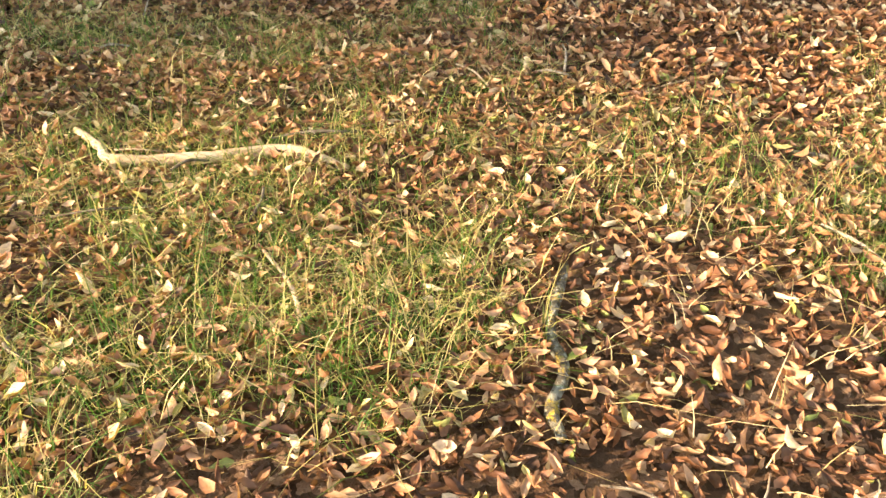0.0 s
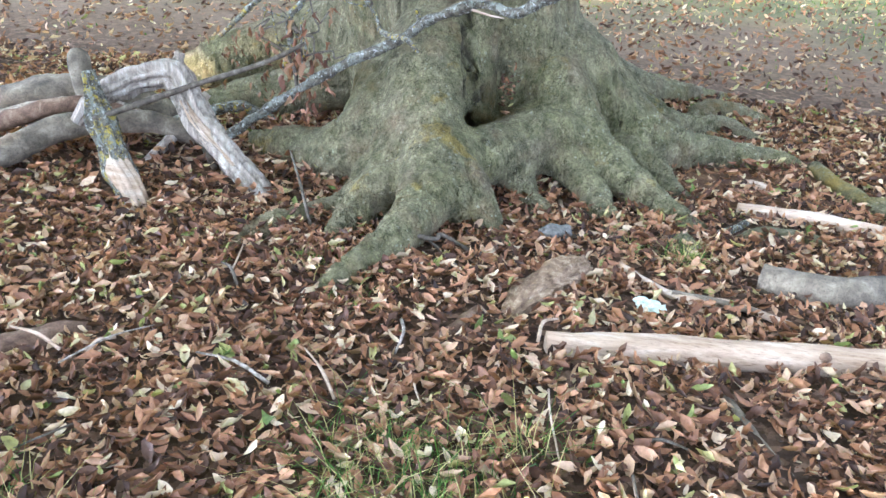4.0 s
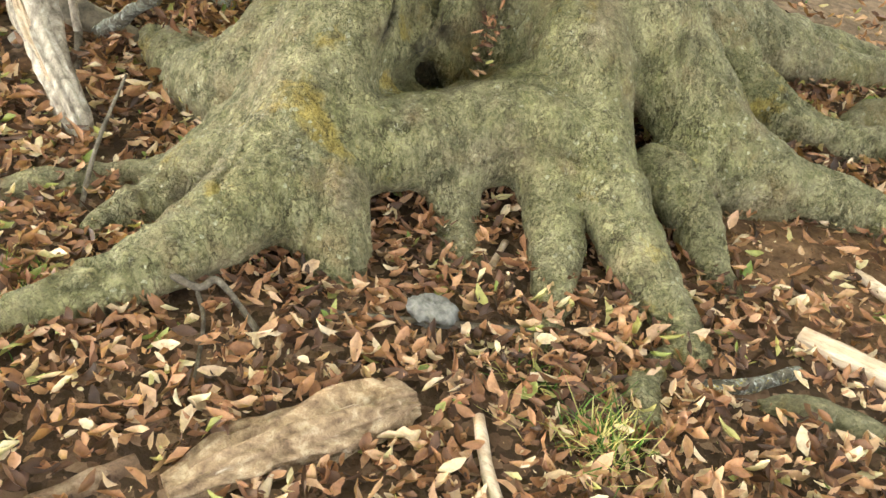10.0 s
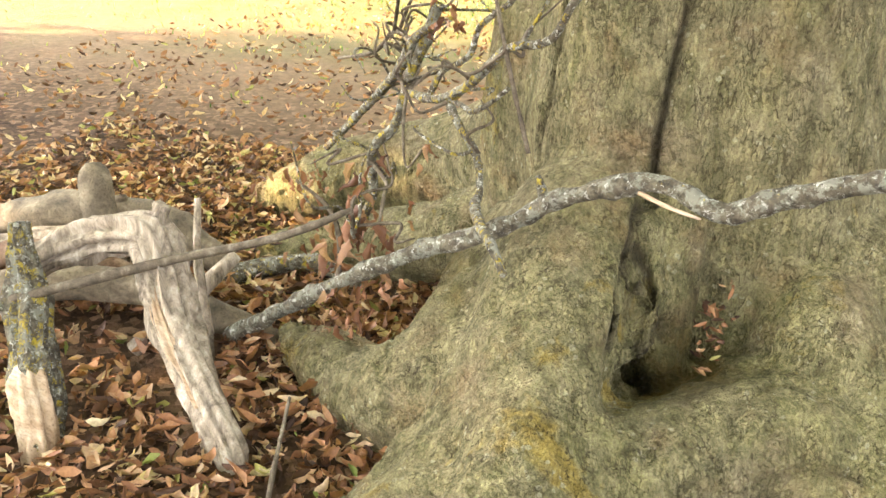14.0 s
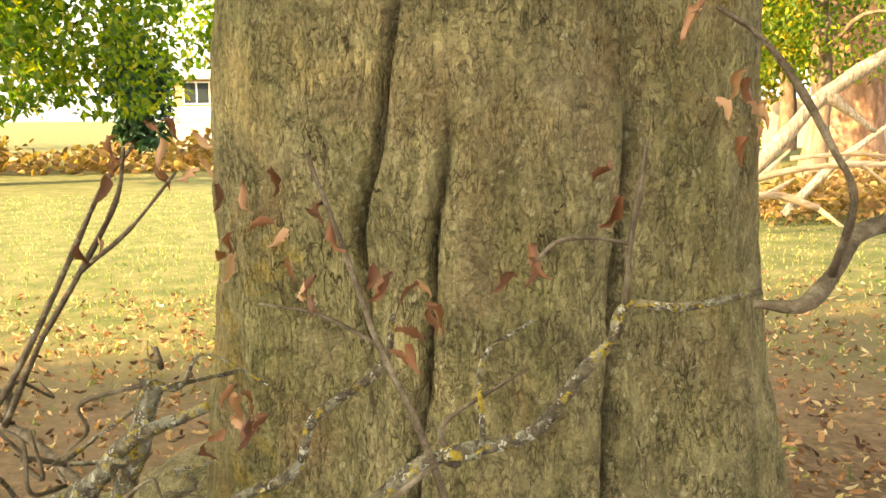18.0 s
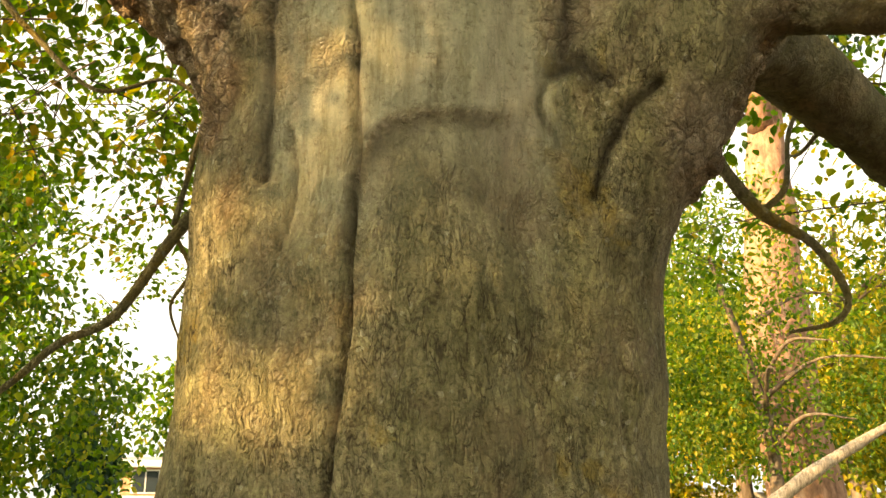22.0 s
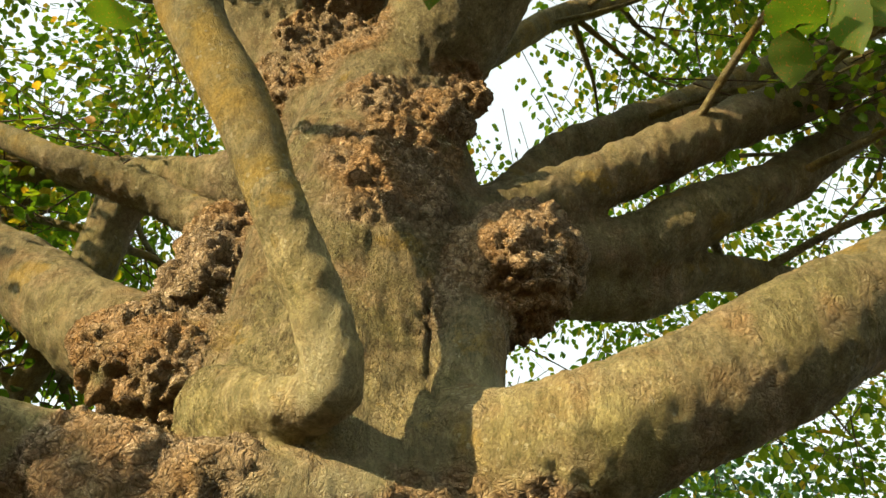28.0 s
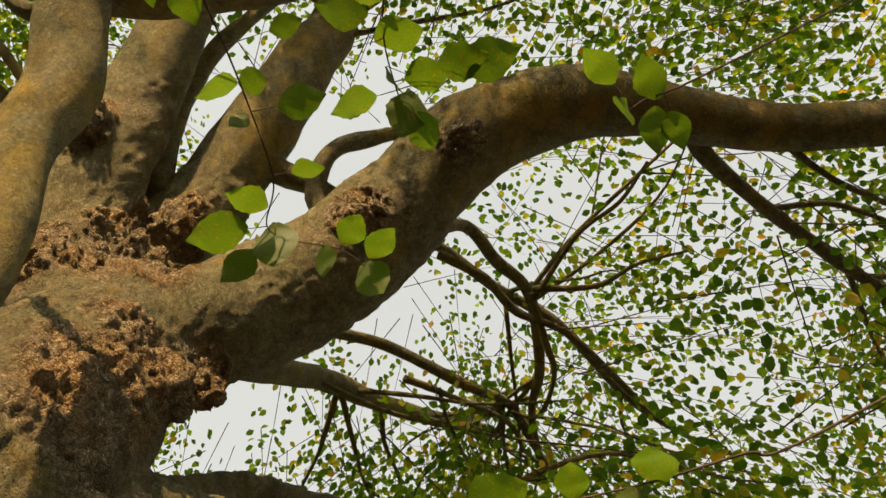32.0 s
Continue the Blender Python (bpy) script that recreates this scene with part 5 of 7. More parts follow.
# ---- grass ----
def blades(p, height, lean, rng, width=0.004):
    n = len(p)
    h = height * rng.uniform(0.5, 1.3, n)
    yaw, ln = rng.uniform(0, 6.283, n), lean * rng.uniform(0.2, 1.3, n)
    d = np.stack([np.cos(yaw), np.sin(yaw)], 1)
    s = np.stack([-d[:, 1], d[:, 0]], 1) * width * 0.5 * rng.uniform(0.6, 1.4, n)[:, None]
    z = ground_z(p[:, 0], p[:, 1])
    v = []
    for t, w in ((0.0, 1.0), (0.5, 0.8), (1.0, 0.12)):
        c = p + d * (h * ln * t**2)[:, None]
        zz = z + h * t * (1 - 0.3 * np.minimum(ln, 1) * t)
        v += [np.column_stack([c - s * w, zz]), np.column_stack([c + s * w, zz])]
    v = np.stack(v, 1).reshape(-1, 3)
    f = np.array([(0, 1, 3, 2), (2, 3, 5, 4)])
    return v, (f[None] + 6 * np.arange(n)[:, None, None]).reshape(-1, 4)


rng = np.random.default_rng(23)
gp = np.column_stack([rng.uniform(-2.4, 2.6, 90000), rng.uniform(-7.6, -2.4, 90000)])
q3 = np.column_stack([gp, np.zeros(len(gp))])
w = np.clip(fbm(q3, 1.2, 3, 91) * 1.2 + np.interp(gp[:, 1], [-7, -4.6, -3.8, -3.2, -2.4], [0.12, -0.02, -0.20, -0.55, -0.7]), 0, 1)
gp = gp[(rng.uniform(0, 1, len(gp)) < w) & (gp[:, 1] < -3.35)]
chunks = [blades(gp, 0.07, 1.0, rng), blades(gp[::2] + rng.normal(0, 0.05, gp[::2].shape), 0.12, 2.2, rng, 0.0025)]
long_p = gp[rng.uniform(0, 1, len(gp)) < 0.04]
chunks.append(blades(long_p, 0.2, 0.7, rng, 0.003))
straw = np.column_stack([rng.uniform(-2.6, 2.8, 4200), rng.uniform(-7.9, -3.9, 4200)])
straw = straw[fbm(np.column_stack([straw, 0 * straw[:, 0]]), 1.5, 2, 93) > rng.uniform(-0.5, 0.6, len(straw))]
straws = blades(straw, 0.06, 3.2, rng, 0.0024)
straws[0][:, 2] += 0.028
tuft = rng.normal(0, 0.045, (170, 2)) + (0.80, -2.05)
chunks.append(blades(tuft, 0.085, 1.1, rng))
for spot, n in (((-0.50, -2.45), 130), ((-0.33, -2.72), 70), ((0.60, -1.95), 60)):
    chunks.append(blades(rng.normal(0, 0.05, (n, 2)) + spot, 0.06, 1.0, rng))
far = np.column_stack([rng.uniform(-16, 18, 60000), 0.6 + 16 * rng.uniform(0, 1, 60000) ** 1.5])
far = far[rng.uniform(0, 1, len(far)) < np.clip((far[:, 1] - 1.6) / 3, 0.03, 1)]
chunks.append(blades(far, 0.05, 1.2, rng, 0.009))
grass = part("grass", mesh_from("grass", *merge(chunks)), GRASS)
straw_bed = part("dry_grass", mesh_from("dry_grass", *straws), STRAW)
tagged(straw_bed, "bleached straw-coloured grass stalks over the leaves", "grass", kind="stuff")
tagged(grass, "short green and straw-coloured grass", "grass", kind="stuff")

# ---- dead wood on the ground ----


LYING = []


def fallen_wood(name, label, category, rows, material, extra=(), group="", **kw):
    """A piece of wood that lies at its first row; extra: more bars of the same piece, as (part name, rows, material)."""
    at = np.array([*rows[0][:3], 0.0])
    ob = thing(name, label, category, group, at[:3] + (0, 0, (0.011 if rows[0][3] < 0.02 else 0.008) if at[2] < 0.3 else 0.0))
    rows = [(*r[:3], r[3] * 1.12) for r in rows]
    if rows[0][2] < 0.3 and rows[0][1] < 0:
        LYING.append(spline(rows, 3) if len(rows) > 2 else np.array(rows))
    opts = dict(sides=12, steps=6, rough=0.22, seed=len(label), freq=12)
    opts.update(kw)
    tube("stem", [tuple(np.array(r) - at) for r in rows], material, ob, **opts)
    for k, (pname, prows, pmat) in enumerate(extra):
        tube(pname, [tuple(np.array(r) - at) for r in prows], pmat, ob, **{**opts, "seed": 70 + k})
    return ob


fallen_wood("log", "long pale debarked log lying on dry leaves", "log", [(0.33, -2.84, -0.006, 0.043), (0.82, -2.76, -0.011, 0.047), (1.36, -2.70, -0.016, 0.048), (1.80, -2.66, -0.016, 0.049), (2.6, -2.55, -0.016, 0.05)], PALE_WOOD, [("knot", [(1.15, -2.74, 0.0, 0.02), (1.17, -2.76, 0.032, 0.014)], BROWN_WOOD), ("knot", [(0.62, -2.80, 0.0, 0.02), (0.63, -2.82, 0.03, 0.012)], BROWN_WOOD)], rough=0.10, sides=28, flutes=0.10)
fallen_wood("log", "grey-barked log with flaking bark, cut end", "log", [(1.07, -2.16, -0.035, 0.055), (1.27, -2.24, -0.03, 0.062), (1.48, -2.20, -0.03, 0.06), (1.87, -2.07, -0.03, 0.058), (2.4, -1.9, -0.03, 0.05)], LOG_BARK, [("side_stub", [(1.84, -2.12, -0.04, 0.035), (1.70, -2.42, -0.035, 0.033), (1.66, -2.48, -0.035, 0.03)], LOG_BARK)], sides=16)
fallen_wood("stick", "thick pale barkless stick on bare soil", "stick", [(1.07, -1.44, -0.07, 0.028), (1.35, -1.47, -0.07, 0.03), (1.58, -1.53, -0.07, 0.03), (2.1, -1.66, -0.07, 0.028)], PALE_WOOD, rough=0.15)
fallen_wood("branch", "greenish fallen branch beside the roots", "branch", [(1.50, -0.85, -0.055, 0.036), (1.60, -1.15, -0.065, 0.034), (1.75, -1.38, -0.065, 0.032), (2.05, -1.60, -0.065, 0.03), (2.6, -1.8, -0.06, 0.025)], LIMB_BARK, [("fork", [(1.66, -1.25, -0.06, 0.028), (1.9, -1.2, -0.06, 0.027), (2.2, -1.2, -0.06, 0.024)], LIMB_BARK)])
fallen_wood("rotten_wood", "split chunk of rotten brown wood", "wood", [(0.20, -2.66, -0.015, 0.028), (0.25, -2.55, -0.008, 0.046), (0.32, -2.40, -0.018, 0.054), (0.40, -2.24, -0.03, 0.048), (0.43, -2.19, -0.04, 0.026)], SPLIT_WOOD, [("splinter", [(0.24, -2.62, 0.0, 0.012), (0.30, -2.45, 0.012, 0.016), (0.36, -2.30, 0.0, 0.01)], PALE_WOOD)], squash=0.62, rough=0.10, freq=13, sides=48, steps=12, flutes=0.5)
fallen_wood("stick", "thin curved pale stick on the leaves", "stick", [(0.56, -2.14, -0.055, 0.013), (0.67, -2.28, -0.05, 0.014), (0.79, -2.37, -0.046, 0.014), (0.95, -2.37, -0.046, 0.016), (1.12, -2.47, -0.045, 0.014)], PALE_WOOD, [("bark_strip", [(0.74, -2.35, -0.034, 0.010), (0.88, -2.38, -0.034, 0.012), (1.02, -2.42, -0.034, 0.010)], LOG_BARK)], sides=8)
fallen_wood("stick", "short broken brown stick on the leaves", "stick", [(-0.03, -2.92, -0.018, 0.018), (0.04, -2.79, -0.024, 0.023), (0.10, -2.64, -0.03, 0.02)], BROWN_WOOD, rough=0.3)
fallen_wood("bark_piece", "curved slab of dark reddish bark", "bark", [(-1.34, -3.40, 0.015, 0.02), (-1.25, -3.30, 0.025, 0.045), (-1.10, -3.14, 0.02, 0.04), (-1.05, -3.08, 0.01, 0.02)], BROWN_WOOD, squash=0.55, rough=0.35)
fallen_wood("stump", "leaning broken branch stump, lichened above a torn pale face", "branch", [(-1.40, -2.09, -0.12, 0.052), (-1.50, -2.01, 0.0, 0.058), (-1.58, -1.95, 0.12, 0.055), (-1.65, -1.88, 0.24, 0.045), (-1.69, -1.85, 0.36, 0.026), (-1.71, -1.83, 0.42, 0.022)], LICHEN, [("torn_face", [(-1.365, -2.125, -0.12, 0.038), (-1.45, -2.06, -0.01, 0.045), (-1.53, -2.01, 0.08, 0.04), (-1.56, -1.98, 0.13, 0.02)], PALE_WOOD)], rough=0.2, sides=36, flutes=0.3)
fallen_wood("snag", "bent bleached dead branch propped like a knee", "branch", [(-1.80, -1.83, 0.18, 0.024), (-1.74, -1.78, 0.27, 0.034), (-1.64, -1.71, 0.335, 0.045), (-1.52, -1.67, 0.375, 0.047), (-1.41, -1.65, 0.38, 0.05), (-1.345, -1.69, 0.29, 0.05), (-1.26, -1.75, 0.20, 0.05), (-1.12, -1.81, 0.09, 0.047), (-0.98, -1.86, -0.02, 0.04), (-0.94, -1.88, -0.07, 0.03)], GREY_WOOD, [("stub", [(-1.42, -1.63, 0.40, 0.024), (-1.39, -1.62, 0.47, 0.018)], GREY_WOOD), ("ridge", [(-1.36, -1.72, 0.29, 0.016), (-1.24, -1.79, 0.19, 0.02), (-1.08, -1.85, 0.065, 0.014)], PALE_WOOD)], rough=0.14, sides=44, steps=8, freq=16, flutes=0.42)
fallen_wood("branch", "dark long-dead branch lying behind the bleached one", "branch", [(-2.6, -2.25, -0.05, 0.05), (-2.18, -1.96, 0.03, 0.055), (-1.96, -1.73, 0.10, 0.055), (-1.72, -1.55, 0.11, 0.05), (-1.46, -1.44, 0.04, 0.045), (-1.25, -1.35, -0.05, 0.03)], LOG_BARK)
fallen_wood("branch", "grey weathered branch with broken stubs", "branch", [(-3.0, -1.75, -0.05, 0.05), (-2.56, -1.53, 0.0, 0.055), (-2.30, -1.35, 0.04, 0.05), (-2.05, -1.20, 0.05, 0.045), (-1.85, -1.15, -0.03, 0.035)], GREY_WOOD, [("stub", [(-2.15, -1.24, 0.06, 0.035), (-2.12, -1.20, 0.17, 0.03), (-2.08, -1.18, 0.20, 0.015)], LOG_BARK), ("stub", [(-2.5, -1.5, 0.02, 0.025), (-2.48, -1.52, 0.12, 0.018)], GREY_WOOD)])
for label, rows, m in (
    ("thick dark log at the back of the brushwood heap", [(-2.9, -1.38, -0.05, 0.05), (-2.55, -1.30, 0.06, 0.062), (-2.2, -1.20, 0.13, 0.06), (-1.95, -1.12, 0.10, 0.055), (-1.7, -1.08, -0.02, 0.04)], LOG_BARK),
    ("stubby upright broken branch in the heap", [(-2.02, -1.36, -0.08, 0.055), (-2.05, -1.32, 0.12, 0.05), (-2.10, -1.28, 0.30, 0.042), (-2.11, -1.27, 0.35, 0.02)], LOG_BARK),
    ("dark crooked branch in the brushwood heap", [(-2.6, -1.66, -0.05, 0.034), (-2.25, -1.66, 0.10, 0.034), (-1.95, -1.58, 0.18, 0.03), (-1.72, -1.46, 0.10, 0.024), (-1.55, -1.36, -0.04, 0.016)], BROWN_WOOD),
    ("mossy grey branch half under dry leaves", [(-1.78, -1.32, -0.08, 0.03), (-1.60, -1.10, 0.0, 0.034), (-1.42, -0.95, 0.02, 0.03), (-1.25, -0.9, -0.06, 0.02)], LICHEN),
    ("short grey branch leaning in the heap", [(-1.62, -1.60, -0.07, 0.022), (-1.50, -1.45, 0.08, 0.022), (-1.42, -1.33, 0.20, 0.016)], GREY_WOOD),
    ("thin dark stick across the heap", [(-1.28, -1.62, -0.06, 0.012), (-1.42, -1.48, 0.02, 0.012), (-1.62, -1.36, 0.07, 0.009)], TWIG),
):
    fallen_wood("branch", label, "branch", rows, m, group="branches in the brushwood heap", sides=14, rough=0.3)
fallen_wood("stick", "thin grey stick leaning over the dead wood", "stick", [(-1.66, -1.93, 0.24, 0.013), (-1.33, -1.715, 0.345, 0.012), (-1.03, -1.57, 0.44, 0.010), (-0.88, -1.46, 0.51, 0.008)], TWIG, sides=6)
fallen_wood("stick", "upright grey twig among dead leaves", "stick", [(-1.37, -1.52, 0.02, 0.014), (-1.46, -1.45, 0.22, 0.013), (-1.53, -1.36, 0.37, 0.008)], GREY_WOOD, sides=6)
fallen_wood("stick", "short stick crusted with grey lichen", "stick", [(0.91, -1.74, -0.084, 0.013), (1.01, -1.68, -0.08, 0.017), (1.10, -1.55, -0.084, 0.012)], LICHEN)
fallen_wood("root_piece", "half-buried knobbly surface root", "root", [(1.05, -1.71, -0.10, 0.02), (1.14, -1.67, -0.085, 0.03), (1.23, -1.645, -0.085, 0.032), (1.33, -1.65, -0.09, 0.03), (1.42, -1.66, -0.11, 0.02)], LIMB_BARK, rough=0.4)
for label, rows, m in (
    ("pale wood chip on bare soil", [(1.13, -1.07, -0.085, 0.012), (1.20, -1.11, -0.08, 0.019), (1.29, -1.17, -0.085, 0.012)], PALE_WOOD),
    ("small brown wood chip", [(0.93, -1.24, -0.09, 0.009), (1.04, -1.27, -0.09, 0.011)], BROWN_WOOD),
    ("pale broken twig between roots", [(0.32, -1.65, -0.085, 0.009), (0.30, -1.54, -0.08, 0.010)], PALE_WOOD),
    ("short pale broken stick", [(0.82, -3.60, 0.02, 0.015), (0.96, -3.72, 0.028, 0.018)], PALE_WOOD),
    ("dark bark-covered stick on the ground", [(0.86, -2.98, -0.02, 0.013), (0.93, -3.20, -0.01, 0.016), (1.00, -3.38, 0.005, 0.014)], LOG_BARK),
    ("mossy curved stick in the grass", [(-0.69, -4.35, 0.065, 0.012), (-0.53, -4.27, 0.064, 0.014), (-0.35, -4.26, 0.060, 0.012)], LICHEN),
    ("forked grey twig on the leaves", [(-0.45, -4.00, 0.044, 0.007), (-0.33, -3.99, 0.046, 0.008), (-0.18, -4.12, 0.052, 0.007), (-0.02, -4.28, 0.058, 0.005)], TWIG),
    ("straight grey twig on the leaves", [(-0.20, -3.76, 0.032, 0.006), (0.0, -3.74, 0.036, 0.008), (0.18, -3.74, 0.032, 0.005)], GREY_WOOD),
    ("black hooked twig in the litter", [(0.85, -3.90, 0.045, 0.008), (0.88, -4.04, 0.052, 0.011), (0.82, -4.16, 0.058, 0.010), (0.70, -4.23, 0.062, 0.008)], TWIG),
    ("thin dark twig on the leaves", [(0.43, -3.49, 0.02, 0.006), (0.44, -3.65, 0.028, 0.008), (0.42, -3.78, 0.034, 0.006)], TWIG),
    ("long thin brown twig lying on leaves", [(0.72, -4.56, 0.08, 0.005), (0.58, -4.70, 0.088, 0.007), (0.45, -4.83, 0.095, 0.006)], TWIG),
    ("long straw-coloured stalk lying on leaves", [(0.72, -4.55, 0.085, 0.003), (0.95, -4.37, 0.085, 0.004), (1.2, -4.19, 0.07, 0.003)], PALE_WOOD),
    ("bleached bent stick in sunlit grass", [(-1.05, -5.05, 0.125, 0.010), (-0.92, -5.16, 0.13, 0.014), (-0.85, -5.23, 0.128, 0.017), (-0.60, -5.19, 0.127, 0.018), (-0.36, -5.11, 0.124, 0.02), (-0.14, -5.20, 0.126, 0.012)], PALE_WOOD),
    ("grey crooked stick with peeling bark", [(0.50, -5.66, 0.15, 0.009), (0.46, -5.92, 0.157, 0.012), (0.49, -6.05, 0.158, 0.011), (0.46, -6.17, 0.16, 0.013), (0.48, -6.25, 0.16, 0.010)], LICHEN),
    ("thin bowed stalk lying on leaves", [(-0.27, -5.68, 0.16, 0.004), (-0.15, -5.85, 0.17, 0.005), (-0.09, -6.01, 0.155, 0.004)], PALE_WOOD),
    ("grey twig in dry grass", [(1.22, -4.90, 0.105, 0.006), (1.34, -4.95, 0.11, 0.008), (1.45, -5.03, 0.11, 0.006)], TWIG),
    ("crooked twig against the root", [(-0.30, -2.26, 0.05, 0.007), (-0.14, -2.24, 0.015, 0.008), (-0.11, -2.19, 0.01, 0.007), (0.05, -2.23, -0.05, 0.006)], TWIG),
    ("thin brown stalk by the root", [(-0.16, -2.22, 0.0, 0.005), (-0.08, -2.28, -0.03, 0.005), (0.05, -2.45, -0.035, 0.004)], TWIG),
    ("slanting bare twig in the litter", [(-0.65, -2.14, -0.05, 0.006), (-0.74, -1.98, 0.05, 0.006), (-0.86, -1.76, 0.12, 0.004)], TWIG),
    ("grey stick half under leaves", [(0.55, -1.80, -0.075, 0.006), (0.42, -1.88, -0.07, 0.008), (0.20, -2.0, -0.07, 0.007), (0.05, -2.08, -0.07, 0.006)], TWIG),
):
    fallen_wood("stick", label, "stick", rows, m, sides=7, rough=0.3, freq=30)
rng = np.random.default_rng(77)
for k in range(70):
    x, y = rng.uniform(-2.2, 2.2), rng.uniform(-7.2, -2.3)
    a, n = rng.uniform(0, 6.283), rng.uniform(0.08, 0.3)
    z = float(ground_z(np.array([x]), np.array([y]))[0]) + 0.03
    rr = rng.uniform(0.0018, 0.005)
    rows = [(x, y, z, rr), (x + n * 0.5 * math.cos(a) + rng.normal(0, 0.01), y + n * 0.5 * math.sin(a) + rng.normal(0, 0.01), z + 0.015, rr), (x + n * math.cos(a), y + n * math.sin(a), z - 0.005, rr * 0.7)]
    fallen_wood("twig", "thin dead twig lying in the leaf litter", "twig", rows, (TWIG, GREY_WOOD, PALE_WOOD)[k % 3], group="twigs in the litter", sides=5, steps=3)

# ---- stone and a pale scrap of lichen ----
STONE = plain("limestone", (0.15, 0.14, 0.12), 0.9, 60, 0.45, 1.0)


def lump(name, size, material, parent, seed, amount=0.25, flat=1.0):
    bm = bmesh.new()
    bmesh.ops.create_icosphere(bm, subdivisions=4, radius=1)
    co = np.array([v.co for v in bm.verts])
    r = 1 + amount * fbm(co, 1.6, 3, seed)
    for v, c, k in zip(bm.verts, co, r):
        v.co = Vector((c[0] * size[0] * k, c[1] * size[1] * k, c[2] * size[2] * k * flat))
    return part(name, bm_mesh(name, bm, True), material, parent)


LYING += [np.array([(0.27, -1.92, 0, 0.04), (0.33, -1.92, 0, 0.04)]), np.array([(0.60, -2.48, 0, 0.05), (0.70, -2.48, 0, 0.05)])]
stone = thing("stone", "rough pale grey stone in the leaves", "stone", at=(0.30, -1.92, -0.055))
lump("body", (0.055, 0.045, 0.040), STONE, stone, 5, 0.55)
scrap = thing("lichen_scrap", "pale mint-green scrap of lichen on leaves", "lichen", at=(0.65, -2.48, -0.015))
PALE_LICHEN = plain("pale_lichen", (0.52, 0.58, 0.47), 0.9, 60, 0.3, 0.8)
for k, (dx, dy, s) in enumerate(((0, 0, 0.032), (0.035, -0.01, 0.024), (-0.02, 0.025, 0.02), (0.02, -0.03, 0.018))):
    lump("lobe", (s, s * 0.8, s * 0.6), PALE_LICHEN, scrap, 30 + k, 0.6).location = (dx, dy, 0)
for k in range(26):
    x, y = rng.uniform(-0.4, 1.6), rng.uniform(-2.0, -0.7)
    if abs(x - 1.0) > 0.55 or abs(y + 1.1) > 0.4:
        continue
    pebble = thing("pebble", "small grey-brown pebble on bare soil", "pebble", "pebbles by the roots", (x, y, -0.092))
    s = rng.uniform(0.006, 0.016)
    lump("body", (s, s * 0.8, s * 0.6), STONE, pebble, k)

# ---- leaf litter, heaped round what lies in it ----
LEAF_SHAPES = [curled(1, w, c, u, 3, k) for w, c, u, k in ((0.5, 1.6, 0.5, 0.1), (0.42, -1.6, 0.9, -0.2), (0.52, 0.9, 1.0, 0.0), (0.34, 2.4, 0.4, 0.3), (0.55, -0.8, -0.8, -0.1), (0.36, 1.4, 1.3, 0.2), (0.5, 2.9, 0.7, 0.0), (0.3, 0.6, 1.5, -0.3), (0.46, -2.2, 1.2, 0.25))]
rng = np.random.default_rng(11)


def litter(count, x0, x1, y0, y1, keep, lift=0.010, small=0.036, large=0.078):
    p = np.stack([rng.uniform(x0, x1, count), rng.uniform(y0, y1, count)], 1)
    p = p[keep(p[:, 0], p[:, 1]) > rng.uniform(0, 1, count)]
    free = np.ones(len(p), bool)
    for line in LYING:
        for a, b in zip(line[:-1], line[1:]):
            d, reach = b[:2] - a[:2], a[3] + 0.012
            near = np.flatnonzero((np.abs(p - (a[:2] + b[:2]) / 2) < np.abs(d) / 2 + reach).all(1))
            h = np.clip(((p[near] - a[:2]) @ d) / (d @ d + 1e-9), 0, 1)
            gap = np.linalg.norm(p[near] - a[:2] - h[:, None] * d, axis=1)
            free[near[gap < reach]] = False
    p = p[free]
    heap = 0.016 * np.clip(fbm(np.column_stack([p, 0 * p[:, 0]]), 5, 2, 83), -1, 1)
    z = ground_z(p[:, 0], p[:, 1]) + rng.uniform(0.0, 0.036, len(p)) + lift + heap
    n = len(p)
    rot = turns(rng.uniform(0, 6.283, n), rng.normal(0, 0.45, n), rng.normal(0, 0.75, n))
    return scatter(LEAF_SHAPES, np.column_stack([p, z]), rot, small + (large - small) * rng.uniform(0, 1, n) ** 1.4, rng)


def around(x, y):
    q = np.stack([x, y, 0 * x], 1)
    patch = fbm(q, 0.8, 3, 81)
    dens = np.where(y < -4.2, 0.90 + 0.25 * patch, 0.95)
    bare = np.exp(-(((x - 1.0) / 0.45) ** 2 + ((y + 1.05) / 0.28) ** 2)) + 0.8 * np.exp(-(((x - 0.45) / 0.25) ** 2 + ((y + 1.45) / 0.2) ** 2))
    edge = np.clip((3.6 - np.abs(x) + 0.5 * patch) / 1.2, 0, 1) * np.clip((y + 8.4 + 0.5 * patch) / 1.2, 0, 1)
    return (dens - 0.9 * bare) * edge


lit = [litter(64000, -3.6, 3.4, -4.6, 0.2, around), litter(52000, -3.4, 3.4, -8.4, -4.4, around, 0.010, 0.030, 0.066), litter(24000, -5.5, 5.5, -1.5, 5.5, lambda x, y: 0.85 - 0.11 * np.hypot(x, y))]
# scraps and broken bits between the whole leaves
lit.append(litter(16000, -1.6, 2.2, -3.4, -0.5, lambda x, y: 0.9 + 0 * x, 0.006, 0.008, 0.026))
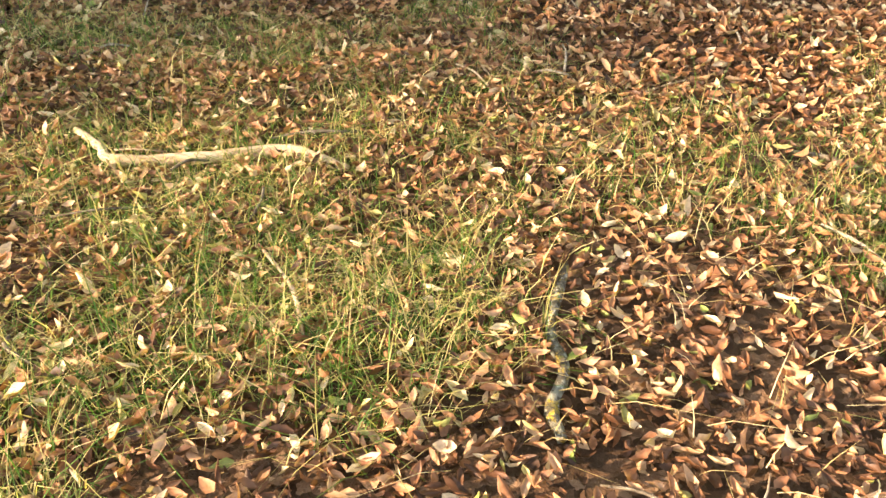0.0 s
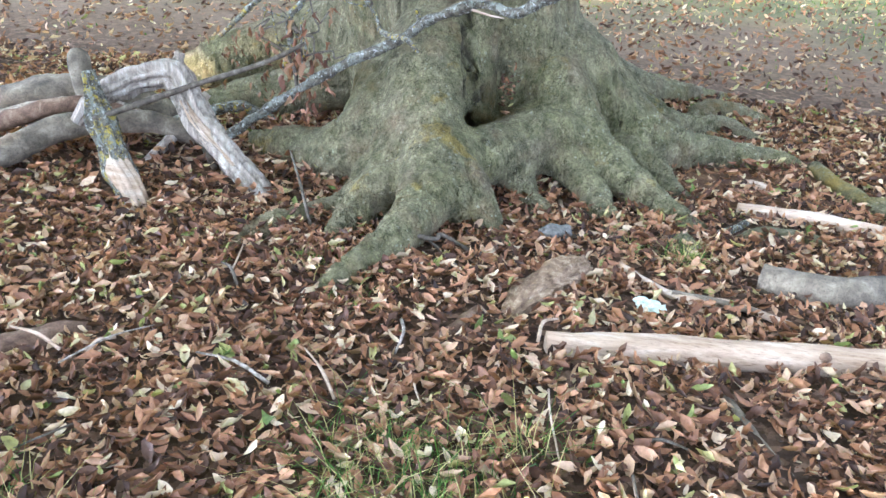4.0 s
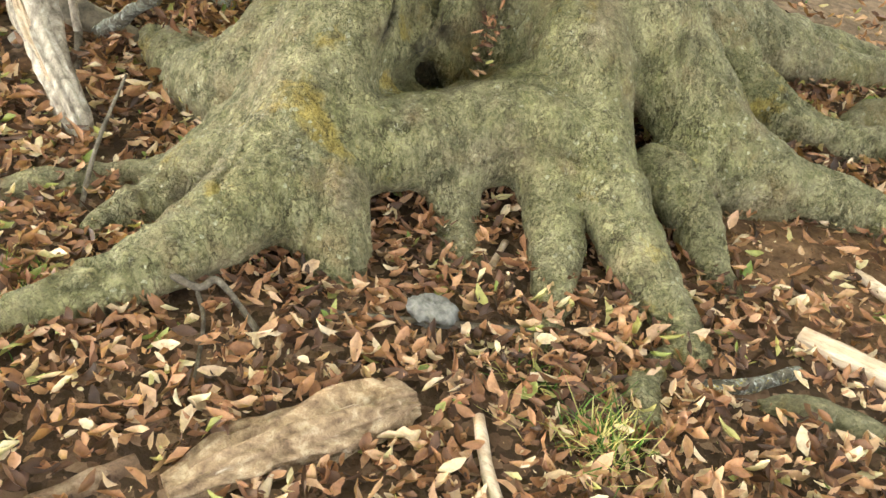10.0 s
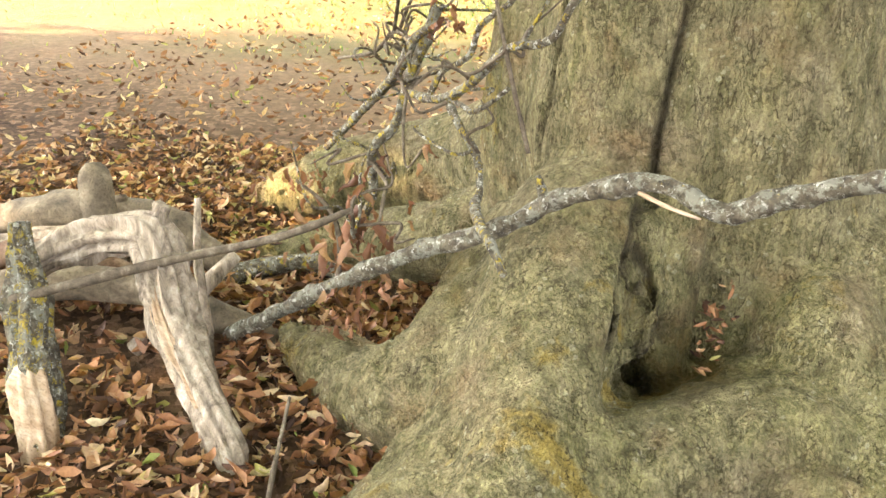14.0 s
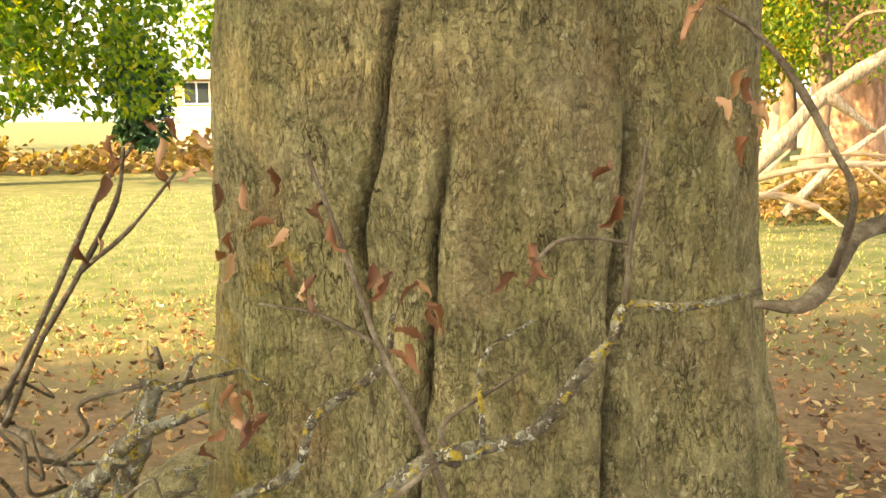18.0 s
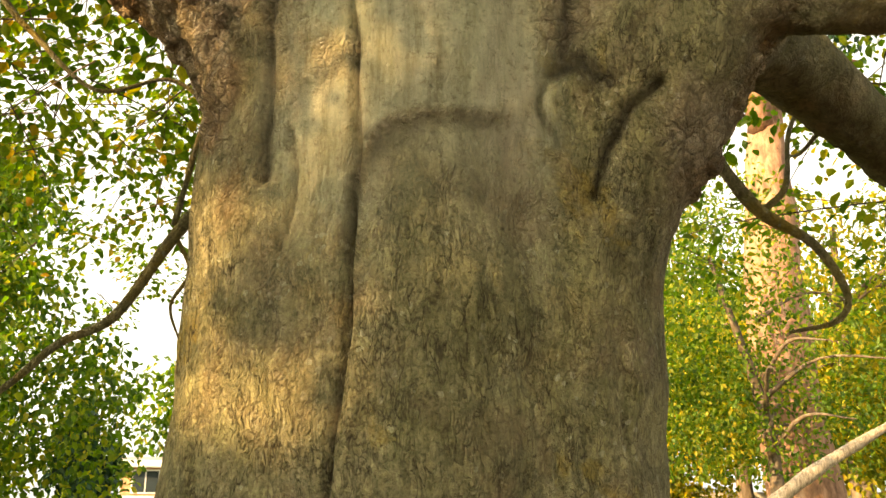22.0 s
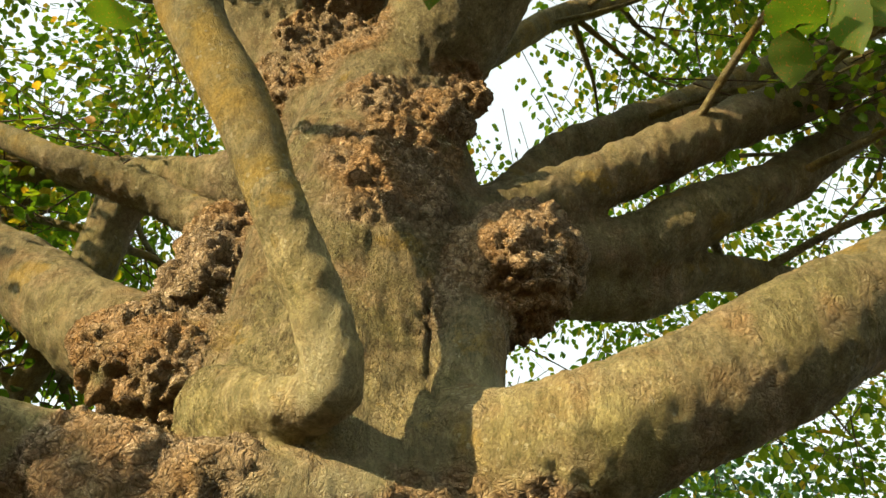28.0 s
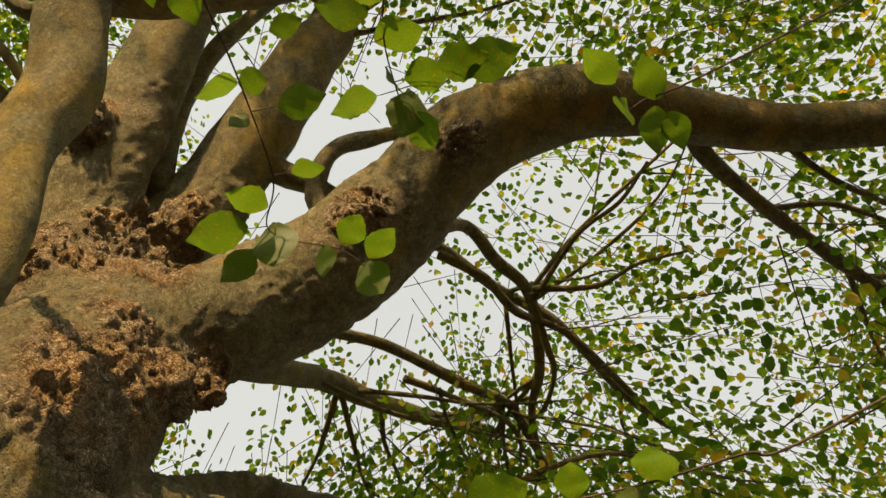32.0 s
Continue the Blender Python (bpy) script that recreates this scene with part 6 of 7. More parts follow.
# deep drifts under the dead wood
lit.append(litter(5200, -2.9, -0.75, -2.2, -0.9, lambda x, y: np.exp(-(((x + 1.7) / 0.7) ** 2 + ((y + 1.5) / 0.4) ** 2)), 0.05, 0.045, 0.09))
nest = rng.normal(0, 1, (40, 3)) * (0.022, 0.02, 0.04) + np.array([(0.0, -1.21, 0.27), (0.0, -1.18, 0.36)])[np.arange(40) % 2]
lit.append(scatter(LEAF_SHAPES, nest, turns(rng.uniform(0, 6.283, 40), rng.normal(0, 0.8, 40), rng.normal(0, 0.8, 40)), rng.uniform(0.02, 0.045, 40), rng))
lv, lf = merge(lit)
fallen = part("fallen_leaves", mesh_from("fallen_leaves", lv, lf), LITTER)
tagged(fallen, "carpet of dry brown and copper beech leaves", "leaves", kind="stuff")

# ---- fallen bough in front of the trunk: lichened twigs and withered leaves ----
bough = thing("fallen_bough", "fallen lichen-crusted bough with withered brown leaves, leaning on the trunk", "branch", at=(-1.44, -1.46, -0.06))
BB = np.array([*bough.location, 0.0])


def on_bough(name, rows, material, **kw):
    opts = dict(sides=8, steps=6, rough=0.25, seed=len(rows), freq=25)
    opts.update(kw)
    return tube(name, [tuple(np.array(r) - BB) for r in rows], material, bough, **opts)


on_bough("stem", [(-1.34, -1.46, 0.01, 0.025), (-1.20, -1.46, 0.11, 0.024), (-0.92, -1.47, 0.31, 0.022), (-0.68, -1.46, 0.455, 0.022), (-0.47, -1.42, 0.555, 0.022), (-0.37, -1.40, 0.63, 0.022), (-0.23, -1.395, 0.695, 0.022), (-0.11, -1.415, 0.735, 0.023), (0.03, -1.445, 0.715, 0.020), (0.13, -1.465, 0.765, 0.021), (0.25, -1.48, 0.825, 0.020), (0.34, -1.50, 0.87, 0.018)], LICHEN_STEM, sides=22, steps=12, rough=0.34, freq=22)
on_bough("torn_end", [(0.33, -1.50, 0.865, 0.017), (0.365, -1.505, 0.885, 0.012)], PALE_WOOD)
on_bough("splinter", [(-0.15, -1.425, 0.712, 0.006), (-0.08, -1.437, 0.698, 0.005), (-0.01, -1.445, 0.690, 0.003)], PALE_WOOD)
on_bough("nub", [(-0.37, -1.40, 0.63, 0.014), (-0.40, -1.39, 0.69, 0.008)], LICHEN)
on_bough("side_branch", [(-1.12, -1.10, 0.30, 0.018), (-1.09, -1.06, 0.39, 0.016), (-1.09, -1.06, 0.53, 0.016), (-1.03, -1.02, 0.62, 0.016), (-1.02, -0.97, 0.74, 0.018), (-0.99, -0.93, 0.85, 0.02), (-0.96, -0.90, 0.96, 0.021)], LICHEN)
on_bough("side_branch", [(-1.7, -0.50, 0.28, 0.014), (-1.5, -0.58, 0.45, 0.016), (-1.25, -0.73, 0.65, 0.018), (-1.07, -0.91, 0.78, 0.018), (-1.0, -0.95, 0.87, 0.013), (-0.86, -1.0, 0.94, 0.009)], LICHEN)
on_bough("side_branch", [(-1.03, -0.99, 0.69, 0.012), (-0.99, -1.0, 0.71, 0.012), (-0.86, -1.12, 0.74, 0.013), (-0.73, -1.21, 0.79, 0.013), (-0.62, -1.27, 0.87, 0.012), (-0.53, -1.31, 0.95, 0.011), (-0.41, -1.35, 0.99, 0.010), (-0.35, -1.38, 1.08, 0.009), (-0.31, -1.38, 1.12, 0.008), (-0.30, -1.40, 1.17, 0.007), (-0.23, -1.42, 1.17, 0.006), (-0.14, -1.44, 1.19, 0.005)], LICHEN)
on_bough("side_branch", [(-0.77, -1.17, 0.77, 0.012), (-0.71, -1.21, 0.71, 0.011), (-0.63, -1.26, 0.66, 0.011), (-0.58, -1.33, 0.60, 0.011), (-0.55, -1.41, 0.59, 0.012), (-0.47, -1.53, 0.60, 0.012), (-0.39, -1.64, 0.62, 0.011), (-0.32, -1.71, 0.59, 0.009)], LICHEN)
on_bough("twig", [(-0.76, -1.18, 0.77, 0.009), (-0.67, -1.26, 0.78, 0.007), (-0.63, -1.29, 0.78, 0.007), (-0.58, -1.30, 0.81, 0.007), (-0.52, -1.32, 0.86, 0.006)], LICHEN, sides=6)
on_bough("twig", [(-0.86, -1.11, 0.75, 0.009), (-0.82, -1.11, 0.82, 0.008), (-0.72, -1.15, 0.88, 0.008), (-0.69, -1.15, 0.96, 0.008), (-0.59, -1.17, 1.04, 0.007), (-0.57, -1.17, 1.12, 0.005)], LICHEN, sides=6)
on_bough("twig", [(-1.93, -0.10, 0.53, 0.008), (-1.64, -0.25, 0.62, 0.009), (-1.46, -0.39, 0.74, 0.009), (-1.32, -0.51, 0.76, 0.009), (-1.16, -0.74, 0.75, 0.010), (-1.04, -0.95, 0.74, 0.011)], TWIG, sides=6)
on_bough("twig", [(-1.40, -0.44, 0.75, 0.007), (-1.33, -0.50, 0.84, 0.007), (-1.27, -0.52, 0.94, 0.007), (-1.18, -0.54, 1.11, 0.006), (-1.09, -0.60, 1.27, 0.005), (-0.99, -0.80, 1.36, 0.004)], TWIG, sides=6)
on_bough("twig", [(-0.45, -1.34, 0.72, 0.006), (-0.50, -1.32, 0.84, 0.006), (-0.55, -1.31, 0.99, 0.005), (-0.60, -1.27, 1.10, 0.005), (-0.64, -1.24, 1.22, 0.004), (-0.69, -1.24, 1.36, 0.003)], TWIG, sides=5)
on_bough("twig", [(-0.60, -1.27, 1.10, 0.004), (-0.68, -1.24, 1.14, 0.003), (-0.76, -1.20, 1.15, 0.002)], TWIG, sides=5)
on_bough("twig", [(-0.30, -1.40, 1.17, 0.005), (-0.30, -1.41, 1.25, 0.004), (-0.29, -1.41, 1.31, 0.004), (-0.28, -1.41, 1.38, 0.002)], TWIG, sides=5)
on_bough("twig", [(-0.30, -1.41, 1.25, 0.003), (-0.35, -1.42, 1.26, 0.003), (-0.40, -1.44, 1.26, 0.003), (-0.43, -1.45, 1.24, 0.002)], TWIG, sides=5)
on_bough("twig", [(0.30, -1.36, 1.27, 0.013), (0.18, -1.39, 1.27, 0.012), (0.02, -1.41, 1.26, 0.012), (-0.05, -1.45, 1.21, 0.011), (-0.11, -1.48, 1.18, 0.010), (-0.16, -1.46, 1.18, 0.007)], TWIG, sides=7)
on_bough("twig", [(-0.06, -1.46, 1.21, 0.006), (-0.09, -1.54, 1.31, 0.005), (-0.12, -1.54, 1.37, 0.005), (-0.16, -1.53, 1.44, 0.005), (-0.20, -1.52, 1.49, 0.004), (-0.25, -1.52, 1.52, 0.003)], TWIG, sides=5)
on_bough("twig", [(-1.30, -0.62, 0.80, 0.007), (-1.19, -0.74, 0.99, 0.006), (-1.09, -0.81, 1.14, 0.006), (-1.01, -0.87, 1.27, 0.005), (-0.99, -0.88, 1.36, 0.003)], TWIG, sides=5)
on_bough("twig", [(-1.09, -0.81, 1.14, 0.005), (-0.99, -0.88, 1.22, 0.004), (-0.90, -0.94, 1.32, 0.003)], TWIG, sides=5)
on_bough("twig", [(-0.92, -1.47, 0.31, 0.010), (-0.95, -1.42, 0.40, 0.009), (-1.03, -1.36, 0.46, 0.007), (-1.14, -1.36, 0.52, 0.005)], TWIG, sides=6)
on_bough("twig", [(-1.10, -1.06, 0.5, 0.007), (-0.98, -1.15, 0.48, 0.006), (-0.90, -1.28, 0.50, 0.005), (-0.88, -1.34, 0.42, 0.004)], TWIG, sides=6)
on_bough("twig", [(-1.02, -0.97, 0.74, 0.005), (-0.98, -1.06, 0.62, 0.005), (-0.93, -1.12, 0.53, 0.004), (-0.86, -1.15, 0.60, 0.003)], TWIG, sides=5)
rng = np.random.default_rng(8)
for start, n in (((-1.09, -1.06, 0.53), 4), ((-1.02, -0.97, 0.74), 5), ((-0.96, -0.90, 0.96), 4), ((-1.25, -0.73, 0.65), 4), ((-0.73, -1.21, 0.79), 3), ((-0.53, -1.31, 0.95), 3), ((-1.16, -0.74, 0.75), 4), ((-0.92, -1.40, 0.42), 4), ((-1.32, -0.51, 0.76), 3), ((-0.63, -1.26, 0.66), 2)):
    for k in range(n):
        d = np.array([rng.normal(-0.1, 0.5), rng.normal(-0.1, 0.4), rng.normal(0.25, 0.45)])
        d /= np.linalg.norm(d)
        reach, bend = rng.uniform(0.10, 0.26), rng.normal(0, 0.035, (3, 3))
        base = np.array(start) + rng.normal(0, 0.012, 3)
        on_bough("twig", [(*base, 0.0055), (*(base + d * reach * 0.35 + bend[0]), 0.0048), (*(base + d * reach * 0.7 + bend[1]), 0.0038), (*(base + d * reach + bend[2]), 0.002)], (TWIG, LICHEN)[k % 2], sides=5, seed=k)
# withered leaves hang in bunches: place, how many, spread
def crumpled(seed):
    """A dry leaf rolled along its rib, with a ruffled, shrunken edge."""
    rg = np.random.default_rng(seed)
    n, roll = 7, rg.uniform(2.6, 4.6)
    vs = []
    for k in range(n + 1):
        s = k / n
        w = 0.26 * math.sin(math.pi * min(max(s, 0.03), 0.97) ** 0.85) * rg.uniform(0.75, 1.15)
        bend = 0.10 * math.sin(5 * s + seed) + rg.uniform(-0.04, 0.04)
        for q in (-1.0, -0.5, 0.0, 0.5, 1.0):
            a = q * roll * 0.5
            vs.append((math.sin(a) * w / max(roll * 0.5, 0.6) * 1.2 + bend, s - 0.10 * abs(q) * rg.uniform(0, 1), (1 - math.cos(a)) * w * 0.7 - 0.35 * s * s + rg.normal(0, 0.075) * abs(q)))
    return np.array(vs), np.array([(5 * k + r, 5 * k + r + 1, 5 * k + r + 6, 5 * k + r + 5) for k in range(n) for r in range(4)])


DRY_SHAPES = [crumpled(k) for k in range(4)]
DRY_MESHES = [mesh_from("leaf", v, f) for v, f in DRY_SHAPES]
rng = np.random.default_rng(5)
BUNCHES = [
    ((-0.94, -1.34, 0.47), 26, 0.06), ((-0.89, -1.45, 0.38), 24, 0.06), ((-1.46, -0.90, 0.33), 8, 0.05), ((-0.79, -1.14, 0.97), 5, 0.03),
    ((-1.55, -0.78, 0.27), 8, 0.06), ((-0.88, -1.32, 0.42), 10, 0.06), ((-0.83, -1.51, 0.27), 8, 0.06), ((-0.78, -1.17, 1.30), 4, 0.025),
    ((-0.72, -1.23, 1.19), 4, 0.025), ((-0.78, -1.22, 1.22), 3, 0.02), ((-0.58, -1.27, 1.20), 3, 0.025), ((-0.55, -1.28, 1.18), 3, 0.02),
    ((-0.57, -1.28, 1.10), 3, 0.02), ((-0.44, -1.43, 1.23), 3, 0.02), ((-0.82, -1.11, 0.96), 5, 0.03), ((-0.34, -1.45, 1.32), 2, 0.02),
    ((-0.22, -1.52, 1.43), 4, 0.025), ((-0.22, -1.52, 1.48), 2, 0.015), ((-0.26, -1.51, 1.52), 3, 0.015), ((-0.88, -0.95, 1.34), 6, 0.035), ((-0.99, -0.88, 1.34), 6, 0.04),
]
MORE_BUNCHES = [((-1.14, -1.36, 0.47), 14, 0.06), ((-1.14, -1.37, 0.26), 12, 0.07), ((-1.30, -1.42, 0.05), 7, 0.05), ((-0.98, -1.44, 0.17), 8, 0.07), ((-0.86, -1.15, 0.62), 4, 0.03), ((-0.66, -1.24, 1.29), 2, 0.02), ((-1.05, -0.84, 1.2), 2, 0.02)]
for spot, count, spread in BUNCHES + MORE_BUNCHES:
    for k in range(count):
        ob = part("leaf", DRY_MESHES[k % 4], DRY_LEAF, bough)
        p = np.array(spot) + rng.normal(0, spread, 3) * (0.8, 0.8, 1.1) - BB[:3]
        ob.matrix_basis = Matrix.LocRotScale(p, Euler((rng.normal(-1.3, 0.5), rng.normal(0, 0.5), rng.uniform(0, 6.283))), (rng.uniform(0.05, 0.08) if count > 20 else rng.uniform(0.030, 0.052),) * 3)

# ---- leafy twigs that hang close to the eye ----
def toothed_leaf(seed):
    """A broad beech leaf with a midrib, a wavy edge and a slight fold."""
    rg = np.random.default_rng(seed)
    n, vs, fs = 12, [], []
    for k in range(n + 1):
        s = k / n
        w = 0.36 * math.sin(math.pi * min(max(s, 0.02), 0.985) ** 0.82) * (1 + (0.05 if k % 2 else -0.03))
        z = -0.16 * s * s + 0.02 * math.sin(9 * s + seed)
        for q in (-1.0, -0.5, 0.0, 0.5, 1.0):
            vs.append((q * w, s, z + 0.10 * abs(q) * w + 0.015 * math.sin(14 * s + 3 * q) + rg.normal(0, 0.003)))
    for k in range(n):
        for r in range(4):
            a = 5 * k + r
            fs.append((a, a + 1, a + 6, a + 5))
    return mesh_from("leaf", np.array(vs), np.array(fs))


BIG_LEAVES = [toothed_leaf(k) for k in range(5)]
rng = np.random.default_rng(15)


def leafy_twig(label, stem, spots):
    at = np.array([*stem[0], 0.0])
    ob = thing("leafy_twig", label, "twig", "leafy twigs under the crown", at[:3])
    radii = np.linspace(0.0028, 0.0012, len(stem))
    tube("stem", [tuple(np.array([*q, r]) - at) for q, r in zip(stem, radii)], LIVE_TWIG, ob, sides=6, steps=6)
    line = spline([tuple(q) for q in stem], 8)
    for k, (x, y, z, size) in enumerate(spots):
        size *= 1.25
        tip = np.array((x, y, z))
        near = line[np.argmin(((line - tip) ** 2).sum(1))]
        out = Vector(tip - near)
        if out.length < 0.02:
            out = Vector((rng.normal(), rng.normal(), -0.2))
        d = out.normalized()
        base = Vector(tip) - d * size * 0.45
        side = d.cross(Vector((0.25 * rng.normal(), 0.25 * rng.normal(), 1))).normalized()
        up = side.cross(d)
        m = Matrix((side, d, up)).transposed().to_4x4()
        leaf = part("leaf", BIG_LEAVES[k % 5], NEAR_LEAF, ob)
        leaf.matrix_basis = Matrix.Translation(base - Vector(at[:3])) @ m @ Matrix.Diagonal((size, size, size, 1))
        if (Vector(near) - base).length > 0.012:
            tube("petiole", [tuple(np.array([*near, 0.0012]) - at), tuple(np.array([*base, 0.0008]) - at)], LIVE_TWIG, ob, sides=4, steps=1)


leafy_twig("thin beech twig with fresh green leaves, some spotted brown", [(-0.95, -3.6, 4.3), (-0.82, -3.0, 3.85), (-0.78, -2.77, 3.76), (-0.73, -2.64, 3.75), (-0.64, -2.56, 3.75), (-0.51, -2.51, 3.75), (-0.43, -2.50, 3.74)], [(-0.63, -2.59, 3.74, 0.098), (-0.51, -2.66, 3.75, 0.091), (-0.48, -2.71, 3.75, 0.104), (-0.53, -2.59, 3.74, 0.085), (-0.73, -2.53, 3.72, 0.091), (-0.74, -2.6, 3.73, 0.091), (-0.49, -2.51, 3.73, 0.098), (-0.44, -2.52, 3.73, 0.091), (-0.56, -2.53, 3.73, 0.072), (-0.57, -2.44, 3.71, 0.085)])
leafy_twig("drooping beech twig with green leaves", [(-1.35, -2.6, 3.9), (-1.17, -2.43, 3.67), (-0.97, -2.33, 3.71), (-0.77, -2.27, 3.73), (-0.55, -2.20, 3.72), (-0.46, -2.13, 3.69), (-0.34, -2.22, 3.72), (-0.28, -2.24, 3.72)], [(-0.78, -2.41, 3.74, 0.06), (-0.64, -2.34, 3.74, 0.087), (-0.73, -2.29, 3.72, 0.067), (-0.76, -2.23, 3.69, 0.087), (-0.68, -2.22, 3.7, 0.047), (-0.43, -2.13, 3.67, 0.114), (-0.52, -2.06, 3.64, 0.107), (-0.44, -2.05, 3.64, 0.08), (-0.54, -2.14, 3.68, 0.08), (-0.52, -2.27, 3.72, 0.06), (-0.36, -2.27, 3.71, 0.074), (-0.3, -2.3, 3.72, 0.074), (-0.25, -2.25, 3.69, 0.094), (-0.34, -2.19, 3.69, 0.067)])
leafy_twig("beech twig with broad shaded leaves", [(-1.2, -2.8, 4.1), (-1.21, -2.39, 3.65), (-1.24, -2.25, 3.59), (-1.24, -2.12, 3.54), (-1.20, -1.98, 3.50), (-1.10, -1.89, 3.48)], [(-1.2, -2.32, 3.61, 0.094), (-1.25, -2.1, 3.51, 0.094), (-1.23, -2.02, 3.47, 0.08), (-1.05, -1.9, 3.48, 0.094), (-1.0, -2.26, 3.65, 0.08), (-0.93, -2.29, 3.68, 0.08), (-1.04, -2.41, 3.69, 0.074), (-1.26, -2.18, 3.53, 0.067), (-1.25, -2.24, 3.56, 0.067), (-1.28, -1.95, 3.42, 0.094), (-1.37, -2.08, 3.43, 0.094)])
leafy_twig("low beech twig with dark green and browning leaves", [(0.4, -3.2, 3.4), (0.20, -2.80, 3.08), (0.15, -2.73, 3.04), (0.12, -2.61, 3.04), (0.07, -2.48, 3.03), (0.02, -2.39, 3.02)], [(0.01, -2.41, 3.02, 0.092), (0.07, -2.43, 2.99, 0.083), (0.02, -2.36, 2.99, 0.073), (0.09, -2.45, 2.99, 0.055), (0.09, -2.62, 3.03, 0.073), (0.12, -2.57, 3.0, 0.073), (0.05, -2.51, 3.03, 0.055), (0.17, -2.56, 2.97, 0.073)])
leafy_twig("short beech twig with pale green leaves", [(-0.1, -3.5, 4.0), (-0.23, -3.01, 3.59), (-0.25, -2.92, 3.60), (-0.25, -2.87, 3.60)], [(-0.26, -2.87, 3.58, 0.072), (-0.2, -2.9, 3.57, 0.072), (-0.18, -2.93, 3.56, 0.06), (-0.35, -2.88, 3.59, 0.072), (-0.28, -2.94, 3.58, 0.072)])

# ---- park beyond ----
PARK_BARK = wood_material("park_tree_bark", (0.05, 0.04, 0.03), (0.12, 0.09, 0.065), (0.22, 0.17, 0.12), (1, 1, 0.4), 5)
PINE_BARK = wood_material("pine_bark", (0.10, 0.055, 0.035), (0.26, 0.145, 0.09), (0.40, 0.26, 0.18), (1, 1, 0.35), 6)
OAK_GREEN = leaf_material("park_leaf_green", [(0.0, (0.025, 0.060, 0.008)), (0.5, (0.075, 0.135, 0.014)), (0.85, (0.15, 0.18, 0.022)), (1.0, (0.28, 0.23, 0.03))], 0.5)
OAK_GOLD = leaf_material("park_leaf_gold", [(0.0, (0.06, 0.09, 0.012)), (0.45, (0.17, 0.18, 0.02)), (0.8, (0.33, 0.26, 0.03)), (1.0, (0.48, 0.31, 0.035))], 0.5)
BLUE_GREEN = leaf_material("dark_conifer_leaf", [(0.0, (0.012, 0.04, 0.02)), (1.0, (0.03, 0.085, 0.045))], 0.2)
BRACKEN = leaf_material("dry_bracken", [(0.0, (0.12, 0.07, 0.03)), (0.6, (0.27, 0.16, 0.06)), (1.0, (0.42, 0.29, 0.13))], 0.2)
CLUMP = [leaf_shape(1, 0.75, 0.3, 0.2), leaf_shape(1, 0.6, 0.5, 0.4)]


def crown_leaves(n, centre, radii, size, rng, lumps=16, floor=0.5, gaps=()):
    """Leaves on overlapping uneven lumps, with gaps; those passed in are lanes for sunlight."""
    mid = rng.normal(0, 1, (lumps, 3))
    mid /= np.linalg.norm(mid, axis=1)[:, None]
    mid = mid * rng.uniform(0.35, 0.85, (lumps, 1)) * radii
    k = rng.integers(0, lumps, n)
    d = rng.normal(0, 1, (n, 3))
    d /= np.linalg.norm(d, axis=1)[:, None]
    p = np.array(centre) + mid[k] + d * rng.uniform(0.6, 1.05, (n, 1)) * np.array(radii) * rng.uniform(0.28, 0.5, (lumps, 1))[k]
    p = p[(p[:, 2] > floor) & (vnoise(p, 0.9 / max(size * 6, 0.5), 7) > -0.35)]
    for g, wide in gaps:
        d = p - g
        p = p[np.linalg.norm(d - (d @ np.array(SUN_DIR))[:, None] * np.array(SUN_DIR), axis=1) > wide + 0.12]
    m = len(p)
    rot = turns(rng.uniform(0, 6.283, m), rng.normal(-0.5, 0.5, m), rng.normal(0, 0.6, m))
    return scatter(CLUMP, p, rot, rng.uniform(0.7, 1.3, m) * size, rng)


def park_tree(name, label, at, trunk, height, radii, leaves, size, foliage, seed, bark=PARK_BARK, low=0.35, limbs=7, floor=1.4, gaps=()):
    rg = np.random.default_rng(seed)
    ob = thing(name, label, "tree", "park trees", at)
    top = height * 0.8
    tube("trunk", [(0, 0, -0.3, trunk * 1.3), (0.05, 0, 1.0, trunk), (rg.normal(0, 0.2), rg.normal(0, 0.2), top * 0.5, trunk * 0.75), (rg.normal(0, 0.4), rg.normal(0, 0.4), top, trunk * 0.25)], bark, ob, sides=14, steps=5, rough=0.15, seed=seed, freq=2)
    for k in range(limbs):
        a, z = rg.uniform(0, 6.283), height * rg.uniform(low, 0.65)
        r = radii[0] * rg.uniform(0.55, 0.85)
        tube("limb", [(0, 0, z, trunk * 0.35), (0.45 * r * math.cos(a), 0.45 * r * math.sin(a), z + 0.08 * height, trunk * 0.22), (r * math.cos(a), r * math.sin(a), z + 0.06 * height, trunk * 0.07)], bark, ob, sides=7, steps=4, rough=0.2, seed=seed + k, freq=2)
    v, f = crown_leaves(leaves, (0, 0, height - radii[2]), radii, size, rg, floor=floor, gaps=[(np.array(g) - np.array(at), w) for g, w in gaps])
    part("crown", mesh_from("crown", v, f), foliage, ob)["kind"] = "stuff"
    return ob


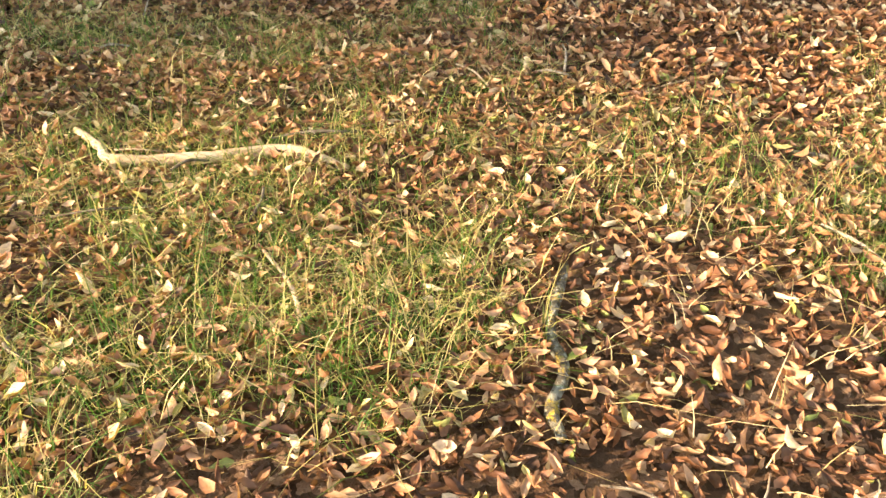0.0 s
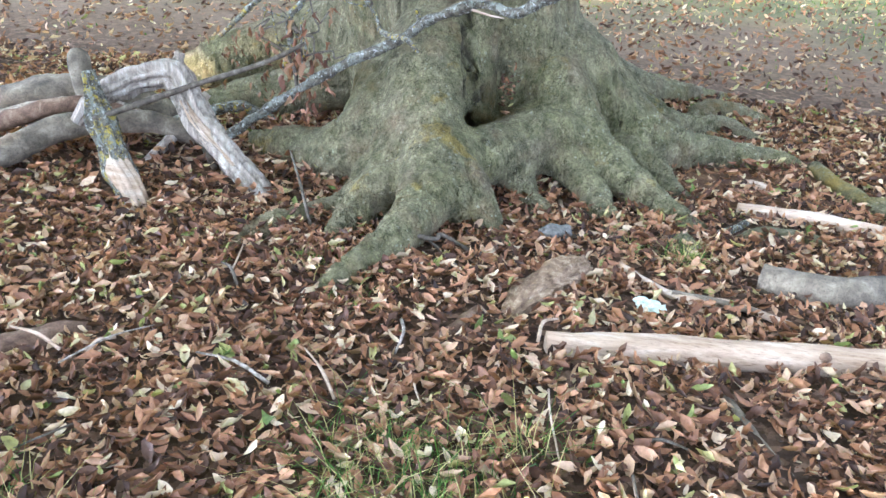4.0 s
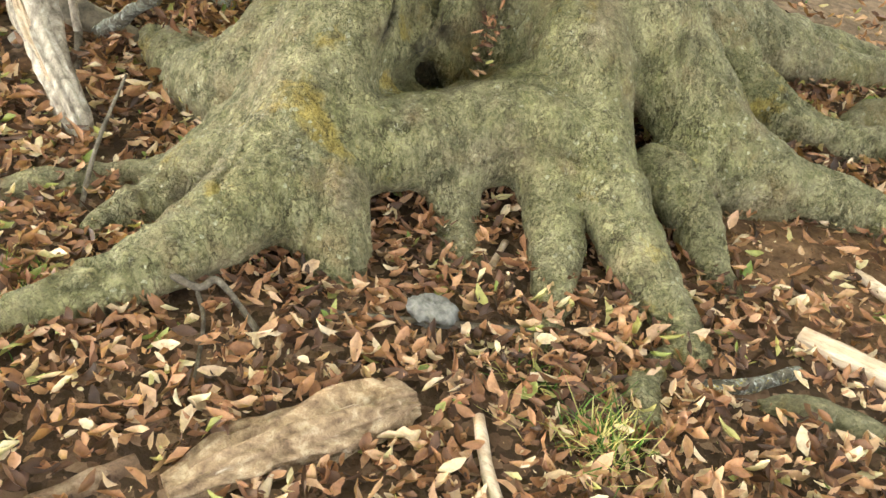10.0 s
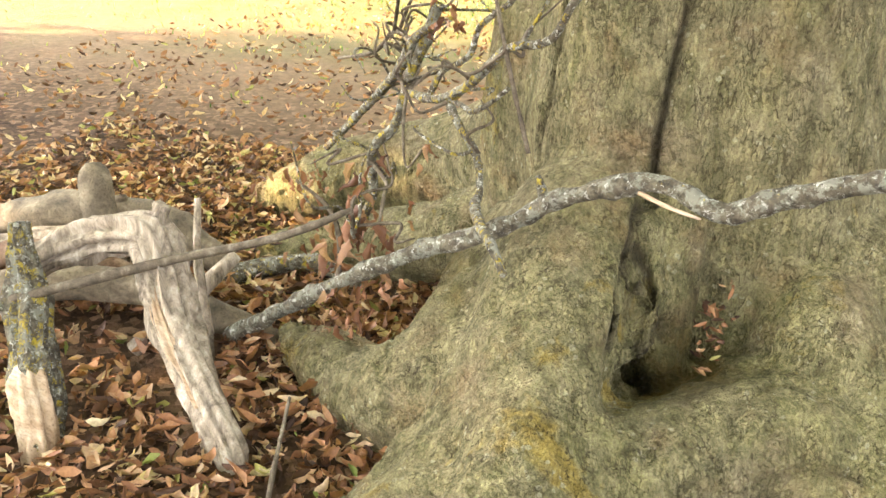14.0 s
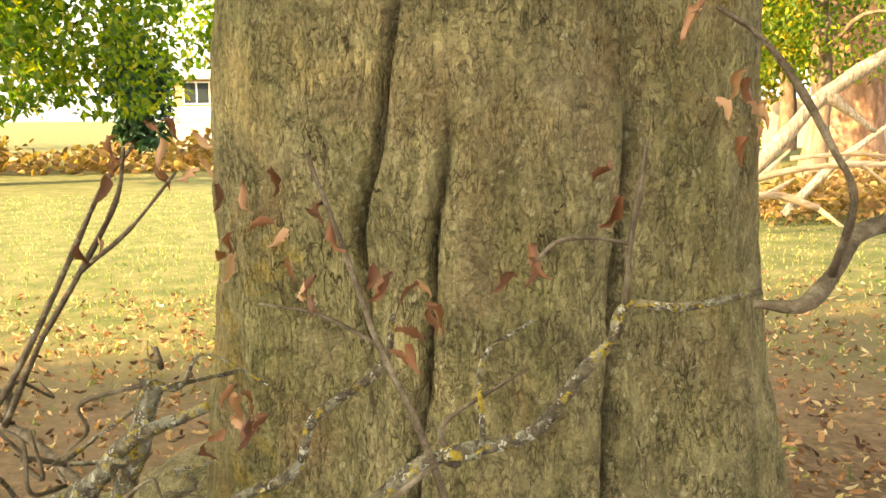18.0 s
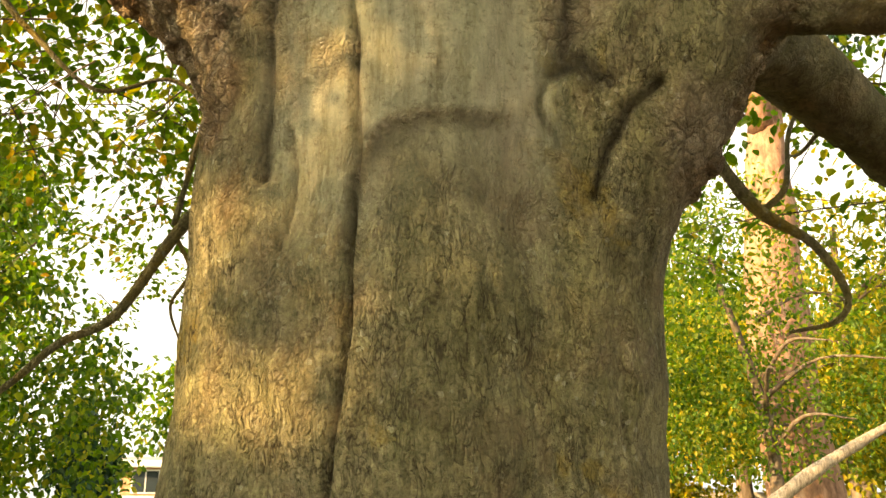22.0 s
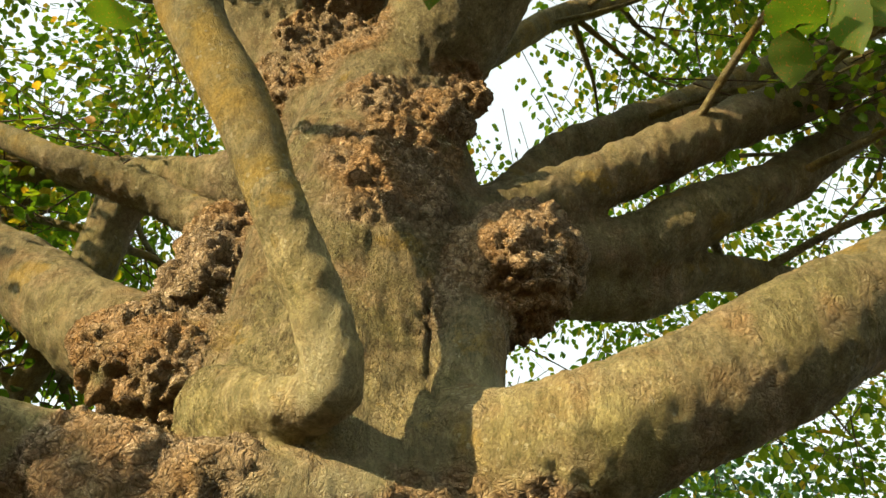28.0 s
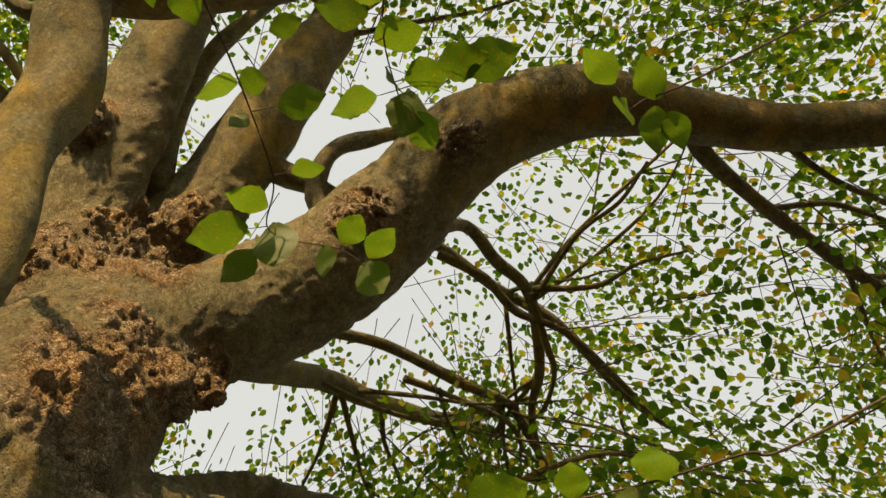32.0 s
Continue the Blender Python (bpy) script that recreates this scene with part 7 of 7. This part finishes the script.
park_tree("oak_tree", "spreading park tree with sunlit green leaves down to the grass", (-8.4, 20.0, -0.1), 0.42, 12.5, (5.6, 4.6, 6.2), 26000, 0.19, OAK_GREEN, 1, floor=1.6)
park_tree("oak_tree", "leafy green tree behind the lawn", (-14.5, 26.0, -0.1), 0.45, 14.0, (7.0, 6.0, 7.0), 16000, 0.26, OAK_GREEN, 2)
park_tree("weeping_tree", "drooping blue-green weeping tree beside the house", (-7.3, 34.0, -0.1), 0.2, 6.0, (1.6, 2.0, 3.0), 6000, 0.28, BLUE_GREEN, 3, floor=0.2)
park_tree("pine_tree", "tall tree with reddish ridged trunk", (12.4, 17.4, -0.1), 0.95, 19.0, (4.0, 4.0, 3.5), 3000, 0.25, BLUE_GREEN, 4, PINE_BARK, 0.6)
park_tree("maple_tree", "golden-yellow autumn tree beyond the lawn", (12.5, 25.0, -0.1), 0.3, 11.0, (4.6, 4.0, 5.4), 22000, 0.19, OAK_GOLD, 5, floor=0.6)
park_tree("oak_tree", "slender green tree with yellowing autumn leaves", (9.6, 14.0, -0.1), 0.16, 8.5, (3.6, 3.0, 3.8), 16000, 0.11, OAK_GREEN, 6, low=0.3, floor=2.2)
park_tree("maple_tree", "yellow-green autumn tree across the lawn", (17.5, 22.0, -0.1), 0.35, 13.0, (5.5, 5.0, 6.0), 20000, 0.21, OAK_GOLD, 7)
park_tree("oak_tree", "dense dark green tree across the lawn", (20.0, 33.0, -0.1), 0.4, 14.0, (7.0, 6.0, 6.8), 14000, 0.32, OAK_GREEN, 8)
park_tree("oak_tree", "green tree near the boundary wall", (11.5, 40.0, -0.1), 0.4, 12.0, (6.0, 5.0, 6.0), 10000, 0.34, OAK_GREEN, 9, floor=0.5)
park_tree("oak_tree", "large green tree far across the park", (0.5, 60.0, -0.1), 0.5, 13.0, (9.0, 6.0, 6.5), 9000, 0.5, OAK_GREEN, 10, floor=0.5)
park_tree("oak_tree", "large green tree far across the park", (-22.0, 48.0, -0.1), 0.5, 15.0, (10.0, 6.0, 7.5), 9000, 0.5, OAK_GREEN, 11, floor=0.5)
park_tree("oak_tree", "large green tree far across the park", (34.0, 40.0, -0.1), 0.5, 16.0, (10.0, 7.0, 8.0), 10000, 0.45, OAK_GREEN, 12, floor=0.5)
# unseen tree added to shade the trunk; its gaps let chosen sun patches through
SHADE_TREE_AT = np.array((-15.2, -7.0, 0.1))
park_tree("shade_tree", "unseen leafy tree added to shade the old beech", tuple(SHADE_TREE_AT), 0.4, 8.3, (5.0, 5.0, 3.7), 17000, 0.22, OAK_GREEN, 13, floor=1.2, gaps=[((-0.76, -0.85, 2.06), 0.03), ((-0.71, -0.85, 1.87), 0.05), ((-1.65, -0.45, 0.16), 0.12)])

# bracken and fallen branches at the lawn's edge
rng = np.random.default_rng(31)


def bracken_bed(label, n, box, rng, size=0.28):
    p = rng.uniform((box[0], box[2], 0.0), (box[1], box[3], box[4]), (n, 3))
    keep = p[:, 2] < box[4] * (0.55 + 0.45 * vnoise(p * (1, 1, 0), 0.8, 3))
    p = p[keep] - (0, 0, 0.08)
    m = len(p)
    rot = turns(rng.uniform(0, 6.283, m), rng.normal(0.2, 0.6, m), rng.normal(0, 0.7, m))
    v, f = scatter(CLUMP, p, rot, rng.uniform(0.6, 1.3, m) * size, rng)
    ob = part("bracken", mesh_from("bracken", v, f), BRACKEN)
    return tagged(ob, label, "bracken", kind="stuff")


bracken_bed("orange-brown dry bracken under the park trees", 7000, (-22, 3, 23.5, 27, 1.1), rng)
bracken_bed("rusty dry leaves caught in fallen branches", 5000, (5.6, 10.5, 8.6, 11.5, 0.9), rng, 0.12)
for k, (label, rows, m) in enumerate((
    ("long pale fallen limb propped on brushwood", [(4.2, 7.6, 0.3, 0.07), (4.9, 7.5, 0.95, 0.085), (5.47, 7.29, 1.65, 0.08), (6.3, 7.1, 2.2, 0.06), (7.6, 6.9, 2.9, 0.03)], GREY_WOOD),
    ("bare fallen branch in the brushwood", [(4.0, 8.0, 0.1, 0.05), (5.2, 8.2, 0.6, 0.045), (6.6, 8.2, 0.75, 0.035), (8.2, 8.4, 0.6, 0.02)], PALE_WOOD),
    ("pale forked branch lying on dry leaves", [(4.6, 8.6, 0.05, 0.06), (5.4, 8.4, 0.35, 0.05), (6.2, 8.5, 0.15, 0.04)], PALE_WOOD),
    ("bleached branch in the brushwood", [(6.0, 9.0, 0.0, 0.06), (6.6, 8.8, 0.7, 0.05), (7.4, 8.7, 1.3, 0.03)], GREY_WOOD),
    ("thin bare branch arching over", [(5.0, 7.2, 0.9, 0.025), (5.8, 7.0, 0.95, 0.02), (6.8, 6.9, 0.8, 0.012)], PALE_WOOD),
)):
    fallen_wood("fallen_branch", label, "branch", rows, m, [("side_twig", [rows[1], tuple(np.array(rows[1]) + (0.5, 0.2, 0.5 - k * 0.15, -rows[1][3] * 0.7))], m), ("side_twig", [rows[2], tuple(np.array(rows[2]) + (0.6, -0.1, -0.45, -rows[2][3] * 0.7))], m)], sides=8, freq=3)

# the house behind the trees, and a boundary wall
RENDER_WHITE, TIMBER, GLASS = plain("white_render", (0.72, 0.70, 0.66), 0.8, 3, 0.06, 0.1), plain("timber_cladding", (0.42, 0.24, 0.12), 0.7, 5, 0.2, 0.2), plain("window_glass", (0.03, 0.04, 0.045), 0.08, 2, 0.1, 0.0)
ROOF, BRICK_WALL = plain("grey_roof", (0.30, 0.29, 0.28), 0.8, 4, 0.15, 0.3), plain("old_wall", (0.42, 0.36, 0.30), 0.9, 3, 0.3, 0.5)
house = thing("house", "low modern house with white walls, timber cladding and a flat roof", "house", at=(-7.2, 46.0, -0.1))
part("wall", box_mesh("wall", 0, 9, 0, 6, 0, 1.6, 0.02), BRICK_WALL, house)
part("wall", box_mesh("wall", 0, 9, 0.02, 6, 1.6, 2.2, 0.02), RENDER_WHITE, house)
part("wall", box_mesh("wall", 0, 9, 0.04, 6, 2.2, 3.6, 0.02), TIMBER, house)
part("roof", box_mesh("roof", -0.4, 9.4, -0.6, 6.4, 3.6, 3.95, 0.03), RENDER_WHITE, house)
part("roof_cap", box_mesh("roof_cap", -0.2, 9.2, -0.4, 6.2, 3.95, 4.1, 0.02), ROOF, house)
for k in range(3):
    win = part("window", box_mesh("window", 0.5 + 2.9 * k, 1.9 + 2.9 * k, -0.02, 0.1, 2.3, 3.5, 0.01), RENDER_WHITE, house, "window with white frame")
    part("pane", box_mesh("pane", 0.58 + 2.9 * k, 1.16 + 2.9 * k, -0.035, 0.0, 2.38, 3.42), GLASS, win)
    part("pane", box_mesh("pane", 1.24 + 2.9 * k, 1.82 + 2.9 * k, -0.035, 0.0, 2.38, 3.42), GLASS, win)
wall = part("boundary_wall", box_mesh("boundary_wall", 9, 30, 36, 36.3, -0.3, 2.2, 0.03), BRICK_WALL)
tagged(wall, "pale old boundary wall beyond the lawn", "wall", kind="structure")
